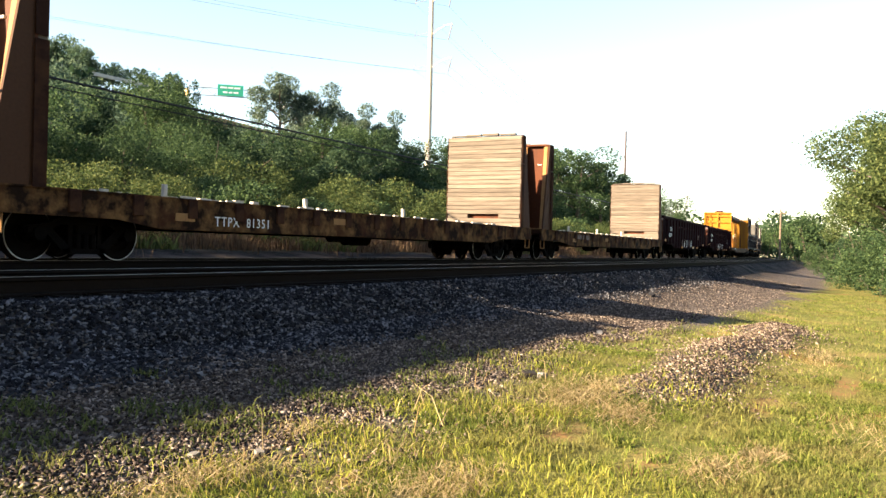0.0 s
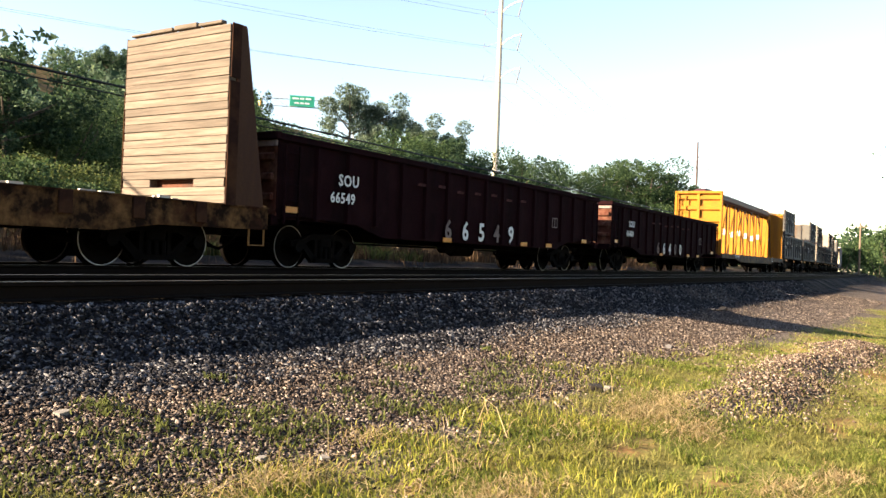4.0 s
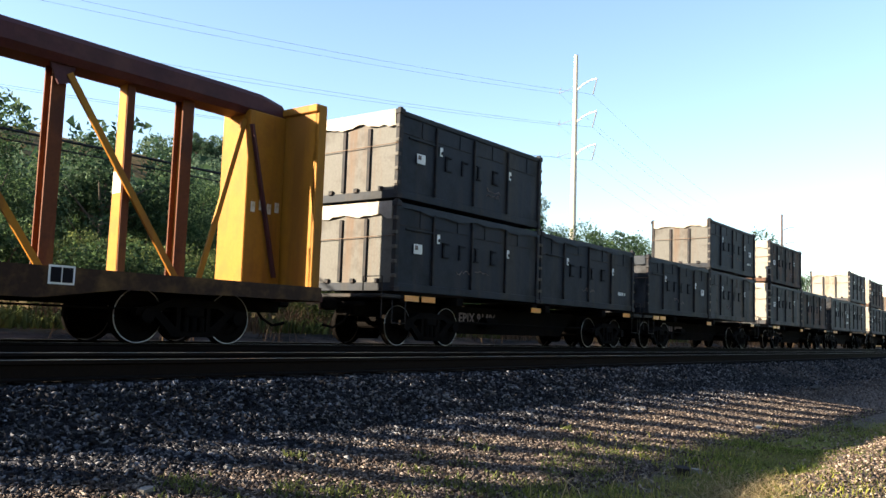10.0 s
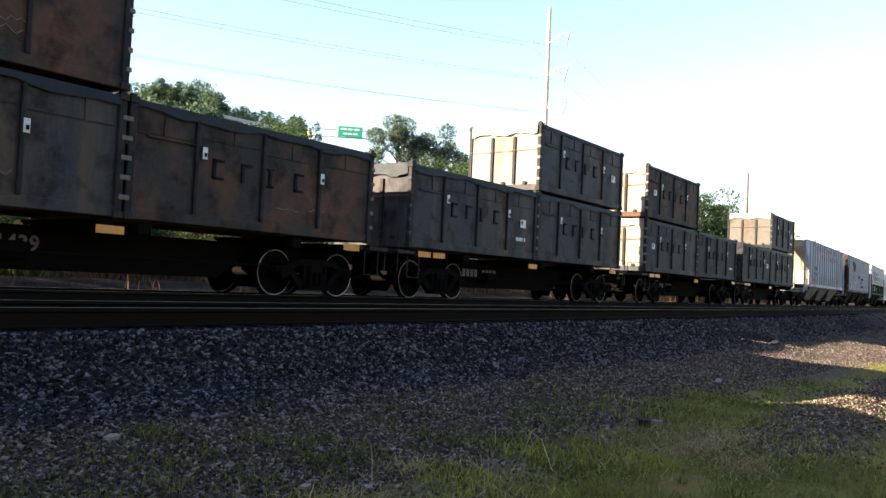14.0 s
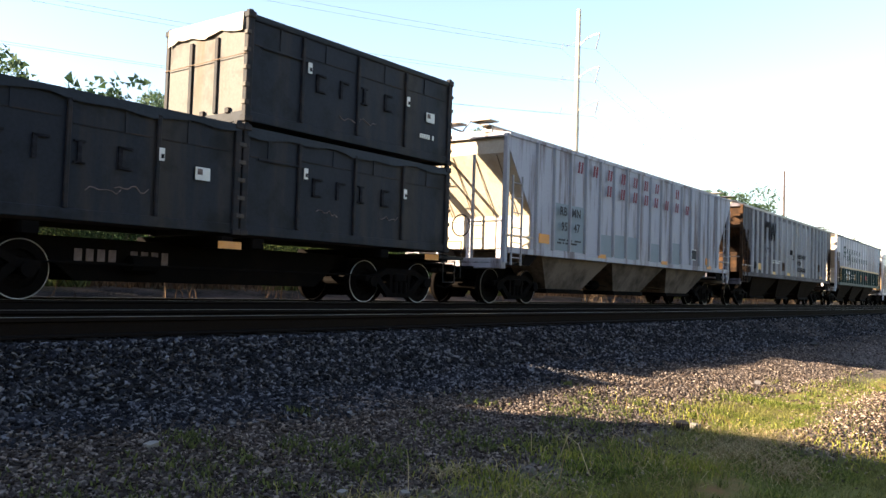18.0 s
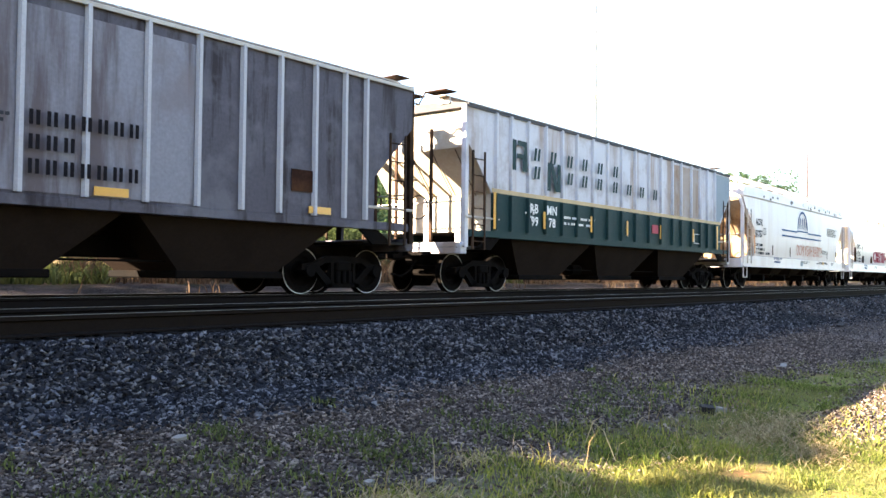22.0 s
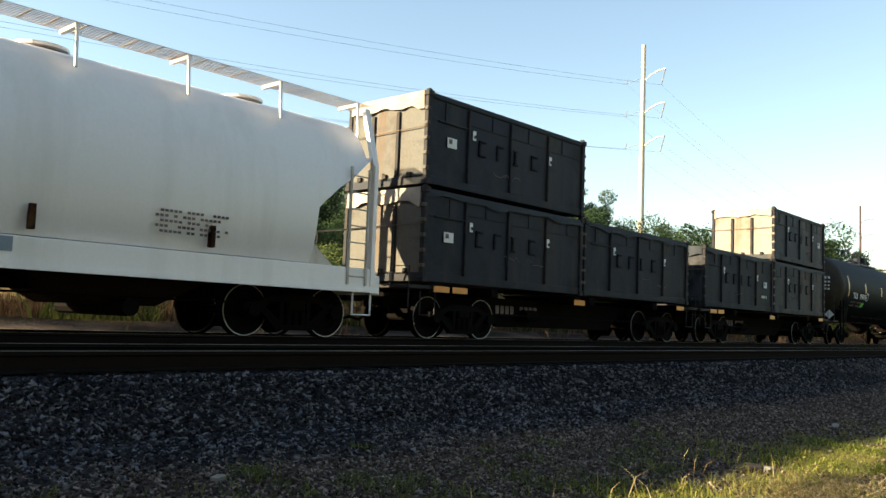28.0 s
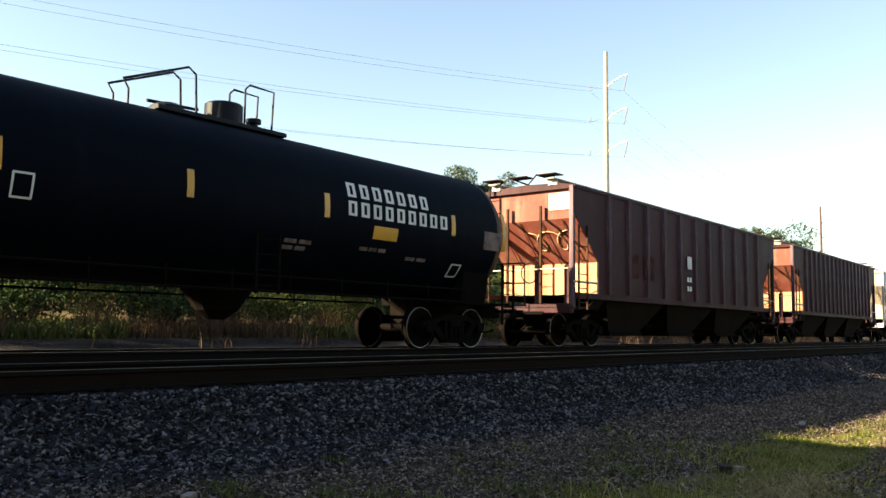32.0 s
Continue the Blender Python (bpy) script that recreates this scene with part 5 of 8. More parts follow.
def covered_hopper(first, last, side, rib_mat, end_mat, bay_mat, ribs, label, height=4.36, sill=1.46, lower=None, rib_w=1.0, roof=None, cut=1.2, shoulder=4.0, steel=None, low_end=None):
    """A boxy covered hopper with outside ribs, sloped end sheets and open end platforms."""
    middle, half = (first + last) / 2, (last - first) / 2
    car = thing("covered_hopper", label, "freight car", "freight cars of the train")
    running_gear(car, half + 0.45, half - 1.42)
    under_gear(car, half, 1.0, 0.5, 0.4)
    W = 1.60
    shoulder = min(shoulder, height - 0.2)
    prof = [(-half + cut, sill), (-half + cut, 2.35), (-half, shoulder), (-half, height), (half, height), (half, shoulder), (half - cut, 2.35), (half - cut, sill)]
    for y in (-W, W):
        part("side_sheet", Geo().slab(prof, "y", y - 0.012, y + 0.012), side, car)
        if lower:
            z1 = 2.38
            poly = [(-half + cut - 0.01, sill - 0.03), (-half + cut - 0.01, z1), (half - cut + 0.01, z1), (half - cut + 0.01, sill - 0.03)]
            part("lower_band", Geo().slab(poly, "y", y - 0.018, y + 0.018), lower, car, "dark green lower band")
            part("tan_stripe", Geo().box(-half + cut - 0.01, half - cut + 0.01, y - 0.02, y + 0.02, z1, z1 + 0.10), TAN_LINE, car)
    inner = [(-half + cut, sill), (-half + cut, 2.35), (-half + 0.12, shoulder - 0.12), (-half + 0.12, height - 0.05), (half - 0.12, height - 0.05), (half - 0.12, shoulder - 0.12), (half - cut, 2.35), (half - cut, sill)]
    part("slope_body", Geo().slab(inner, "y", -W + 0.02, W - 0.02), end_mat, car, "sloped end sheets, sun and shade put into their colour")
    # roof with rounded edges, hatches and a walkway
    part("roof", Geo().slab([(-W - 0.05, height - 0.08), (-W - 0.05, height), (-1.1, height + 0.09), (0, height + 0.13), (1.1, height + 0.09), (W + 0.05, height), (W + 0.05, height - 0.08)], "x", -half, half), roof or side, car)
    hatch = Geo().box(-half * 0.82, half * 0.82, -0.55, 0.55, height + 0.1, height + 0.19, 0.03).mesh("hatch", side)
    part("hatch", hatch, side, car)
    walk_g = Geo()
    for y in (-0.95, 0.95):
        walk_g.box(-half - 0.2, half + 0.2, y - 0.14, y + 0.14, height + 0.20, height + 0.225)
        for i in range(9):
            x = -half + 2 * half * i / 8
            walk_g.box(x - 0.03, x + 0.03, y - 0.14, y + 0.14, height + 0.05, height + 0.2)
    part("roof_walkway", walk_g, PALE_STEEL, car)
    rib = Geo().slab([(-0.055 * rib_w, 0), (0.055 * rib_w, 0), (0.055 * rib_w - 0.025, 0.075), (0.025 - 0.055 * rib_w, 0.075)], "z", sill + 0.02, height - 0.06).mesh("side_rib", rib_mat)
    low_rib = None
    if lower:
        low_rib = Geo().slab([(-0.055, 0), (0.055, 0), (0.03, 0.075), (-0.03, 0.075)], "z", sill + 0.02, 2.36).mesh("side_rib", lower)
        rib = Geo().slab([(-0.055, 0), (0.055, 0), (0.03, 0.075), (-0.03, 0.075)], "z", 2.49, height - 0.06).mesh("side_rib", rib_mat)
    for x in ribs:
        part("side_rib", rib, rib_mat, car, "", pose(x, -W - 0.012, 0, 0, 0, 180))
        part("side_rib", rib, rib_mat, car, "", pose(x, W + 0.012, 0))
        if low_rib:
            part("side_rib", low_rib, lower, car, "", pose(x, -W - 0.018, 0, 0, 0, 180))
    part("side_sill", Geo().box(-half + 0.1, half - 0.1, -W - 0.02, -W + 0.14, sill - 0.16, sill, 0.012).box(-half + 0.1, half - 0.1, W - 0.14, W + 0.02, sill - 0.16, sill, 0.012), lower or side, car)
    # three discharge bays
    for i in range(3):
        cx = (i - 1) * (2 * half - 3.9) / 3
        w = (2 * half - 3.9) / 6
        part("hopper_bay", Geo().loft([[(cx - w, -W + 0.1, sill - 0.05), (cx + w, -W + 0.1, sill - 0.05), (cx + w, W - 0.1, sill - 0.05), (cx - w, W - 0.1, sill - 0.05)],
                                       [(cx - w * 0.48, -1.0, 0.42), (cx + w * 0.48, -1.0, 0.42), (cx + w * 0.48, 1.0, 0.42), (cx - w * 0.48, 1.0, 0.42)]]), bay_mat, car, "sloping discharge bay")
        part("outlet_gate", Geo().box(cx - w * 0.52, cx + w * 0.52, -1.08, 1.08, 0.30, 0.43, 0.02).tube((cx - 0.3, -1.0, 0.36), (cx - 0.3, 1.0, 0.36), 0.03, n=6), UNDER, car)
    # end platforms with posts, ladders and rails
    post_mat = END_DARK if end_mat is END_DARK else rib_mat
    rod_mat = steel or DARK_ROD
    for sgn in (-1, 1):
        x1 = half * sgn
        end = part("end_platform", Geo().box((half - cut) * sgn, (half + 0.15) * sgn, -1.5, 1.5, 1.02, 1.08, 0.01), DARK_STEEL, car)
        part("end_sill", Geo().box((half - 0.1) * sgn, (half + 0.15) * sgn, -1.55, 1.55, 0.9, 1.16, 0.015), side, end)
        for y in (-W + 0.05, -0.55, 0.55, W - 0.05):
            edge = abs(y) > 1
            part("end_post", Geo().box(x1 - (0.06 if edge else 0.03), x1 + (0.06 if edge else 0.03), y - (0.06 if edge else 0.03), y + (0.06 if edge else 0.03), 1.05, height - (0.02 if edge else 0.5)), post_mat if y < -1 else rod_mat, end)
        for y in (-1.15, -0.45, 0.25, 0.95):
            part("slope_brace", Geo().beam(((half - 0.14) * sgn, y, shoulder - 0.16), ((half - cut + 0.02) * sgn, y, 2.32), 0.012, 0.016), BROWN_ROD if steel else DARK_ROD, end)
        for y in (-0.62, 0.38):
            part("slope_sheet_rib", Geo().box((half - cut - 0.02) * sgn, (half - cut + 0.05) * sgn, y - 0.075, y + 0.075, 1.1, 2.3), side, end)
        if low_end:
            part("lower_end_sheet", Geo().box((half - cut - 0.03) * sgn, (half - cut + 0.008) * sgn, -W + 0.03, W - 0.03, sill, 2.34), low_end, end, "upright end sheet coloured brighter for sunlight")
        ladder(end, (half + 0.12) * sgn, 1.32, 1.1, height + 0.1, 0.42, "y", 9, rod_mat)
        ladder(end, (half - 0.45) * sgn, -W - 0.02, 1.0, 3.3, 0.46, "x", 6, rod_mat)
        part("end_rail", Geo().tube(((half + 0.1) * sgn, -1.5, 2.1), ((half + 0.1) * sgn, 1.5, 2.1), 0.018, n=6).tube(((half - 1.3) * sgn, -W, 1.75), ((half + 0.05) * sgn, -W, 1.75), 0.03, n=6), PALE_STEEL, end)
        part("brake_wheel", Geo().turn([(x1 + 0.16 * sgn, 0.26), (x1 + 0.19 * sgn, 0.28), (x1 + 0.16 * sgn, 0.3)], "x", 16, (0, -0.3, 2.0), False), DARK_STEEL, end)
        # crossover walkway frame on the roof's end
        part("roof_crossover", Geo().pipe([(x1 - 0.05 * sgn, -0.95, height + 0.2), (x1 + 0.3 * sgn, -0.6, height + 0.32), (x1 - 0.05 * sgn, -0.1, height + 0.14), (x1 + 0.3 * sgn, 0.3, height + 0.32), (x1 - 0.05 * sgn, 0.95, height + 0.2)], 0.025), rod_mat, end)
        for y in (-0.95, 0.0, 0.95):
            part("crossover_plate", Geo().box(min(x1 - 0.1 * sgn, x1 + 0.34 * sgn), max(x1 - 0.1 * sgn, x1 + 0.34 * sgn), y - 0.28, y + 0.28, height + 0.30, height + 0.325, 0.008), PALE_STEEL if steel else rod_mat, end)
        part("jack_gusset", Geo().slab([((half - cut) * sgn, 1.38), ((half - cut + 0.55) * sgn, 1.05), ((half - cut) * sgn, 1.0), ((half - cut - 0.5) * sgn, 1.38)], "y", -W + 0.02, -W + 0.06), UNDER, end)
    return car, middle, half


# an unseen car ahead of the flatcars, its height set by its shadow
car, middle, half = covered_hopper(-11.4, 5.7, HOPPER_GREY, GREY_RIB, HOPPER_END, BAY, [-7.1 + 0.93 * i for i in range(16)], "unseen covered hopper ahead of the flatcars, added for its shadow", 3.28)
placed(car, middle)

# light grey hopper with faded red letters
car, middle, half = covered_hopper(200.6, 217.54, HOPPER_GREY, GREY_RIB, HOPPER_END, BAY, [-7.1 + 0.93 * i for i in range(16)], "light grey ribbed covered hopper with faded red lettering", steel=GREY_RIB)
Y = -1.69
bar_pairs([(x - 0.13, 3.77) for x in (-4.78, -3.84, -2.87, -1.93, -1.02, -0.17, 0.73, 2.55)], 0.26, 0.33, Y, RED_LETTER, car)
bar_pairs([(x - 0.13, 3.29) for x in (-2.9, -1.95, -1.02, -0.14, 0.68, 1.61, 2.53, 3.51)], 0.26, 0.33, Y, RED_LETTER, car)
part("touch_up_patch", Geo().box(-6.0, -4.36, -1.618, -1.614, 1.5, 2.81), HOPPER_PATCH, car, "square of darker grey paint")
for a, b, z in ((5.26, 6.06, 2.12), (6.21, 6.9, 2.17), (7.09, 7.84, 2.17), (8.81, 9.64, 2.07), (10.71, 11.53, 2.2)):
    part("touch_up_patch", Geo().box(-half + a, -half + b, -1.618, -1.614, 1.42, z), HOPPER_PATCH, car, "square of darker grey paint")
lettering("RB", -5.9, 2.48, 0.23, Y - 0.003, BLACK_PAINT, car, 1.1)
lettering("MN", -5.22, 2.48, 0.23, Y - 0.003, BLACK_PAINT, car, 1.1)
lettering("95", -5.8, 2.06, 0.23, Y - 0.003, BLACK_PAINT, car, 1.1)
lettering("47", -5.08, 2.06, 0.23, Y - 0.003, BLACK_PAINT, car, 1.1)
small_print(-5.9, 1.78, 1.4, 2, Y + 0.06, BLACK_PAINT, car)
plates([(-6.63, 1.77)], 0.55, 0.25, Y + 0.06, REFLECT, car, "reflector", "orange reflector")
plates([(-half + 5.3, 1.46), (-half + 10.1, 1.46), (half - 2.4, 1.46)], 0.5, 0.12, Y + 0.05, REFLECT, car, "reflector", "amber reflector")
plates([(4.48, 1.88)], 0.46, 0.40, Y + 0.072, WHITE_PAINT, car, "placard_border")
plates([(4.48, 1.88)], 0.40, 0.34, Y + 0.06, BLACK_PAINT, car, "placard", "black placard with a white border")
plates([(half - 2.55, 1.68)], 0.42, 0.26, Y + 0.06, REFLECT, car, "reflector", "orange reflector")
placed(car, middle)

# worn dark grey hopper
car, middle, half = covered_hopper(219.35, 236.39, HOPPER_DARK, HOPPER_RIB, END_DARK, BLACK_BAY, [-7.18, -6.47, -5.71, -4.9, -4.12, -3.33, -2.5, -1.52, -0.56, 0.4, 1.35, 2.32, 3.24, 4.12, 4.94, 5.77, 6.53, 7.11],
                                   "worn grey ribbed covered hopper with large dark initials", cut=1.13, shoulder=3.48)
g = Geo()
g.box(-5.47, -5.29, Y - 0.004, Y + 0.004, 3.05, 3.88).box(-4.9, -4.72, Y - 0.004, Y + 0.004, 3.05, 3.88).box(-5.29, -4.9, Y - 0.003, Y + 0.003, 3.62, 3.88)
part("initial_bar", g, STENCIL, car, "large dark initial")
g = Geo()
for a, b in ((3.87, 4.08), (4.32, 4.12), (4.30, 4.50), (4.74, 4.54)):
    g.slab([(-half + a, 3.88), (-half + a + 0.16, 3.88), (-half + b + 0.16, 3.05), (-half + b, 3.05)], "y", Y - 0.004, Y + 0.004)
part("initial_bar", g, STENCIL, car, "large dark initial")
part("roof_edge", Geo().box(-half + 0.02, half - 0.02, -1.672, -1.652, 4.27, 4.345, 0.006), PALE_STEEL, car, "pale roof edge")
for a, b in zip((-3.33, -2.5, -1.52, -0.56, 0.4, 1.35, 2.32), (-2.5, -1.52, -0.56, 0.4, 1.35, 2.32, 3.24)):
    part("pale_sheet", Geo().box(a + 0.06, b - 0.06, -1.622, -1.612, 1.50, 4.1), HOPPER_PALE, car, "paler worn side sheet")
lettering("1774", -5.45, 2.44, 0.24, Y, STENCIL, car, 1.5)
bar_pairs([(0.5 + 0.25 * i, z) for z, n in ((2.42, 7), (2.08, 3), (1.74, 7)) for i in range(n)], 0.15, 0.21, Y, STENCIL, car, 0.0)
plates([(-6.17, 1.77)], 0.6, 0.28, Y + 0.04, REFLECT_Y, car, "reflector", "amber reflector")
plates([(-3.76, 1.54), (-1.09, 1.55), (1.75, 1.58), (5.9, 1.58)], 0.55, 0.13, Y + 0.04, REFLECT_Y, car, "reflector", "amber reflector")
small_print(-half + 4.4, 2.1, 1.5, 2, Y, WHITE_PAINT, car)
small_print(-half + 8.1, 2.5, 0.7, 3, Y + 0.05, BLACK_PAINT, car)
plates([(-2.05, 1.90), (half - 3.0, 2.1)], 0.6, 0.4, Y + 0.06, FLAT_DARK, car, "stain_patch", "brown primer patch")
for x, z, r in ((-6.88, 1.80, 0.15), (-0.61, 2.67, 0.13)):
    part("stain_patch", Geo().turn([(Y + 0.0, r), (Y + 0.07, r)], "y", 12, (x, 0, z)), STENCIL, car, "dark round stain")
placed(car, middle)

# cream and green hopper
car, middle, half = covered_hopper(238.3, 255.11, HOPPER_CREAM, HOPPER_CREAM, HOPPER_END, BLACK_BAY, [-7.28, -6.65, -5.88, -5.04, -4.21, -3.42, -2.52, -1.63, -0.74, 0.18, 1.15, 2.06, 2.98, 3.7, 4.57, 5.35, 6.05, 6.8],
                                   "cream and dark green covered hopper with green lettering", lower=HOPPER_GREEN, roof=ROOF_DARK, cut=1.0, shoulder=3.5)
g = Geo()
x0 = -6.66
g.box(x0, x0 + 0.16, Y - 0.004, Y + 0.004, 3.0, 3.75).box(x0 + 0.22, x0 + 0.62, Y - 0.004, Y + 0.004, 3.62, 3.75).box(x0 + 0.5, x0 + 0.64, Y - 0.004, Y + 0.004, 3.35, 3.75).box(x0 + 0.2, x0 + 0.6, Y - 0.004, Y + 0.004, 3.3, 3.42).box(x0 + 0.46, x0 + 0.66, Y - 0.004, Y + 0.004, 3.0, 3.35)
part("initial_bar", g, HOPPER_GREEN, car, "large green initial")
g = Geo()
x0 = -5.03
g.box(x0, x0 + 0.16, Y - 0.004, Y + 0.004, 2.62, 3.35).box(x0 + 0.5, x0 + 0.66, Y - 0.004, Y + 0.004, 2.62, 3.35).slab([(x0 + 0.1, 3.35), (x0 + 0.28, 3.35), (x0 + 0.58, 2.62), (x0 + 0.4, 2.62)], "y", Y - 0.003, Y + 0.003)
part("initial_bar", g, HOPPER_GREEN, car, "large green initial")
for a, b in ((2.98, 3.7), (3.7, 4.57), (4.57, 5.35)):
    part("stained_sheet", Geo().box(a + 0.055, b - 0.055, -1.621, -1.611, 2.485, 4.2), STAINED_CREAM, car, "cream side sheet stained brown")
part("end_sheet_repaint", Geo().slab([(6.86, 2.485), (half - 1.02, 2.485), (half - 0.04, 3.5), (half - 0.04, 4.24), (6.86, 4.24)], "y", -1.621, -1.611), HOPPER_PATCH, car, "bluish grey repainted sheet")
bar_pairs([(x - 0.14, 3.33) for x in (-5.55, -4.76, -3.9, -3.08, -2.19, -1.23)], 0.26, 0.32, Y, HOPPER_GREEN, car)
bar_pairs([(x - 0.14, 2.87) for x in (-5.55, -3.88, -3.08, -2.21, -1.25, -0.34, 0.54, 1.51)], 0.26, 0.32, Y, HOPPER_GREEN, car)
lettering("RB", -5.86, 2.0, 0.22, Y - 0.003, WHITE_PAINT, car, 1.1)
lettering("MN", -5.06, 2.0, 0.22, Y - 0.003, WHITE_PAINT, car, 1.1)
lettering("99", -5.8, 1.68, 0.22, Y - 0.003, WHITE_PAINT, car, 1.1)
lettering("78", -4.96, 1.68, 0.22, Y - 0.003, WHITE_PAINT, car, 1.1)
small_print(-half + 2.4, 2.05, 0.5, 3, Y + 0.05, WHITE_PAINT, car)
small_print(-4.2, 1.95, 1.9, 2, Y + 0.04, WHITE_PAINT, car, 0.06, 0.16)
for x, z, h in ((-7.36, 1.95, 0.88), (-5.13, 1.84, 0.44), (-2.63, 1.87, 0.44), (-0.38, 1.87, 0.44), (2.01, 1.87, 0.44), (4.72, 1.87, 0.44), (7.0, 1.88, 0.86)):
    part("reflector", Geo().box(x - 0.05, x + 0.05, Y + 0.02, Y + 0.03, z - h / 2, z + h / 2), REFLECT_Y, car, "upright amber reflector")
for x0, x1, z0, z1 in ((4.86, 5.36, 1.60, 1.62), (4.86, 5.36, 1.92, 1.94), (4.86, 4.88, 1.6, 1.94), (5.34, 5.36, 1.6, 1.94)):
    part("placard_frame", Geo().box(x0, x1, Y + 0.045, Y + 0.052, z0, z1), WHITE_PAINT, car)
plates([(1.62, 1.94)], 0.46, 0.27, Y + 0.04, GRAFFITI_RED, car, "placard", "small red placard")
placed(car, middle)

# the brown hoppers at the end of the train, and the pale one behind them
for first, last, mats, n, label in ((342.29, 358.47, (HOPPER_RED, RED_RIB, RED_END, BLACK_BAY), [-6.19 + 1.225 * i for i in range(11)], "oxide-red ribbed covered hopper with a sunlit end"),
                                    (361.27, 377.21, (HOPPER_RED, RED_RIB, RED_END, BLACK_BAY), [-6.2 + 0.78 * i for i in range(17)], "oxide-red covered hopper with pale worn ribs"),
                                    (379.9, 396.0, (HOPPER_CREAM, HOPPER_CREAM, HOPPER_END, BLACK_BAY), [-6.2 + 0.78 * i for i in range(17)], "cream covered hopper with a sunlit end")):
    car, middle, half = covered_hopper(first, last, *mats, n, label, rib_w=1.9 if first < 378 else 1.0, cut=1.3, shoulder=3.6, low_end=LOW_END_LIT if first < 378 else None)
    if first < 345:
        part("repaint_patch", Geo().box(-half + 3.05, -half + 3.75, Y + 0.05, Y + 0.06, 2.0, 2.75).box(-half + 4.1, -half + 4.8, Y + 0.05, Y + 0.06, 2.0, 2.75), SMEAR, car, "dull repainted number patches")
        plates([(-half + 7.5, 2.75)], 0.34, 0.42, Y + 0.04, WHITE_PAINT, car, "placard", "white emblem placard")
        bars([(-half + 7.3, 2.1), (-half + 7.5, 2.1), (-half + 7.3, 1.8), (-half + 7.5, 1.8)], 0.14, 0.16, Y + 0.04, WHITE_PAINT, car)
        part("end_placard", Geo().box(-half + 0.09, -half + 0.118, -1.5, -0.75, 3.72, 4.2, 0.006), PALE_STEEL, car, "pale lettered board on the end")
        scrawl = []
        for i in range(46):
            a = i * 0.28
            y, z = -1.15 + i * 0.03 + 0.28 * math.sin(a), 2.95 + 0.24 * math.cos(a)
            scrawl.append((-half + 0.12 + 1.18 * (3.48 - z) / 1.13 - 0.02, y, z))
        part("spray_scrawl", Geo().pipe(scrawl, 0.016, 4), TAN_LINE, car, "pale looping spray-paint scrawl")
    placed(car, middle)


# ---- smooth-sided white hoppers ----
def center_flow(first, last, skin, round_sides, label, height=4.36):
    middle, half = (first + last) / 2, (last - first) / 2
    car = thing("covered_hopper", label, "freight car", "freight cars of the train")
    running_gear(car, half + 0.45, half - (1.47 if round_sides else 1.31))
    under_gear(car, half, 1.0, 0.45, 0.4)
    if round_sides:
        arc = [(1.42, 1.34), (1.52, 1.6), (1.59, 2.0), (1.61, 2.5), (1.56, 3.0), (1.43, 3.45), (1.22, 3.82), (0.9, 4.1), (0.5, 4.25), (0.0, height)]
    else:
        arc = [(1.50, 1.34), (1.56, 1.7), (1.585, 2.2), (1.59, 2.8), (1.58, 3.3), (1.555, 3.72), (1.62, 3.76), (1.595, 4.12), (1.32, 4.26), (0.7, 4.32), (0.0, height)]
    shape = arc + [(-y, z) for y, z in arc[-2::-1]]
    # the shell's lower edge climbs towards both ends
    climb = [0.2, 0.4, 0.6, 0.82, 1.04, 1.25, 1.46, 1.5, 2.5, 4.0] if round_sides else [0.1, 0.28, 0.45, 0.75, 1.0, 1.25, 1.5, 1.6, 1.65, 2.5, 4.0]
    stations = [-half + e for e in climb] + [0] + [half - e for e in climb[::-1]]
    rings = []
    for x in stations:
        e = half - abs(x)
        if round_sides:
            low = np.interp(e, [0.2, 0.6, 1.04, 1.46, 1.5], [3.44, 3.05, 2.74, 2.34, 1.34])
        else:
            low = np.interp(e, [0.1, 0.45, 1.0, 1.5, 1.6, 1.65], [3.75, 3.27, 2.8, 2.33, 1.9, 1.34])
        tight = np.interp(e, [0.1, 1.2] if not round_sides else [0.2, 1.2], [0.965, 1.0])
        rings.append([(x, y * tight, max(z, low + 0.001 * i) if i < len(shape) / 2 else max(z, low + 0.001 * (len(shape) - i))) for i, (y, z) in enumerate(shape)])
    part("shell", Geo().loft(rings), skin, car, "smooth white shell", None, True)
    part("side_sill", Geo().box(-half, half, -1.57, -1.44, 0.90, 1.32, 0.015).box(-half, half, 1.44, 1.57, 0.90, 1.32, 0.015).box(-half, half, -1.62, -1.56, 0.87, 0.92), skin, car)
    for i in range(3 if round_sides else 4):
        k = 3 if round_sides else 4
        w = (2 * half - 4.6) / (2 * k)
        cx = -half + 2.3 + w * (2 * i + 1)
        part("hopper_bay", Geo().loft([[(cx - w * 0.9, -1.2, 1.3), (cx + w * 0.9, -1.2, 1.3), (cx + w * 0.9, 1.2, 1.3), (cx - w * 0.9, 1.2, 1.3)],
                                       [(cx - w * 0.3, -0.6, 0.45), (cx + w * 0.3, -0.6, 0.45), (cx + w * 0.3, 0.6, 0.45), (cx - w * 0.3, 0.6, 0.45)]]), BLACK_BAY, car)
        part("outlet_gate", Geo().tube((cx, -1.2, 0.42), (cx, 1.2, 0.42), 0.14, n=10), UNDER, car)
    # roof walkway on brackets
    g = Geo()
    bracket = {y: Geo().box(-0.035, 0.035, y - 0.28, y + 0.28, height + 0.09, height + 0.15).beam((0, y * 1.25, height + 0.13), (0, y * 1.30, 4.1 if round_sides is False else 3.85), 0.04).mesh("walkway_bracket", skin) for y in (-1.02, 1.02)}
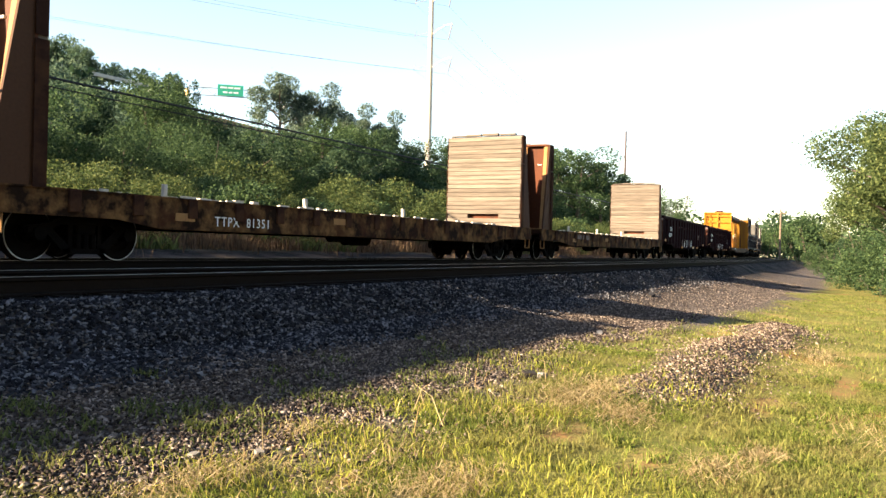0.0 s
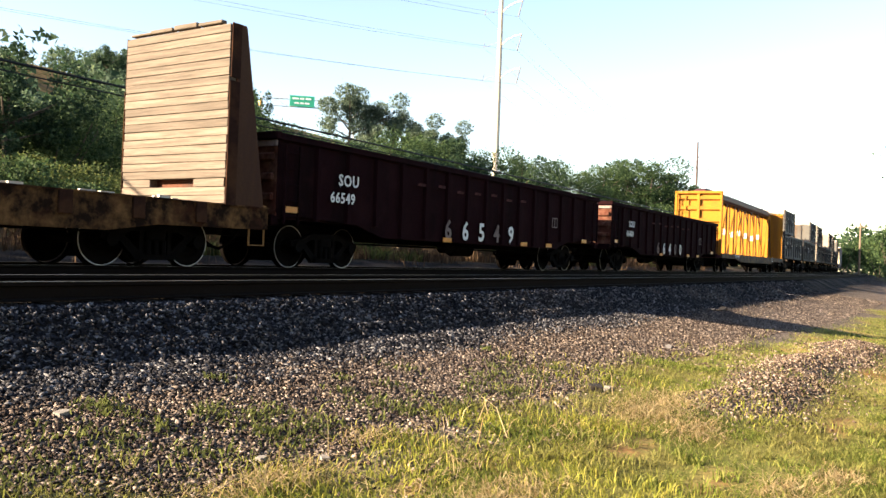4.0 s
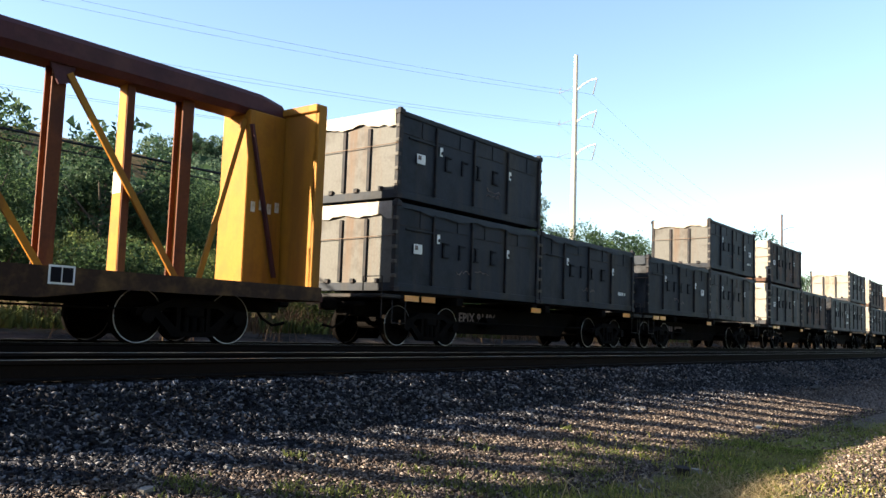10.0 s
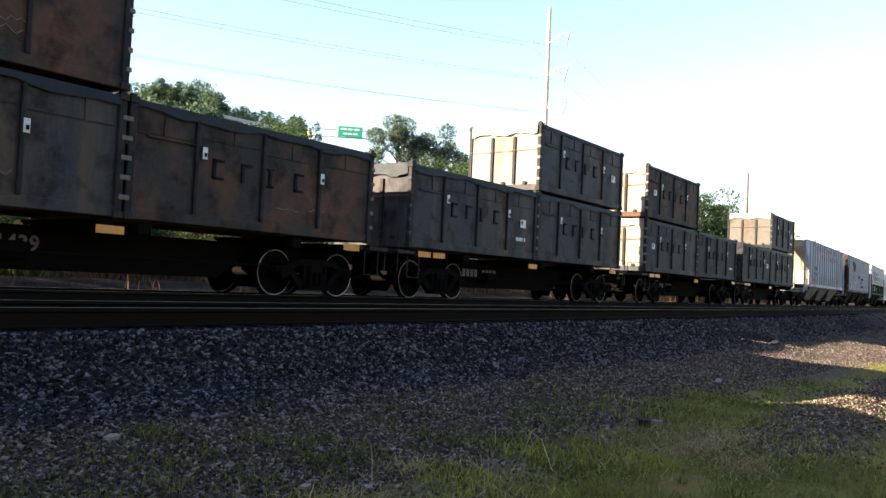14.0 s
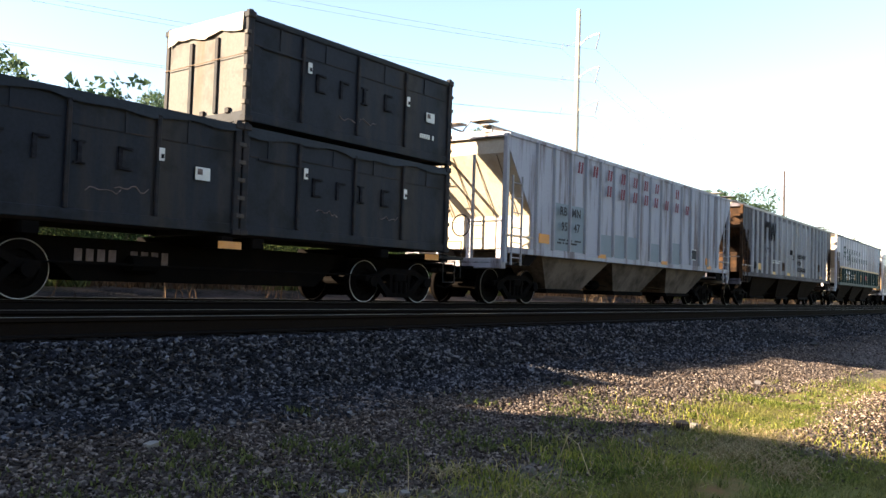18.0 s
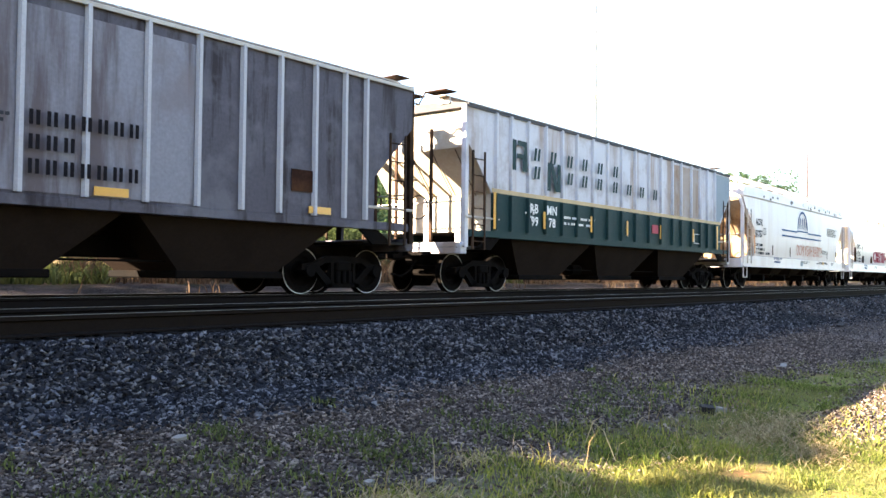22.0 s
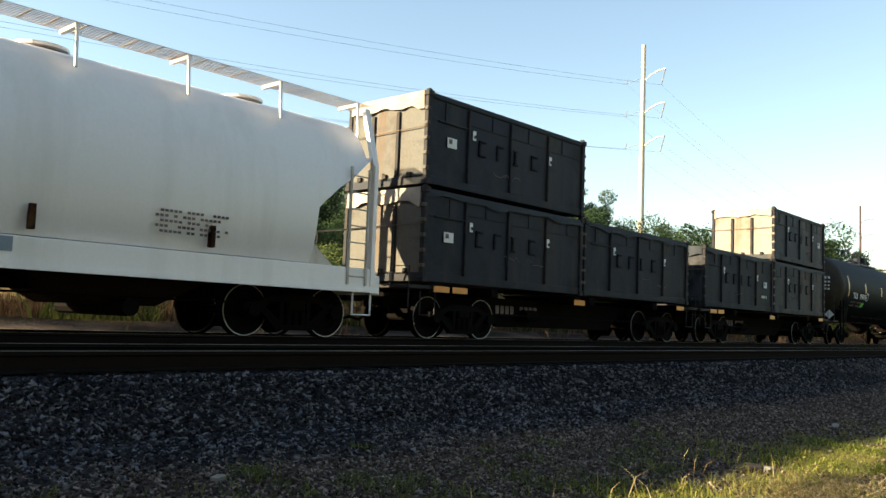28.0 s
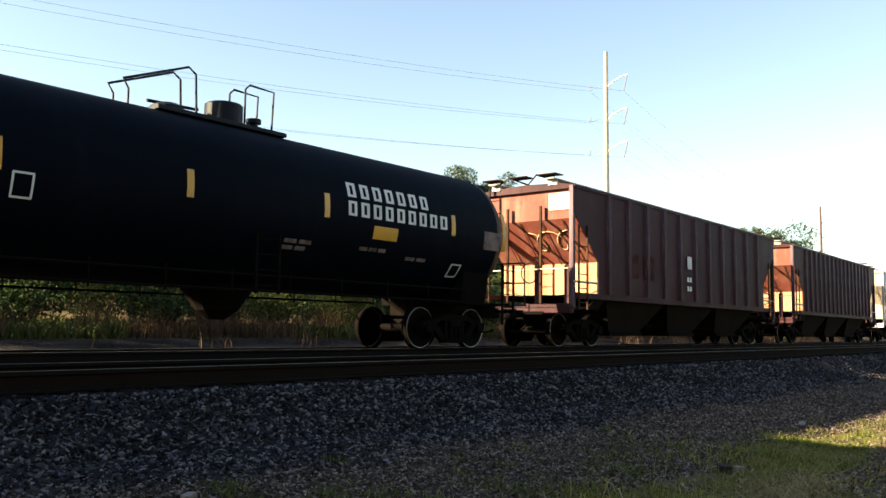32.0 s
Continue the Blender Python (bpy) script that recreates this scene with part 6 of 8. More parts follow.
    for y in (-1.02, 1.02):
        for k in range(9):
            g.box(-half + 0.1, half - 0.1, y - 0.3 + k * 0.071, y - 0.272 + k * 0.071, height + 0.152, height + 0.16)
        for k in range(int(half * 5)):
            g.box(-half + 0.1 + k * 0.4, -half + 0.14 + k * 0.4, y - 0.29, y + 0.29, height + 0.16, height + 0.166)
        n = 11
        for i in range(n):
            x = -half + 0.4 + (2 * half - 0.8) * i / (n - 1)
            part("walkway_bracket", bracket[y], skin, car, "", pose(x, 0, 0))
    part("roof_walkway", g, GRATING, car, "perforated roof walkway")
    for i in range(5):
        cx = -half + 2.2 + (2 * half - 4.4) * i / 4
        part("hatch", Geo().turn([(height - 0.02, 0.42), (height + 0.03, 0.42), (height + 0.06, 0.3)], "z", 14, (cx, 0, 0)), skin, car)
    end_paint = CREAM_END if round_sides else GOLD_END
    for sgn in (-1, 1):
        line = [(0.17, 3.40), (0.57, 3.00), (1.01, 2.69), (1.43, 2.30), (1.47, 1.28)] if round_sides else [(0.07, 3.70), (0.42, 3.22), (0.97, 2.75), (1.47, 2.29), (1.57, 1.88), (1.62, 1.28)]
        part("slope_sheet", Geo().slab([((half - e) * sgn, z) for e, z in line] + [((half - e - 0.03) * sgn, z + 0.02) for e, z in line[::-1]], "y", -1.44, 1.44), end_paint, car, "stained sloping end sheet with sunlight in its tone")
        end = part("end_platform", Geo().box((half - 2.2) * sgn, (half + 0.12) * sgn, -1.45, 1.45, 0.98, 1.05, 0.01), skin, car)
        part("end_sill", Geo().box((half - 0.08) * sgn, (half + 0.14) * sgn, -1.55, 1.55, 0.84, 1.2, 0.02), skin, end)
        part("bolster_web", Geo().slab([((half - 0.4) * sgn, 1.05), ((half - 1.7) * sgn, 1.05), ((half - 1.5) * sgn, 2.2)], "y", -0.06, 0.06), end_paint, end)
        for y in (-1.39, 1.39):
            part("bolster_web", Geo().slab([((half - 0.6) * sgn, 1.05), ((half - 1.7) * sgn, 1.05), ((half - 1.55) * sgn, 1.8)], "y", y - 0.03, y + 0.03), end_paint, end)
        for y in (-1.52, 1.52):
            part("corner_post", Geo().beam(((half - 0.1) * sgn, y, 1.0), ((half - 0.1) * sgn, y, 3.3), 0.13, 0.09).beam(((half - 0.1) * sgn, y, 3.3), ((half - 0.1) * sgn, y * 0.78, height + 0.1), 0.13, 0.09), skin, end)
        for y in (-0.8, 0.0, 0.8):
            part("end_stiffener", Geo().beam(((half - 0.2) * sgn, y, 4.15), ((half - 0.1) * sgn, y, 3.5), 0.07, 0.14).beam(((half - 0.1) * sgn, y, 3.4), ((half - 1.42) * sgn, y, 2.2), 0.05, 0.10), end_paint, end)
        ladder(end, (half - 0.5) * sgn, -1.58 if round_sides else -1.67, 1.0, 3.2, 0.45, "x", 7, PALE_STEEL)
        ladder(end, (half + 0.08) * sgn, 1.25, 1.0, height, 0.45, "y", 10, PALE_STEEL)
        part("end_rail", Geo().tube(((half + 0.1) * sgn, -1.5, 2.15), ((half + 0.1) * sgn, 1.5, 2.15), 0.018, n=6), PALE_STEEL, end)
        part("sill_step", Geo().pipe([((half - 0.1) * sgn, -1.55, 0.95), ((half - 0.1) * sgn, -1.55, 0.45), ((half - 0.55) * sgn, -1.55, 0.45), ((half - 0.55) * sgn, -1.55, 0.95)], 0.022), skin, end)
        part("brake_wheel", Geo().turn([((half - 0.05) * sgn, 0.27), ((half - 0.01) * sgn, 0.29), ((half - 0.05) * sgn, 0.31)], "x", 16, (0, 0.5, 2.0), False).tube(((half - 0.03) * sgn, 0.22, 2.0), ((half - 0.03) * sgn, 0.78, 2.0), 0.015, n=5), PALE_STEEL, end)
    return car, middle, half


car, middle, half = center_flow(256.75, 273.83, WHITE_CAR, False, "off-white smooth-sided covered hopper with blue stripes and orange graffiti")
Y = -1.60
lettering("ACFX", -6.98, 2.62, 0.27, Y, BLACK_PAINT, car, 1.05, 0.84)
lettering("51757", -7.05, 2.13, 0.27, Y, BLACK_PAINT, car, 1.05, 0.9)
for words, x, z in (("CAPY", -7.03, 1.75), ("LD LMT", -7.04, 1.57), ("LBS", -6.07, 1.57), ("LT   WT", -7.05, 1.41), ("LBS   NEW", -6.1, 1.41), ("C", -5.84, 2.30)):
    lettering(words, x, z, 0.105, Y, BLACK_PAINT, car, 1.0, 0.95, "small_lettering")
bars([(-6.5 + i * 0.066, z) for z in (1.75, 1.57, 1.41) for i in range(6)], 0.045, 0.10, Y, BLACK_PAINT, car, "data_bar")
bars([(-5.42 + i * 0.066, 1.41) for i in range(4)], 0.045, 0.10, Y, BLACK_PAINT, car, "data_bar")
part("placard_frame", Geo().box(-5.95, -5.66, Y - 0.003, Y + 0.003, 2.25, 2.28).box(-5.95, -5.66, Y - 0.003, Y + 0.003, 2.5, 2.53).box(-5.95, -5.92, Y - 0.003, Y + 0.003, 2.25, 2.53).box(-5.69, -5.66, Y - 0.003, Y + 0.003, 2.25, 2.53), BLACK_PAINT, car)
for x0, x1 in ((-3.3, -0.85), (0.95, 3.39)):
    part("stripe", Geo().box(x0, x1, Y - 0.004, Y + 0.004, 2.56, 2.63), NAVY, car, "navy stripe")
part("stripe", Geo().box(-3.3, 3.38, Y - 0.004, Y + 0.004, 2.31, 2.38), NAVY, car, "navy stripe")
# the owner's round emblem as plain blue shapes
g = Geo()
cx = 0.05
for i in range(12):
    a0, a1 = math.pi * i / 12, math.pi * (i + 1) / 12
    g.slab([(cx + 0.86 * math.cos(a0), 2.72 + 0.90 * math.sin(a0)), (cx + 0.86 * math.cos(a1), 2.72 + 0.90 * math.sin(a1)), (cx + 0.78 * math.cos(a1), 2.72 + 0.80 * math.sin(a1)), (cx + 0.78 * math.cos(a0), 2.72 + 0.80 * math.sin(a0))], "y", Y - 0.004, Y + 0.004)
for k in (-0.55, -0.2, 0.15, 0.5):
    g.slab([(cx + k, 2.76), (cx + k + 0.11, 2.76), (cx + k + 0.22, 3.3), (cx + k + 0.11, 3.3)], "y", Y - 0.004, Y + 0.004)
g.box(cx - 0.9, cx + 0.9, Y - 0.004, Y + 0.004, 2.62, 2.68)
part("emblem", g, NAVY, car, "blue half-round emblem")
lettering("OOM YEAH BABY!!!", -1.09, 1.5, 0.52, Y - 0.004, GRAFFITI, car, 1.0, 0.71, "graffiti", 0.12)
lettering("ACF  ENTER  LOW", -4.48, 1.24, 0.09, -1.576, NAVY, car, 1.1)
lettering("PRESSUREAIDE", -4.38, 1.09, 0.09, -1.576, NAVY, car, 1.1)
small_print(-half + 8.3, 1.2, 1.6, 2, -1.574, BLACK_PAINT, car, 0.04, 0.07)
small_print(4.6, 2.98, 2.1, 5, Y, BLACK_PAINT, car, 0.05, 0.085)
small_print(3.47, 1.82, 1.05, 4, Y, BLACK_PAINT, car, 0.025, 0.05)
small_print(3.12, 1.21, 1.6, 1, -1.574, BLACK_PAINT, car, 0.05)
small_print(5.6, 1.22, 0.5, 3, -1.574, BLACK_PAINT, car, 0.03, 0.05)
small_print(half - 6.0, 1.15, 2.4, 1, -1.574, BLACK_PAINT, car)
plates([(-0.04, 1.1)], 0.4, 0.2, -1.575, HOPPER_PATCH, car, "placard", "grey placard")
plates([(half - 4.6, 1.2)], 0.22, 0.16, -1.575, REFLECT_Y, car, "placard", "small yellow placard")
plates([(half - 1.85, 1.72)], 0.34, 0.26, Y + 0.02, BLACK_PAINT, car, "placard", "black placard")
for x, h, m in ((-7.15, 0.75, REFLECT), (-4.7, 0.42, FLAT_RUST), (-2.07, 0.42, FLAT_RUST), (4.64, 0.42, FLAT_RUST), (7.03, 0.7, FLAT_RUST)):
    part("reflector", Geo().box(x - 0.045, x + 0.045, Y - 0.004, Y + 0.004, 1.42, 1.42 + h), m, car, "faded orange reflector")
rng = random.Random(5)
for i in range(22):
    x, z = rng.uniform(-half + 1.5, half - 1), rng.uniform(3.79, 3.95)
    w = rng.uniform(0.05, 0.16)
    part("flaked_patch", Geo().slab([(x, z), (x + w, z - 0.03), (x + w * 1.5, z + rng.uniform(0.02, 0.06)), (x + w * 0.7, z + rng.uniform(0.06, 0.13)), (x + 0.01, z + 0.05)], "y", -1.635, -1.625), BAY, car)
placed(car, middle)

car, middle, half = center_flow(275.22, 294.25, WHITE_CLEAN, True, "clean white round-sided covered hopper with red graffiti")
Y = -1.625
lettering("SHPX", -7.83, 2.22, 0.27, Y, BLACK_PAINT, car, 1.15)
lettering("43326", -7.83, 1.80, 0.26, Y + 0.01, BLACK_PAINT, car, 1.15)
for words, x, z in (("LD  LMT", -7.83, 1.60), ("LBS", -6.62, 1.60), ("LT  WT", -7.83, 1.44), ("LBS", -6.62, 1.44), ("NEW", -6.1, 1.44)):
    lettering(words, x, z, 0.10, Y + 0.045, BLACK_PAINT, car, 1.0, 0.95, "small_lettering")
bars([(-7.12 + i * 0.075, z) for z in (1.60, 1.44) for i in range(6)], 0.05, 0.095, Y + 0.045, BLACK_PAINT, car, "data_bar")
small_print(-half + 0.9, 1.95, 0.9, 3, Y + 0.06, BLACK_PAINT, car, 0.04, 0.08)
part("placard_frame", Geo().box(-6.4, -6.12, Y - 0.003, Y + 0.003, 2.18, 2.2).box(-6.4, -6.12, Y - 0.003, Y + 0.003, 2.44, 2.46).box(-6.4, -6.38, Y - 0.003, Y + 0.003, 2.18, 2.46).box(-6.14, -6.12, Y - 0.003, Y + 0.003, 2.18, 2.46).box(-6.3, -6.22, Y - 0.003, Y + 0.003, 2.24, 2.34), BLACK_PAINT, car)
lettering("CENTER FLOW", -5.5, 1.2, 0.10, -1.576, NAVY, car, 1.0)
lettering("PRESSUREAIDE", -5.4, 1.06, 0.09, -1.576, NAVY, car, 1.0)
small_print(4.9, 1.9, 1.3, 5, Y + 0.03, GHOST_PAINT, car, 0.04, 0.08)
small_print(-2.2, 1.2, 1.0, 2, -1.574, BLACK_PAINT, car, 0.04, 0.08)
small_print(1.4, 1.2, 1.0, 1, -1.574, BLACK_PAINT, car, 0.05, 0.08)
# the outlined red tag with a short scrawl behind it
lettering("CREDIT", -3.05, 1.50, 0.68, Y - 0.02, GRAFFITI_RED, car, 0.92, 1.28, "graffiti", 0.1, 0.0, 0.02)
g = Geo()
rng = random.Random(8)
g.pipe([(0.75 + i * 0.17, Y - 0.01, 1.8 + 0.13 * ((i % 2) * 2 - 1) + rng.uniform(-0.04, 0.04)) for i in range(11)], 0.016, 4)
part("graffiti", g, GRAFFITI_RED, car, "thin red scrawl")
for x, h in ((-8.05, 0.85), (-5.84, 0.42), (-3.25, 0.42), (3.1, 0.35), (5.9, 0.35)):
    part("reflector", Geo().box(x - 0.04, x + 0.04, Y + 0.0, Y + 0.10, 1.42, 1.42 + h), FLAT_RUST, car, "faded orange reflector")
plates([(-half + 12.2, 1.2)], 0.4, 0.2, -1.575, HOPPER_PATCH, car, "placard", "grey placard")
placed(car, middle)


# ---- black tank car ----
def tank_car(first, last, dome):
    middle, half = (first + last) / 2, (last - first) / 2
    car = thing("tank_car", "glossy black tank car with white lettering and amber reflectors", "tank car", "freight cars of the train")
    running_gear(car, half + 0.75, half - 1.87)
    R, zc = 1.52, 2.66
    prof = [(-half, 0.05)]
    for i in range(1, 9):
        a = math.pi / 2 * i / 8
        prof.append((-half + 0.85 * (1 - math.cos(a)), R * math.sin(a)))
    prof += [(-x, r) for x, r in prof[::-1]]
    part("tank_shell", Geo().turn(prof[8:-8], "x", 48, (0, 0, zc)), TANK_BLACK, car, "glossy black tank shell", None, True)
    part("tank_head", Geo().turn(prof[:9], "x", 48, (0, 0, zc)), TANK_HEAD_LIT, car, "dusty rounded tank head, browned for sunlight", None, True)
    part("tank_head", Geo().turn(prof[-9:], "x", 48, (0, 0, zc)), TANK_HEAD_LIT, car, "dusty rounded tank head, browned for sunlight", None, True)
    d = dome
    part("dome_housing", Geo().turn([(zc + R - 0.1, 0.36), (zc + R + 0.42, 0.36), (zc + R + 0.45, 0.33)], "z", 18, (d, 0, 0)), DOME_STEEL, car, "round valve housing", None, True)
    part("fitting_plate", Geo().box(d - 1.7, d + 1.1, -0.55, 0.55, zc + R - 0.06, zc + R + 0.02, 0.01), DOME_STEEL, car)
    part("manway", Geo().turn([(zc + R - 0.1, 0.3), (zc + R + 0.14, 0.3), (zc + R + 0.2, 0.2)], "z", 14, (d - 1.2, 0, 0)).pipe([(d - 1.55, 0.1, zc + R + 0.22), (d - 0.5, 0.1, zc + R + 0.26)], 0.03), DOME_STEEL, car)
    part("relief_valve", Geo().turn([(zc + R - 0.05, 0.09), (zc + R + 0.22, 0.09), (zc + R + 0.22, 0.15), (zc + R + 0.3, 0.15)], "z", 10, (d + 0.7, 0, 0)), DOME_STEEL, car)
    for y in (-0.25, 0.25):
        part("dome_railing", Geo().pipe([(d - 2.1, y, zc + R - 0.1), (d - 2.1, y, zc + R + 0.25), (d - 2.2, y, zc + R + 0.4), (d - 0.95, y, zc + R + 0.9), (d - 0.8, y, zc + R + 0.8), (d - 0.75, y, zc + R - 0.1)], 0.022), DOME_STEEL, car, "tubular dome railing")
        part("dome_railing", Geo().pipe([(d + 0.3, y, zc + R - 0.1), (d + 0.3, y, zc + R + 0.78), (d + 0.4, y, zc + R + 0.88), (d + 0.98, y, zc + R + 0.86), (d + 0.94, y, zc + R - 0.15)], 0.022), DOME_STEEL, car, "tubular dome railing")
    for y in (-1.45, 1.45):
        g = Geo()
        for z in (1.32, 1.05):
            g.tube((-half + 2.0, y, z), (half - 2.0, y, z), 0.022, n=6)
        for i in range(11):
            x = -half + 2.0 + (2 * half - 4.0) * i / 10
            g.tube((x, y, 0.98), (x, y, 1.42), 0.018, n=5)
        part("side_handrail", g, UNDER, car)
    part("bottom_sump", Geo().turn([(1.2, 0.75), (0.95, 0.55), (0.72, 0.4), (0.55, 0.16)], "z", 16, (d, 0, 0)), UNDER, car)
    for sgn in (-1, 1):
        part("saddle", Geo().slab([(-1.25, 1.0), (-1.35, 1.75), (-0.9, 1.25), (0, 1.12), (0.9, 1.25), (1.35, 1.75), (1.25, 1.0)], "x", (half - 1.9) * sgn, (half - 1.0) * sgn), UNDER, car)
        part("stub_sill", Geo().box((half - 2.6) * sgn, (half + 0.72) * sgn, -0.32, 0.32, 0.72, 1.12, 0.02), UNDER, car)
        part("end_platform", Geo().box((half - 0.2) * sgn, (half + 0.55) * sgn, -1.4, 1.4, 1.02, 1.08, 0.01), DARK_STEEL, car)
        part("end_railing", Geo().pipe([((half + 0.45) * sgn, -1.4, 1.05), ((half + 0.45) * sgn, -1.4, 2.1), ((half + 0.45) * sgn, 1.4, 2.1), ((half + 0.45) * sgn, 1.4, 1.05)], 0.022).pipe([((half + 0.45) * sgn, -1.4, 1.6), ((half + 0.45) * sgn, 1.4, 1.6)], 0.02), DARK_STEEL, car)
        ladder(car, (half - 0.4) * sgn, -1.5, 0.55, 2.0, 0.45, "x", 5, UNDER)
    part("placard", Geo().slab([(-1.2, 1.15), (-1.0, 1.35), (-1.2, 1.55), (-1.4, 1.35)], "x", -half - 0.48, -half - 0.465), WHITE_PAINT, car, "white diamond placard")
    ladder(car, d, -1.48, 1.0, 2.1, 0.5, "x", 4, UNDER)

    def on_shell(x, w, z, h, material, name, label=""):
        """A thin curved patch lying on the shell's near side."""
        rings = []
        for i in range(7):
            zz = z - h / 2 + h * i / 6
            y = -math.sqrt(max(0, R * R - (zz - zc) ** 2))
            rings.append([(x - w / 2, y - 0.006, zz), (x + w / 2, y - 0.006, zz), (x + w / 2, y + 0.01, zz), (x - w / 2, y + 0.01, zz)])
        part(name, Geo().loft(rings), material, car, label)

    for x, z, h in ((-6.8, 2.72, 0.95), (-3.93, 2.73, 0.46), (-0.92, 2.73, 0.46), (2.05, 2.73, 0.46), (5.82, 2.73, 0.46), (7.75, 2.74, 0.92)):
        on_shell(x, 0.13, z, h, REFLECT_Y, "reflector", "upright amber reflector")

    def band(z):
        return -math.sqrt(R * R - (z - zc) ** 2) - 0.008

    lettering("TILX", -6.11, 2.18, 0.26, band(2.45) - 0.004, WHITE_PAINT, car, 1.02, 0.92, "lettering", 0.12)
    lettering("194018", -5.02, 2.18, 0.26, band(2.45) - 0.004, WHITE_PAINT, car, 1.04, 0.92, "lettering", 0.12)
    for row, n, z in ((0, 7, 2.97), (1, 9, 2.60)):
        for i in range(n):
            x = 2.72 + i * (0.345 if row else 0.36)
            for k in (-0.08, 0.075):
                on_shell(x + k, 0.07, z + 0.15, 0.29, WHITE_PAINT, "letter_bar")
            for k in (0.03, 0.27):
                on_shell(x, 0.09, z + k, 0.05, WHITE_PAINT, "letter_bar")
    on_shell(3.68, 0.7, 2.34, 0.26, REFLECT_Y, "placard", "yellow placard")
    on_shell(7.3, 0.7, 2.5, 0.42, GHOST_PAINT, "placard", "pale data plate")
    on_shell(-4.04, 0.42, 1.93, 0.22, GREEN_PLATE, "placard", "bright green placard")
    for x, z, w in ((-6.1, 2.02, 1.8), (-6.1, 1.86, 1.8), (half - 7.2, 2.0, 0.7), (half - 7.2, 1.88, 0.6), (half - 5.3, 2.0, 0.8), (half - 3.9, 1.9, 0.7), (-half + 0.9, 1.65, 0.6)):
        n = max(2, int(w / 0.25))
        for i in range(n):
            if i % 4 != 3:
                on_shell(x + w * (i + 0.5) / n, w / n * 0.8, z, 0.07, GHOST_PAINT, "data_bar")
    for z in (1.72, 1.98):
        on_shell(6.18, 0.34, z - 0.1, 0.03, WHITE_PAINT, "placard_frame")
    for x in (6.02, 6.34):
        on_shell(x, 0.03, 1.75, 0.28, WHITE_PAINT, "placard_frame")
    for z in (2.42, 2.76):
        on_shell(-3.56, 0.3, z - 0.26, 0.03, WHITE_PAINT, "placard_frame")
    for x in (-3.70, -3.42):
        on_shell(x, 0.03, 2.33, 0.34, WHITE_PAINT, "placard_frame")
    for k, (n, z) in enumerate(((7, 2.98), (6, 2.80), (6, 2.64), (4, 2.48))):
        for i in range(n):
            y = -1.02 + i * 0.125
            x = -half + 0.85 * (1 - math.sqrt(max(0.0, 1 - (y * y + (z + 0.05 - zc) ** 2) / (R * R))))
            part("head_stencil", Geo().box(x - 0.03, x + 0.0, y, y + 0.085, z, z + (0.11 if k == 0 else 0.075)), WHITE_PAINT, car)
    return placed(car, middle)


tank_car(323.15, 339.8, 0.72)


# ---- stones of the ballast ----
STONE = island_shader("ballast_stone", (0.0065, 0.0066, 0.0082), (0.175, 0.170, 0.180), 0.85, mid=(0.031, 0.0305, 0.036), gloss=0.02)
STONE_OLD = island_shader("old_stone", (0.035, 0.024, 0.019), (0.34, 0.27, 0.22), 0.9, mid=(0.125, 0.090, 0.070), gloss=0.02)
STONE_LOW = island_shader("brown_gravel", (0.022, 0.016, 0.0145), (0.255, 0.207, 0.178), 0.88, mid=(0.090, 0.071, 0.062), gloss=0.02)
# stones of the track bed, their colour darkened for shade
STONE_SHADED = island_shader("shaded_bed_stone", (0.003, 0.0027, 0.0025), (0.026, 0.022, 0.019), 0.8, mid=(0.008, 0.0068, 0.006), gloss=0.02)
CHIP = np.array([(1, 0.4, 0.3), (-1, -0.4, 0.3), (0.3, 1, -0.3), (-0.3, -1, -0.3), (0, 0.2, 0.9), (0, -0.2, -0.9)])
CHIP_F = np.array([(0, 2, 4), (2, 1, 4), (1, 3, 4), (3, 0, 4), (2, 0, 5), (1, 2, 5), (3, 1, 5), (0, 3, 5)])


def turns(rs, n):
    q = rs.normal(size=(n, 4))
    q /= np.linalg.norm(q, axis=1)[:, None]
    w, x, y, z = q.T
    return np.stack([1 - 2 * (y * y + z * z), 2 * (x * y - w * z), 2 * (x * z + w * y), 2 * (x * y + w * z), 1 - 2 * (x * x + z * z), 2 * (y * z - w * x), 2 * (x * z - w * y), 2 * (y * z + w * x), 1 - 2 * (x * x + y * y)], 1).reshape(n, 3, 3)


def flat_turns(rs, n, tilt):
    """Random headings with a slight random tip of up to tilt radians."""
    a, b, c = rs.uniform(0, 2 * np.pi, n), rs.normal(0, tilt, n), rs.normal(0, tilt, n)
    o, l = np.zeros(n), np.ones(n)
    rz = np.stack([np.cos(a), -np.sin(a), o, np.sin(a), np.cos(a), o, o, o, l], 1).reshape(n, 3, 3)
    rx = np.stack([l, o, o, o, np.cos(b), -np.sin(b), o, np.sin(b), np.cos(b)], 1).reshape(n, 3, 3)
    ry = np.stack([np.cos(c), o, np.sin(c), o, l, o, -np.sin(c), o, np.cos(c)], 1).reshape(n, 3, 3)
    return rx @ ry @ rz


def fast_mesh(name, verts, faces, material):
    me = bpy.data.meshes.new(name)
    k = faces.shape[1]
    me.vertices.add(len(verts))
    me.vertices.foreach_set("co", verts.astype(np.float32).ravel())
    me.loops.add(faces.size)
    me.loops.foreach_set("vertex_index", faces.astype(np.int32).ravel())
    me.polygons.add(len(faces))
    me.polygons.foreach_set("loop_start", np.arange(0, faces.size, k, dtype=np.int32))
    me.materials.append(material)
    me.update(calc_edges=True)
    return me


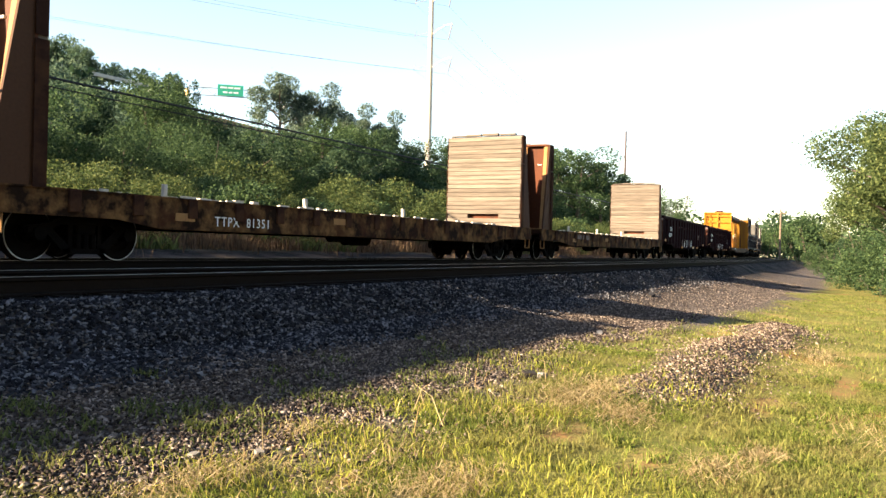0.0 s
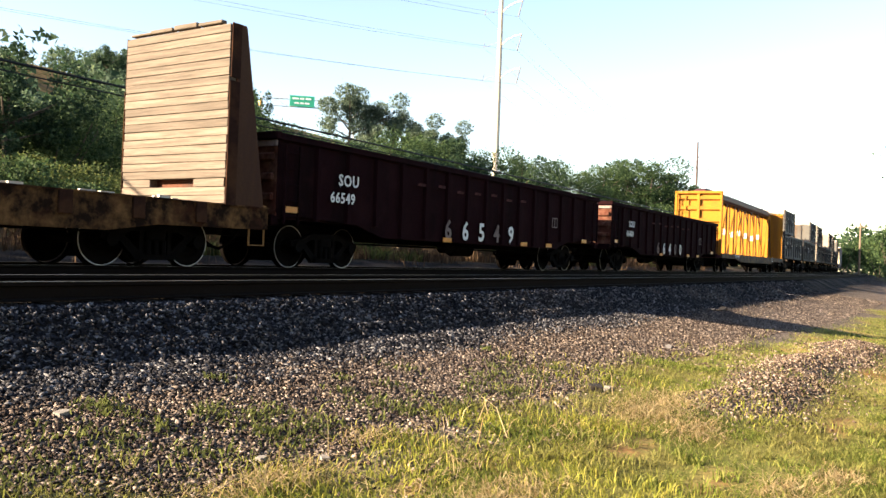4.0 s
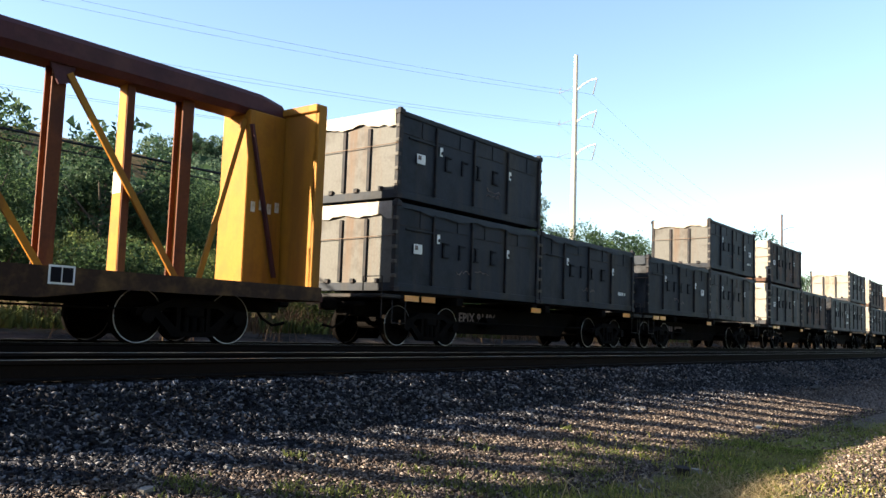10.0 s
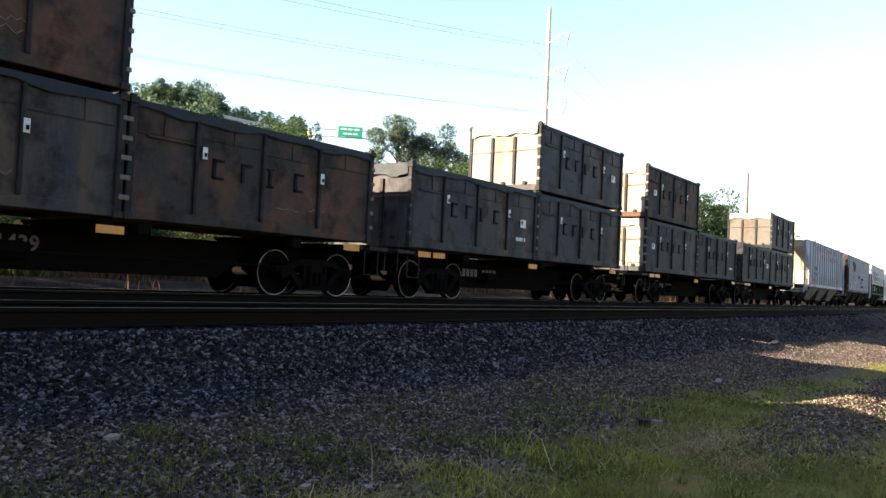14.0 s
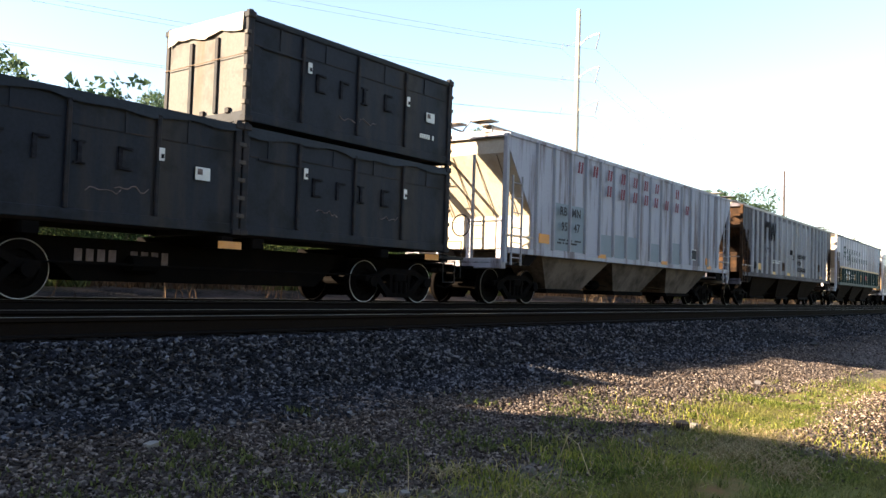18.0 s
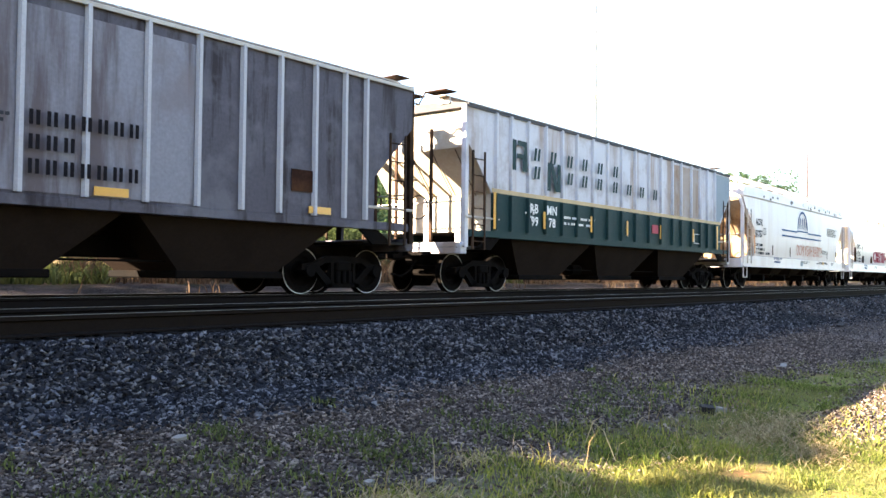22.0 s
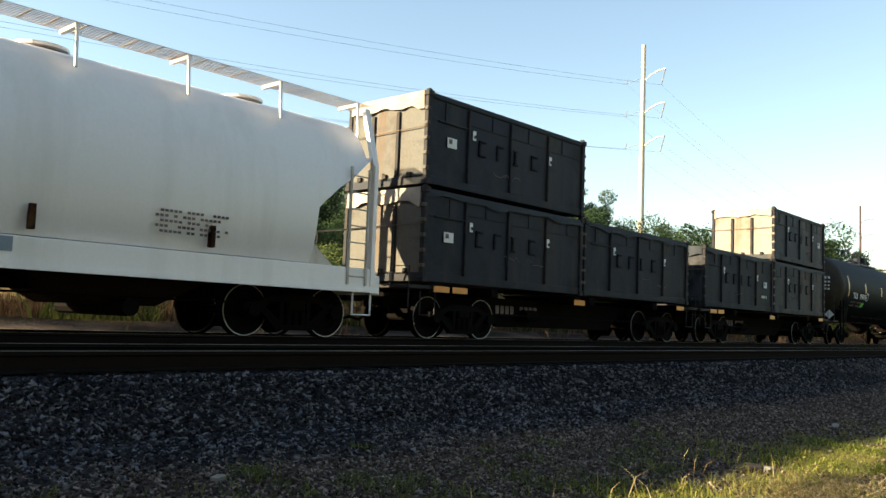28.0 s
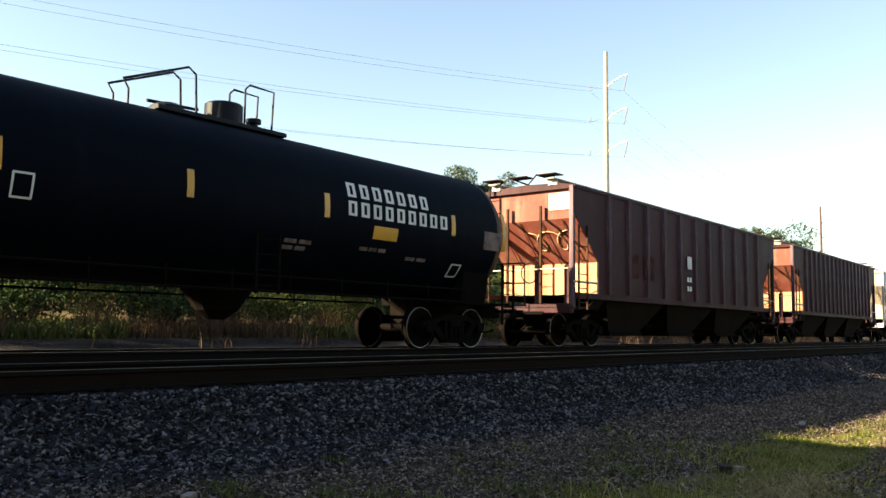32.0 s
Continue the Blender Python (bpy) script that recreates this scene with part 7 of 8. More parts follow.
def stones(name, spots, size, material, label, seed, tilt=0.5):
    rs = np.random.RandomState(seed)
    n = len(spots)
    s = size * rs.uniform(0.55, 1.35, n)
    body = (CHIP[None] + rs.uniform(-0.35, 0.35, (n, 6, 3))) * (rs.uniform(0.5, 1.1, (n, 1, 3)) * np.array([1.1, 0.85, 0.6]))
    v = np.einsum("nij,nkj->nki", flat_turns(rs, n, tilt), body) * (s / 2)[:, None, None]
    v += np.array(spots)[:, None, :]
    f = (CHIP_F[None] + 6 * np.arange(n)[:, None, None]).reshape(-1, 3)
    tagged(new(name, fast_mesh(name, v.reshape(-1, 3), f, material)), label, "stones", kind="stuff")


def from_line(s, p):
    """World x, y of a spot s along and p across."""
    r = FAR_RAIL + RADIUS - p
    a = s / RADIUS
    return r * math.sin(a), FAR_RAIL + RADIUS - r * math.cos(a)


rng = random.Random(11)
spots = []
for s0, s1, p0, p1, n in ((0.8, 9, 3.7, 7.3, 52000), (9, 20, 3.6, 7.3, 30000), (20, 45, 3.2, 7.3, 13000)):
    for _ in range(n):
        x, y = from_line(rng.uniform(s0, s1), rng.uniform(p0, p1))
        if rng.random() < strip(x, perp(x, y)) + 0.02:
            spots.append((x, y, ground_z(x, y) + 0.008))
low, high = [], []
for x, y, z in spots:
    (low if perp(x, y) + 0.5 * noise.noise((x * 0.5, y * 0.9, 5)) + rng.uniform(-0.4, 0.4) < 5.75 else high).append((x, y, z))
stones("ballast_stones", high, 0.072, STONE, "loose grey crushed stone on the shoulder", 1)
stones("gravel_stones", low, 0.049, STONE_LOW, "brownish gravel at the foot of the shoulder", 7, 0.38)
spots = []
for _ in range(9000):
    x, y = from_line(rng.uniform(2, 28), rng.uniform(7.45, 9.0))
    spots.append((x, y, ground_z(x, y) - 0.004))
stones("track_stones", spots, 0.06, STONE_SHADED, "crushed stone between the rails, darkened for shade", 2)
spots = []
for _ in range(24000):
    x, y = rng.uniform(7.2, 21), rng.uniform(0.6, 3.8)
    if rng.random() < heap(x, y) * 1.3:
        spots.append((x, y, ground_z(x, y) + 0.006))
for _ in range(22000):
    x, y = from_line(rng.uniform(1, 16), rng.uniform(2.9, 5.3))
    if rng.random() < 0.05 + 0.45 * strip(x, perp(x, y)) + 0.5 * smooth(-0.1, 0.5, noise.noise((x * 0.6, y * 0.6, 21))):
        spots.append((x, y, ground_z(x, y) + 0.004))
stones("old_stones", spots, 0.05, STONE_OLD, "brownish old stones scattered in the weeds", 3)

# ---- grass ----
BLADE = island_shader("grass_blades", (0.040, 0.060, 0.013), (0.27, 0.25, 0.075), 0.8, 0.45, mid=(0.150, 0.182, 0.034), dry=((0.25, 0.20, 0.085), 1.1, 0.45))
GOLD_BLADE = island_shader("golden_blades", (0.14, 0.15, 0.025), (0.42, 0.36, 0.085), 0.8, 0.45, mid=(0.25, 0.255, 0.045))
STRAW = island_shader("dry_straw", (0.24, 0.16, 0.075), (0.48, 0.38, 0.21), 0.9, 0.3)
WEED = island_shader("weed_leaves", (0.042, 0.054, 0.018), (0.15, 0.165, 0.05), 0.75, 0.4)
BROWN_WEED = island_shader("brown_weeds", (0.035, 0.021, 0.013), (0.17, 0.108, 0.064), 0.9, 0.3)


def blades(name, roots, low, high, width, lean, material, label, seed, category="grass"):
    """Bent blades of two quads each, standing on their roots."""
    rs = np.random.RandomState(seed)
    roots = np.array(roots)
    n = len(roots)
    h = rs.uniform(low, high, n) * rs.uniform(0.6, 1.0, n)
    a, b = rs.uniform(0, 2 * np.pi, n), rs.uniform(0, 2 * np.pi, n)
    side = np.stack([np.cos(a), np.sin(a), np.zeros(n)], 1) * (width * rs.uniform(0.6, 1.4, n))[:, None] / 2
    tip = np.stack([np.cos(b), np.sin(b), np.zeros(n)], 1) * (h * lean * rs.uniform(0.2, 1.4, n))[:, None]
    up = np.array([0, 0, 1.0])
    mid = roots + tip * 0.35 + up * (h * 0.55)[:, None]
    end = roots + tip + up * (h * (1 - 0.3 * lean))[:, None]
    v = np.stack([roots - side - up * 0.01, roots + side - up * 0.01, mid + side * 0.75, mid - side * 0.75, end + side * 0.12, end - side * 0.12], 1)
    f = (np.array([(0, 1, 2, 3), (3, 2, 4, 5)])[None] + 6 * np.arange(n)[:, None, None]).reshape(-1, 4)
    tagged(new(name, fast_mesh(name, v.reshape(-1, 3), f, material)), label, category, kind="stuff")


def meadow(n, x0, x1, y0, y1, power, seed, ragged=True):
    r = random.Random(seed)
    out = []
    while len(out) < n:
        x, y = r.uniform(x0, x1), r.uniform(y0, y1)
        p = perp(x, y)
        d = 1 - strip(x, p)
        if ragged:
            d *= 1 - 0.85 * smooth(0.3, 0.6, heap(x, y))
            d *= 1 - 0.9 * smooth(0.2, 0.6, bare(x, y))
            d *= power + (1 - power) * smooth(-0.15, 0.25, noise.noise((x * 0.8, y * 0.8, 33)))
        if r.random() < d:
            out.append((x, y, ground_z(x, y)))
    return out


blades("grass_blades", meadow(84000, 2.5, 12, -1.2, 4.6, 0.22, 1), 0.022, 0.085, 0.0065, 1.1, BLADE, "short yellow-green grass growing in tufts", 4)
blades("meadow_grass", meadow(40000, 11.5, 38, -9, 4.0, 0.35, 2), 0.03, 0.10, 0.015, 0.9, BLADE, "yellow-green meadow grass beside the line", 5)
near = meadow(26000, -7, 2.7, -6, 4.6, 0.25, 6) + meadow(15000, 2.5, 12, -6, -1.1, 0.3, 16)
blades("near_grass", near, 0.025, 0.09, 0.011, 1.0, BLADE, "short yellow-green grass underfoot", 14)
tufts = []
r = random.Random(3)
for _ in range(95):
    s = r.uniform(0.5, 20)
    p = float(np.interp(s, [0, 4, 7, 8.3, 9.9, 13, 20], [4.3, 4.1, 3.7, 3.35, 3.95, 3.7, 3.1])) + abs(r.gauss(0, 0.3)) - 0.7 * r.random()
    cx, cy = from_line(s, p)
    k = r.randint(8, 30)
    for _ in range(k):
        x, y = cx + r.gauss(0, 0.09), cy + r.gauss(0, 0.09)
        tufts.append((x, y, ground_z(x, y)))
for _ in range(260):
    cx, cy = r.uniform(3.6, 10.5), r.uniform(0.4, 3.6)
    if noise.noise((cx * 0.7, cy * 0.7, 52)) < 0.0 or heap(cx, cy) > 0.3:
        continue
    wide = r.uniform(0.03, 0.08)
    for _ in range(r.randint(12, 40)):
        x, y = cx + r.gauss(0, wide), cy + r.gauss(0, wide)
        tufts.append((x, y, ground_z(x, y)))
gold = []
for cx, cy, wide, n in ((7.1, 2.74, 0.16, 260), (5.21, 3.53, 0.22, 330), (5.32, 1.69, 0.34, 620), (5.69, 2.56, 0.28, 420), (3.93, 3.51, 0.22, 380), (6.31, 3.65, 0.2, 240), (6.93, 3.06, 0.22, 260), (4.9, 2.1, 0.3, 420), (4.6, 3.2, 0.25, 300), (8.9, 1.9, 0.3, 260), (9.5, 3.9, 0.5, 420)):
    for _ in range(n):
        x, y = cx + r.gauss(0, wide), cy + r.gauss(0, wide)
        gold.append((x, y, ground_z(x, y)))
blades("golden_tufts", gold, 0.05, 0.15, 0.008, 0.9, GOLD_BLADE, "bright yellow-green grass tufts among the straw", 26)
blades("grass_tufts", tufts, 0.05, 0.16, 0.010, 0.9, BLADE, "taller green grass tufts at the edge of the stones", 6)
straw = []
for cx, cy, sx, sy, n in ((8.3, 2.75, 0.75, 0.35, 1300), (6.6, 2.9, 0.5, 0.3, 150), (5.2, 3.2, 0.6, 0.3, 130), (8.6, 0.2, 0.9, 0.4, 260), (4.2, 2.9, 0.7, 0.25, 100), (11.8, -0.9, 1.3, 0.5, 1400), (6.3, 1.1, 0.35, 0.2, 350), (7.0, 0.89, 0.3, 0.12, 350), (4.7, 2.5, 0.55, 0.22, 700), (5.07, 3.85, 0.3, 0.12, 160), (3.8, 3.6, 0.5, 0.14, 420), (14.1, 1.0, 1.2, 0.3, 500), (7.8, 2.2, 0.4, 0.2, 450)):
    for _ in range(n):
        x, y = cx + r.gauss(0, sx * 0.6), cy + r.gauss(0, sy * 0.6)
        straw.append((x, y, ground_z(x, y) + 0.01))
blades("dry_straw", straw, 0.04, 0.15, 0.006, 3.0, STRAW, "flattened patches of dry straw", 7)
weeds = []
for _ in range(75):
    s = r.uniform(1.5, 9.5)
    p = float(np.interp(s, [1, 5, 7, 10], [4.5, 4.1, 3.8, 4.0])) + abs(r.gauss(0, 0.55))
    cx, cy = from_line(s, p)
    wide = r.uniform(0.05, 0.14)
    for _ in range(r.randint(14, 60)):
        x, y = cx + r.gauss(0, wide), cy + r.gauss(0, wide)
        weeds.append((x, y, ground_z(x, y) + r.uniform(0, 0.04)))
blades("weeds", weeds, 0.03, 0.085, 0.013, 1.3, WEED, "low leafy weeds sprouting through the stones", 8)
stalks = [(x, y, ground_z(x, y)) for x, y in [from_line(r.gauss(6.2, 1.2), r.gauss(3.5, 0.35)) for _ in range(34)]]
blades("dry_stalks", stalks, 0.25, 0.5, 0.008, 0.6, STRAW, "thin dry stalks standing in the weeds", 9)
tall_weeds = []
for s, n in ((11, 5), (14, 4), (17, 5), (22, 4), (27, 5), (33, 5), (40, 4)):
    for _ in range(n):
        cx, cy = from_line(s + r.uniform(-1.2, 1.2), 18.4 + r.uniform(0, 1.4))
        for _ in range(40):
            x, y = cx + r.gauss(0, 0.22), cy + r.gauss(0, 0.22)
            tall_weeds.append((x, y, ground_z(x, y)))
blades("tall_weeds", tall_weeds, 0.5, 1.3, 0.022, 0.6, BROWN_WEED, "clumps of tall dry weeds behind the far track", 16)
far_weeds, far_green = [], []
for _ in range(24000):
    s, p = r.uniform(3, 80), 18.2 + abs(r.gauss(0, 1.5))
    x, y = from_line(s, p)
    (far_weeds if noise.noise((x * 0.25, y * 0.25, 41)) > -0.3 else far_green).append((x, y, ground_z(x, y)))
for _ in range(5000):
    s = r.uniform(3, 70)
    x, y = from_line(s, 16.0 + 2.3 * r.random() ** 0.7)
    if noise.noise((x * 0.5, y * 0.5, 61)) > 0.12:
        far_weeds.append((x, y, ground_z(x, y) - 0.05))
blades("brown_weeds", far_weeds, 0.2, 0.8, 0.025, 0.5, BROWN_WEED, "tall brown weeds behind the far track", 10)
blades("green_weeds", far_green, 0.2, 0.65, 0.06, 0.7, WEED, "green weeds behind the far track", 12)

# ---- trees and bushes ----
BARK = shader("bark", (0.10, 0.08, 0.065), 0.9, 0.0, 0.3, 3)
LEAF_A = island_shader("leaves_green", (0.017, 0.037, 0.017), (0.105, 0.150, 0.058), 0.7, 0.42, mid=(0.046, 0.078, 0.031))
LEAF_B = island_shader("leaves_yellow_green", (0.030, 0.050, 0.017), (0.145, 0.160, 0.052), 0.7, 0.42, mid=(0.066, 0.088, 0.029))
LEAF_C = island_shader("leaves_dark", (0.013, 0.030, 0.017), (0.080, 0.118, 0.060), 0.7, 0.38, mid=(0.034, 0.062, 0.031))
# far trees: haze is put into the leaf colour, pale and bluish
LEAF_F = island_shader("leaves_haze_pale", (0.050, 0.078, 0.058), (0.20, 0.24, 0.165), 0.75, 0.5, mid=(0.100, 0.138, 0.098))
LEAF_E = island_shader("leaves_fresh_green", (0.036, 0.058, 0.022), (0.165, 0.190, 0.070), 0.75, 0.45, mid=(0.080, 0.108, 0.038))
# hillside leaves bluer and paler, standing for distance haze
LEAF_D = island_shader("leaves_haze_green", (0.032, 0.060, 0.042), (0.145, 0.190, 0.115), 0.75, 0.45, mid=(0.068, 0.106, 0.066))


def leaves(centres, radii, n, size, seed):
    """Leaf clumps scattered through a cloud of uneven lobes."""
    rs = np.random.RandomState(seed)
    centres, radii = np.array(centres), np.array(radii)
    w = radii ** 2
    pick = rs.choice(len(radii), n, p=w / w.sum())
    d = rs.normal(size=(n, 3))
    d /= np.linalg.norm(d, axis=1)[:, None]
    d[:, 2] *= 0.85
    pos = centres[pick] + d * (radii[pick] * (rs.uniform(0.35, 1.0, n) ** 0.6 + rs.exponential(0.09, n)))[:, None]
    size = size * rs.uniform(0.5, 1.3, n)
    tri = np.array([(-0.55, -0.35, 0), (0.55, -0.15, 0.1), (0.0, 0.6, -0.08)])
    v = np.einsum("nij,kj->nki", turns(rs, n), tri) * size[:, None, None] + pos[:, None, :]
    return v.reshape(-1, 3), np.arange(3 * n).reshape(-1, 3)


def tree(name, label, category, height, spread, leaf, n, size, seed, trunk_part=0.35, bush=False, group="trees on the bank"):
    r = random.Random(seed)
    ob = thing(name, label, category, group)
    g = Geo()
    limbs, cs, rs_ = [], [], []
    if bush:
        for i in range(6):
            a = r.uniform(0, 6.28)
            g.tube((0, 0, 0), (math.cos(a) * spread * 0.4, math.sin(a) * spread * 0.4, height * r.uniform(0.5, 0.8)), 0.04, 0.012, 5)
        for i in range(15):
            a, d = r.uniform(0, 6.28), spread * r.uniform(0.1, 0.62)
            cs.append((math.cos(a) * d, math.sin(a) * d, height * r.uniform(0.18, 0.82)))
            rs_.append(spread * r.uniform(0.2, 0.36))
    else:
        tw = height * 0.022
        g.tube((0, 0, -0.3), (0.1, 0.05, height * trunk_part), tw, tw * 0.75, 9)
        g.tube((0.1, 0.05, height * trunk_part), (r.uniform(-0.3, 0.3), r.uniform(-0.3, 0.3), height * 0.9), tw * 0.75, tw * 0.15, 7)
        for i in range(9):
            z = height * r.uniform(trunk_part * 0.8, 0.72)
            a = i * 2.4 + r.uniform(-0.4, 0.4)
            d = spread * r.uniform(0.45, 0.85)
            e = (math.cos(a) * d, math.sin(a) * d, z + height * r.uniform(0.08, 0.24))
            g.tube((0.08, 0.04, z), e, tw * 0.4, tw * 0.1, 5)
            limbs.append(e)
        for e in limbs:
            for _ in range(2):
                cs.append((e[0] + r.gauss(0, spread * 0.14), e[1] + r.gauss(0, spread * 0.14), e[2] + r.gauss(0, height * 0.06)))
                rs_.append(spread * r.uniform(0.17, 0.34))
        for i in range(8):
            a, d = r.uniform(0, 6.28), spread * r.uniform(0, 0.4)
            cs.append((math.cos(a) * d, math.sin(a) * d, height * r.uniform(0.62, 0.95)))
            rs_.append(spread * r.uniform(0.16, 0.3))
    part("trunk" if not bush else "stem", g, BARK, ob)
    v, f = leaves(cs, rs_, n, size, seed)
    part("crown", fast_mesh("crown", v, f, leaf), leaf, ob, "uneven leafy crown")
    return ob


def spot(az, r):
    a = radians(29.35 - az)
    return r * math.cos(a), r * math.sin(a)


KINDS = {
    "a": tree("tree", "broad green tree with a ragged crown", "tree", 10, 4.2, LEAF_A, 16000, 0.14, 1),
    "b": tree("tree", "dark green tree with dense foliage", "tree", 10, 3.6, LEAF_C, 11000, 0.18, 2),
    "c": tree("tree", "tall open tree with sparse foliage paled for haze", "tree", 10, 3.0, LEAF_F, 9000, 0.17, 3, 0.45),
    "f": tree("tree", "leafy green tree with a fine ragged outline", "tree", 10, 4.4, LEAF_E, 24000, 0.135, 6),
    "d": tree("bush", "yellow-green shrub with many stems", "bush", 4, 2.8, LEAF_B, 9000, 0.10, 4, bush=True, group="shrubs on the bank"),
    "e": tree("bush", "green shrub with loose branches", "bush", 4, 2.6, LEAF_A, 9000, 0.10, 5, bush=True, group="shrubs on the bank"),
    "h": tree("bush", "green shrub in the row along the line", "bush", 4, 2.7, LEAF_A, 3600, 0.155, 7, bush=True, group="shrubs on the bank"),
    "i": tree("bush", "tall green shrub with small leaves", "bush", 4, 2.7, LEAF_A, 20000, 0.055, 9, bush=True, group="shrubs on the bank"),
    "g": tree("tree", "tall dark tree added behind the viewer to block sky light", "tree", 10, 3.8, LEAF_C, 2400, 0.46, 8),
}
USED = {}


def plant(kind, x, y, height, turn, wide=1.0):
    k = height / (4.0 if kind in "dehi" else 10.0)
    m = Matrix.Translation((x, y, ground_z(x, y) - 0.1)) @ Matrix.Rotation(turn, 4, "Z")
    src = KINDS[kind]
    if kind not in USED:
        USED[kind] = ob = src
        ob.matrix_basis = m
    else:
        ob = copy_thing(src, m)
    ob.scale = (k * wide, k * wide, k)
    return ob


r = random.Random(77)
# shrubs in two rows along the bank behind the tracks
for i in range(46):
    s = 4 + i * 2.5
    x, y = from_line(s + r.uniform(-0.8, 0.8), 23.0 + r.uniform(-1.2, 1.2) + 0.04 * s)
    plant(r.choice("dde") if s < 62 else "h", x, y, r.uniform(2.6, 3.9), r.uniform(0, 6.28), r.uniform(1.0, 1.3))
# a nearer row, added to shade the ground behind the train
for i in range(26):
    s = 6 + i * 2.7
    x, y = from_line(s + r.uniform(-0.8, 0.8), 20.2 + r.uniform(-0.4, 0.5))
    plant(r.choice("dh"), x, y, r.uniform(2.0, 3.0), r.uniform(0, 6.28), r.uniform(0.9, 1.15))
for i in range(34):
    s = 6 + i * 3.6
    x, y = from_line(s + r.uniform(-1, 1), 32 + r.uniform(-2, 2))
    plant(r.choice("iib") if s < 58 else r.choice("hhb"), x, y, r.uniform(5.6, 7.2) if s < 60 else r.uniform(4.5, 6.5), r.uniform(0, 6.28), 1.15)
# trees: bearing from the viewer, distance, how high their tops stand above the horizon
for az, dist, el in ((-38.5, 40, 11.6), (-31, 56, 8.0), (-25, 60, 9.0), (-21.5, 62, 9.3), (-18.2, 58, 9.6), (-17.6, 62, 9.6), (-14.9, 66, 7.6), (-12.2, 64, 7.3), (-9.6, 66, 7.5), (-7.0, 62, 7.8),
                     (-4.6, 66, 7.8), (-2.6, 70, 7.9), (-0.9, 72, 7.2), (1.6, 84, 6.9), (3.4, 92, 6.6), (5.2, 88, 5.9), (7.2, 96, 6.4), (8.6, 104, 6.8), (10.2, 100, 6.7), (11.7, 108, 6.0), (13.0, 120, 5.2), (14.6, 150, 4.2), (16.5, 170, 3.6)):
    x, y = spot(az, dist)
    plant(r.choice("aab"), x, y, 1.6 + dist * math.tan(radians(el)) - ground_z(x, y), r.uniform(0, 6.28), r.uniform(0.95, 1.25))
for az, dist, el in ((-9.9, 140, 11.0), (-8.4, 142, 10.4), (-7.0, 146, 9.6), (-16.6, 120, 10.6), (-5.6, 140, 9.0), (-3.4, 150, 8.6), (-23.8, 150, 11.9), (-25.5, 150, 12.2), (-22.0, 160, 11.6), (-20.4, 165, 11.0), (-18.6, 165, 10.8), (-17.0, 160, 10.6)):
    x, y = spot(az, dist)
    plant("c" if az > -11 else "b", x, y, max(6.0, 1.6 + dist * math.tan(radians(el)) - ground_z(x, y)), r.uniform(0, 6.28), 0.6 if az == -16.6 else 1.0)
# trees and brush on the viewer's side, past the meadow
for az, dist, el in ((29.8, 46, 9.0), (32.0, 44, 9.6), (34.6, 42, 10.0), (36.5, 40, 10.0), (28.9, 52, 6.6), (27.6, 64, 4.4), (40, 38, 10.0)):
    x, y = spot(az, dist)
    plant("f" if dist < 70 else "b", x, y, 1.6 + dist * math.tan(radians(el)) - ground_z(x, y), r.uniform(0, 6.28), 1.1)
for az, dist, h in ((28.6, 41, 3.0), (29.8, 39, 3.0), (31.0, 37, 3.2), (32.6, 36, 3.4), (34.4, 35, 3.4), (27.9, 47, 3.8), (27.0, 56, 3.2), (26.0, 70, 2.8), (25.1, 86, 2.6), (36.8, 34, 3.4)):
    x, y = spot(az, dist)
    plant("e", x, y, h, r.uniform(0, 6.28), 0.95)
for az, dist, el in ((24.0, 130, 2.7), (23.0, 160, 2.3), (22.1, 190, 2.0), (21.2, 210, 1.7), (20.2, 240, 1.5), (24.6, 110, 3.2), (19.2, 260, 1.4)):
    x, y = spot(az, dist)
    plant("h", x, y, 1.6 + dist * math.tan(radians(el)) - ground_z(x, y), r.uniform(0, 6.28), 0.9)
# unseen trees added behind the viewer, to cut the sky light on the train
for i in range(20):
    a = radians(-27 - i * 7.8)
    d = 15 + 5 * (i % 2) + r.uniform(-1, 2)
    x, y = d * math.cos(a), d * math.sin(a)
    plant("g", x, y, r.uniform(10, 13), r.uniform(0, 6.28), 1.15)
# the wooded hill: how high its tree line stands at each bearing
SKYLINE_AZ = [-48, -33, -25, -23, -21.5, -18, -16, -14, -12, -9, -5, 0, 5, 12]
SKYLINE_EL = [11.0, 10.4, 11.2, 11.8, 10.2, 9.9, 9.4, 8.2, 8.0, 8.2, 7.8, 7.2, 6.4, 5.6]
cs, rs_ = [], []
for _ in range(1050):
    az, dist = r.uniform(-48, 12), r.uniform(75, 215)
    x, y = spot(az, dist)
    z, rad = ground_z(x, y) + (r.uniform(1.5, 5.0) if dist < 158 else r.uniform(2.0, 9.0)), r.uniform(1.8, 3.4)
    if perp(x, y) > 48 and z + rad < 1.6 + dist * math.tan(radians(float(np.interp(az, SKYLINE_AZ, SKYLINE_EL)) + (1.0 if dist > 158 and az < -17 else 0))):
        cs.append((x, y, z))
        rs_.append(rad)
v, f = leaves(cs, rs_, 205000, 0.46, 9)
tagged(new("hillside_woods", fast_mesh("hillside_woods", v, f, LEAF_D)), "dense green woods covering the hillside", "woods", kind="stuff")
cs, rs_ = [], []
for _ in range(260):
    az, dist = r.uniform(14, 40), r.uniform(220, 420)
    x, y = spot(az, dist)
    cs.append((x, y, ground_z(x, y) + r.uniform(2, 8)))
    rs_.append(r.uniform(3, 6))
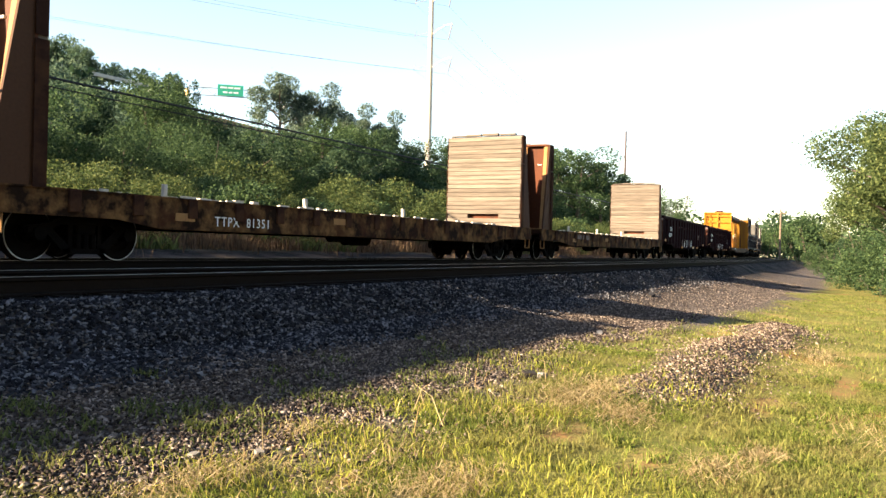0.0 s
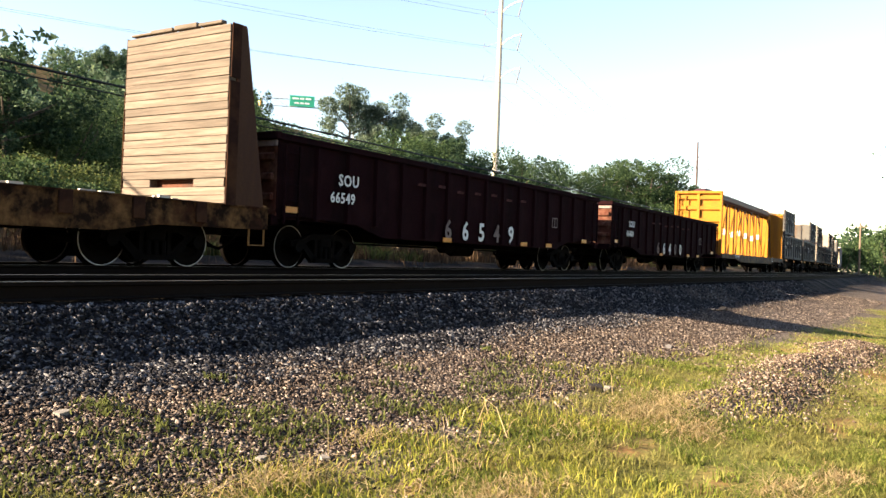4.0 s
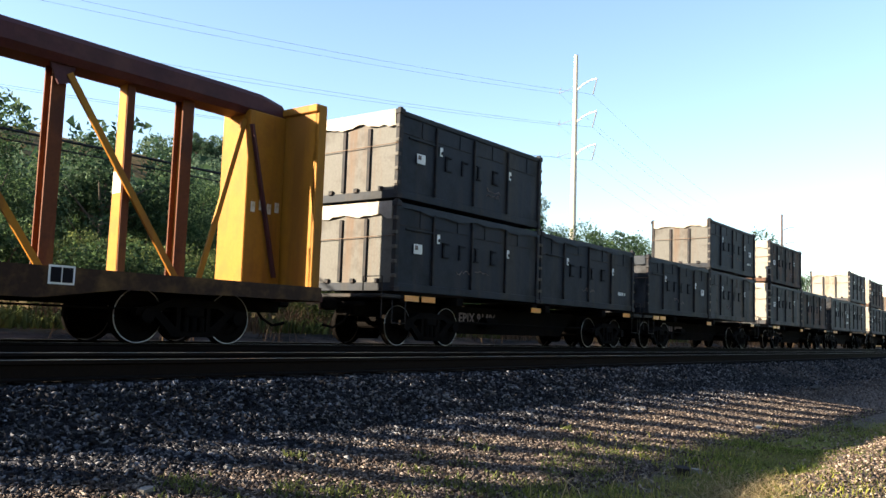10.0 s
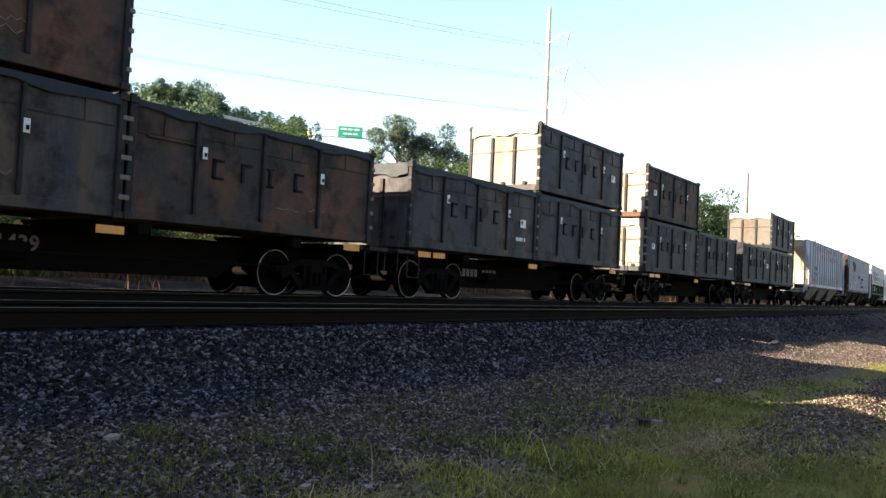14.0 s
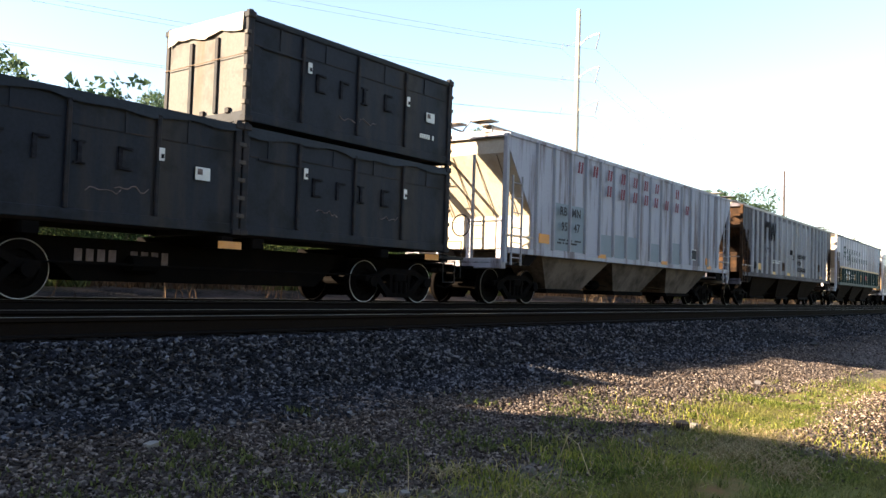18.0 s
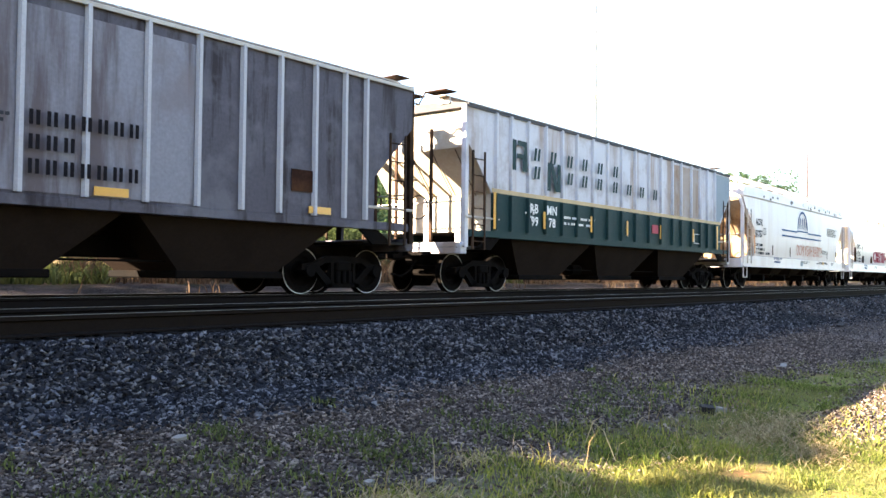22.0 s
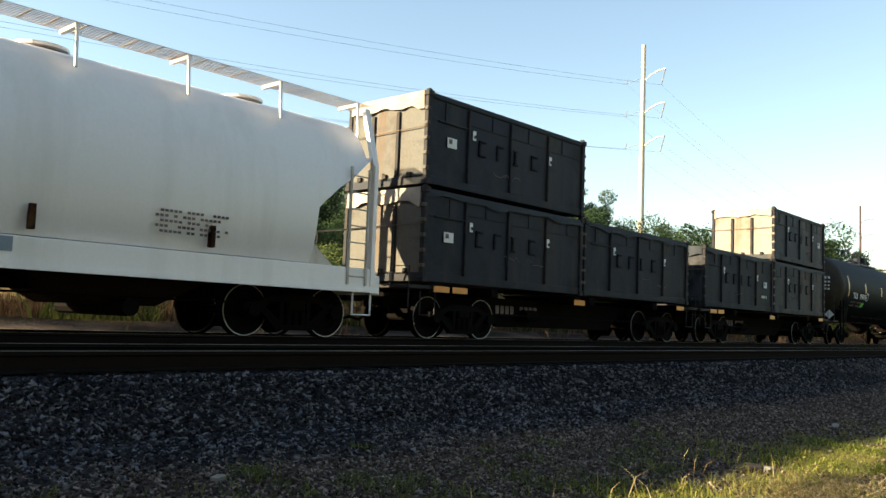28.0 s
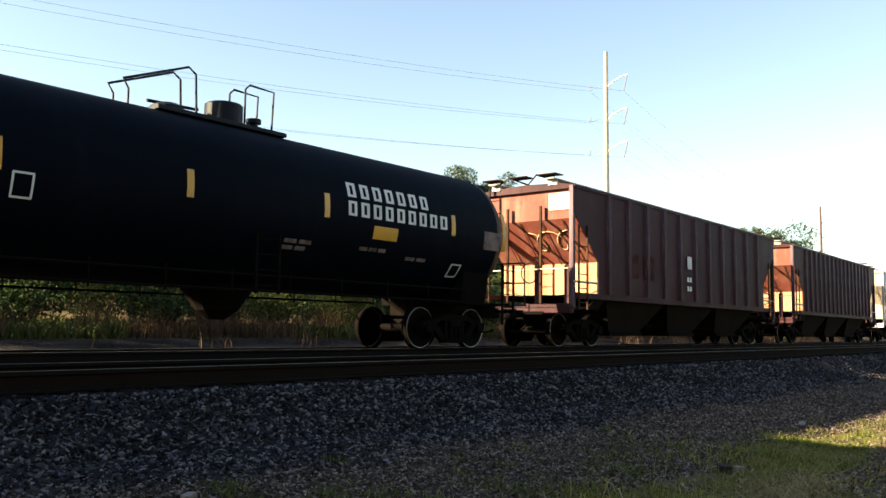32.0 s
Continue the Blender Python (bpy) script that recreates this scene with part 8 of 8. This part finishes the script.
for _ in range(500):
    a, dist = r.uniform(0.9, 3.6), r.uniform(60, 150)
    x, y = dist * math.cos(a), dist * math.sin(a)
    if perp(x, y) > 40:
        cs.append((x, y, ground_z(x, y) + r.uniform(1.5, 5)))
        rs_.append(r.uniform(2, 3.5))
v, f = leaves(cs, rs_, 40000, 1.1, 10)
tagged(new("distant_woods", fast_mesh("distant_woods", v, f, LEAF_C)), "distant green woods along the horizon", "woods", kind="stuff")

# ---- power line, sign and small things ----
POLE = shader("pole_steel", (0.50, 0.45, 0.38), 0.6, 0.0, 0.15, 2, stain=(0.40, 0.33, 0.26), stain_amount=0.4)
WIRE = shader("wire", (0.13, 0.14, 0.16), 0.6, 0.2, 0.1)
INSULATOR = shader("insulator", (0.16, 0.15, 0.15), 0.4, 0.0, 0.1)
RUST_POLE = shader("weathering_steel", (0.085, 0.06, 0.055), 0.8, 0.0, 0.2, 2)
GREY_POLE = shader("distant_grey_steel", (0.40, 0.40, 0.42), 0.7, 0.0, 0.1, 2)
PALE_LABEL, RUST_LABEL = "tall pale steel transmission pole with curved arms", "distant dark weathered steel transmission pole"
P1, P2, P3, P0 = spot(0, 112), spot(13.2, 265), spot(17.2, 345), (-73.0, 111.0)


def monopole(at, top, along, arm, steel, label):
    """A tapered steel pole with three curved arms on each side and their insulators; returns the wire points."""
    x, y = at
    d = Vector((along[0], along[1], 0)).normalized()
    side = Vector((d.y, -d.x, 0))
    ob = thing("transmission_pole", label, "pole", "transmission poles")
    part("shaft", Geo().tube((x, y, ground_z(x, y) - 0.5), (x, y, top), 0.50, 0.26, 14), steel, ob, "", None, True)
    ends = []
    for z in (top - 4.9, top - 9.3, top - 13.7):
        for sgn in (1, -1):
            if sgn < 0:
                # the far side hangs its wire from two slanting insulator strings
                low = Vector((x, y, z)) - side * (arm * 0.8) + Vector((0, 0, 0.1))
                part("insulator", Geo().tube(Vector((x, y, z + 0.5)) - side * 0.2, low, 0.035, 0.035, 5), INSULATOR, ob)
                part("insulator", Geo().tube(low + side * 0.25 + Vector((0, 0, 0.7)), low, 0.05, 0.05, 5), INSULATOR, ob)
                ends.append(low)
                continue
            pts = [Vector((x, y, z)) + side * sgn * a + Vector((0, 0, b)) for a, b in ((0.2, 0), (arm * 0.35, 0.65), (arm * 0.7, 1.0), (arm, 1.05))]
            a = part("arm", Geo().pipe(pts, 0.09, 6), steel, ob)
            low = Vector((x, y, z)) + side * sgn * (arm * 0.82) + Vector((0, 0, -1.0))
            part("insulator", Geo().tube(pts[-1], low, 0.07, 0.07, 6), INSULATOR, a)
            ends.append(low)
    return ends


tops = [1.6 + 112 * math.tan(radians(18.43)), 1.6 + 265 * math.tan(radians(7.94)), 1.6 + 345 * math.tan(radians(6.38))]
line = [monopole(P0, tops[0] + 3, (P1[0] - P0[0], P1[1] - P0[1]), 3.4, POLE, PALE_LABEL), monopole(P1, tops[0], (P2[0] - P0[0], P2[1] - P0[1]), 3.4, POLE, PALE_LABEL),
        monopole(P2, tops[1], (P2[0] - P1[0], P2[1] - P1[1]), 3.4, RUST_POLE, RUST_LABEL), monopole(P3, tops[2], (P3[0] - P2[0], P3[1] - P2[1]), 3.4, GREY_POLE, "distant thin grey transmission pole against the sky")]
for ends_a, ends_b, sag, thick in ((line[0], line[1], 4.5, 0.014), (line[1], line[2], 4.0, 0.009), (line[2], line[3], 1.5, 0.009)):
    for a, b in zip(ends_a, ends_b):
        pts = [a.lerp(b, t / 24) - Vector((0, 0, sag * 4 * (t / 24) * (1 - t / 24))) for t in range(25)]
        solid("power_line", Geo().pipe(pts, thick, 5), WIRE, "thin grey power line between steel poles", "cable", "power lines")
WOOD_POLE = shader("pole_wood", (0.16, 0.12, 0.09), 0.9, 0.0, 0.3, 2)
BLACK_CABLE = shader("black_cable", (0.015, 0.015, 0.017), 0.6)
ua, ub = from_line(-45, 20.3), from_line(165, 20.3)
for (x, y), h in ((ua, 7.6), (ub, 7.0), (spot(22.9, 128), 7.2)):
    ob = thing("utility_pole", "weathered wooden utility pole with a crossarm", "pole", "utility poles")
    z = ground_z(x, y)
    part("post", Geo().tube((x, y, z - 0.3), (x, y, z + h), 0.15, 0.11, 10), WOOD_POLE, ob)
    part("crossarm", Geo().box(x - 0.06, x + 0.06, y - 0.9, y + 0.9, z + h - 0.7, z + h - 0.58), WOOD_POLE, ob)
for dz, dp in ((0.0, 0.0), (-0.22, 0.12)):
    pts = []
    for i in range(43):
        t = i / 42
        x, y = from_line(-45 + 210 * t, 20.3 + dp)
        pts.append((x, y, 6.15 + dz - 0.5 * 4 * t * (1 - t) + 0.2))
    solid("telephone_cable", Geo().pipe(pts, 0.035 if dz == 0 else 0.02, 5), BLACK_CABLE, "sagging black telephone cable along the railway", "cable", "telephone cables")

# highway sign gantry on the hill
SIGN_GREEN = shader("sign_green", (0.01, 0.32, 0.20), 0.45, 0.0, 0.08, 2, stain_amount=0.1)
SIGN_WHITE = shader("sign_white", (0.75, 0.77, 0.75), 0.5, 0.0, 0.05, 2, stain_amount=0.1)
GALV = shader("galvanised_steel", (0.42, 0.43, 0.43), 0.5, 0.5, 0.15, 2)
gantry = thing("sign_gantry", "galvanised truss gantry carrying a green road sign", "road sign")
gx0, gy0 = spot(-15.8, 150)
gx1, gy1 = spot(-9.7, 150)
gz = 1.6 + 150 * math.tan(radians(9.9))
A, B = Vector((gx0, gy0, gz)), Vector((gx1, gy1, gz))
g = Geo()
for dz in (0.0, -1.3):
    g.tube(A + Vector((0, 0, dz)), B + Vector((0, 0, dz)), 0.09, n=6)
for i in range(12):
    a, b = A.lerp(B, i / 12), A.lerp(B, (i + 1) / 12)
    g.tube(a - Vector((0, 0, 1.3 if i % 2 else 0)), b - Vector((0, 0, 0 if i % 2 else 1.3)), 0.055, n=5)
part("truss", g, GALV, gantry)
for e in (A, B):
    part("gantry_post", Geo().tube((e.x, e.y, ground_z(e.x, e.y) - 0.5), e, 0.2, 0.16, 10), GALV, gantry)
q = Matrix.Translation(A.lerp(B, 0.43) + Vector((0, 0, -0.3))) @ Matrix.Rotation(math.atan2(B.y - A.y, B.x - A.x), 4, "Z")
tow = -0.25 if (q @ Vector((0, -1, 0))).length < (q @ Vector((0, 1, 0))).length else 0.25
panel = part("sign_panel", Geo().box(-2.15, 2.15, tow - 0.04, tow + 0.04, -0.95, 0.95, 0.02), SIGN_GREEN, gantry, "green reflective sign panel", q)
e = tow * 1.2
for x0, x1, z0, z1 in ((-1.7, -0.6, 0.3, 0.58), (-0.4, 0.4, 0.3, 0.58), (0.6, 1.6, 0.3, 0.58), (-1.3, -0.5, -0.5, -0.22), (-0.3, 0.3, -0.5, -0.22), (0.5, 1.3, -0.5, -0.22)):
    part("sign_lettering_bar", Geo().box(x0, x1, e - 0.01, e + 0.01, z0, z1), SIGN_WHITE, panel)
lx, ly = spot(-15.9, 150)
signal = thing("traffic_signal", "yellow traffic signal head beside the gantry", "traffic signal")
part("signal_head", Geo().box(lx - 0.3, lx + 0.3, ly - 0.25, ly + 0.25, gz - 1.6, gz - 0.4, 0.05), REFLECT_Y, signal)
part("signal_post", Geo().tube((lx + 0.1, ly + 0.1, ground_z(lx, ly) - 0.3), (lx + 0.1, ly + 0.1, gz - 1.0), 0.1, n=8), GALV, signal)
CONCRETE = shader("pale_concrete", (0.42, 0.40, 0.37), 0.85, 0.0, 0.15, 2)
barrier_a, barrier_b = spot(-21.8, 152), spot(-18.2, 156)
bz = 1.6 + 152 * math.tan(radians(10.2))
solid("road_barrier", Geo().beam((*barrier_a, bz), (*barrier_b, bz - 0.6), 0.4, 0.55).beam((barrier_a[0], barrier_a[1], bz - 0.5), (barrier_a[0], barrier_a[1], ground_z(*barrier_a) - 1), 0.3).beam((barrier_b[0], barrier_b[1], bz - 1.2), (barrier_b[0], barrier_b[1], ground_z(*barrier_b) - 1), 0.3), CONCRETE, "pale concrete road barrier on the hillside", "barrier")

# odd things lying in the stones
TIMBER = shader("old_timber", (0.022, 0.018, 0.016), 0.9, 0.0, 0.3, 3)
PALE_STONE = shader("pale_stone", (0.20, 0.18, 0.16), 0.85, 0.0, 0.25, 4)
def lying(name, x, y, lx, ly, lz, turn, material, label, category):
    g = Geo().slab([(-lx / 2, -ly * 0.4), (-lx * 0.3, -ly / 2), (lx * 0.35, -ly * 0.45), (lx / 2, ly * 0.1), (lx * 0.3, ly / 2), (-lx * 0.4, ly * 0.42)], "z", 0, lz)
    solid(name, g, material, label, category, at=pose(x, y, ground_z(x, y) - lz * 0.15, 2, -3, turn))
lying("timber_offcut", 22.4, 5.7, 0.9, 0.16, 0.09, 8, TIMBER, "dark broken timber lying on the stones", "timber")
lying("pale_board", 13.6, 4.3, 0.45, 0.1, 0.03, 15, PALE_STONE, "pale flat board lying on the gravel", "board")
lying("dark_rock", 8.6, 3.5, 0.2, 0.14, 0.10, 30, TIMBER, "dark rock among the weeds", "rock")
lying("white_rock", 8.85, 3.45, 0.11, 0.08, 0.07, 70, PALE_STONE, "small white rock among the weeds", "rock")
lying("pale_slab", 3.5, 5.3, 0.13, 0.08, 0.04, 20, PALE_STONE, "pale flat stone at the foot of the ballast", "rock")
lying("pale_slab", 4.45, 3.75, 0.09, 0.06, 0.04, 50, PALE_STONE, "small pale stone in the weeds", "rock")
lying("pale_slab", 4.05, 3.95, 0.08, 0.06, 0.04, 10, PALE_STONE, "small pale stone in the weeds", "rock")


# ---- what moves ----
def motions():
    ticks = [i for i in range(0, 33)]
    rolled = {t: gone(t) for t in ticks}
    for ob, middle, z in MOVERS:
        walk(ob, [(t, on_line(middle - rolled[t], across=0.75, z=RAIL + z)) for t in ticks])
    fine = [i / 15 for i in range(0, 481)]
    turns = [gone(t) / 0.457 for t in fine]
    for ob in WHEELSETS:
        base = ob.matrix_basis.copy()
        walk(ob, [(t, base @ Matrix.Rotation(-a, 4, "Y")) for t, a in zip(fine, turns)])


motions()
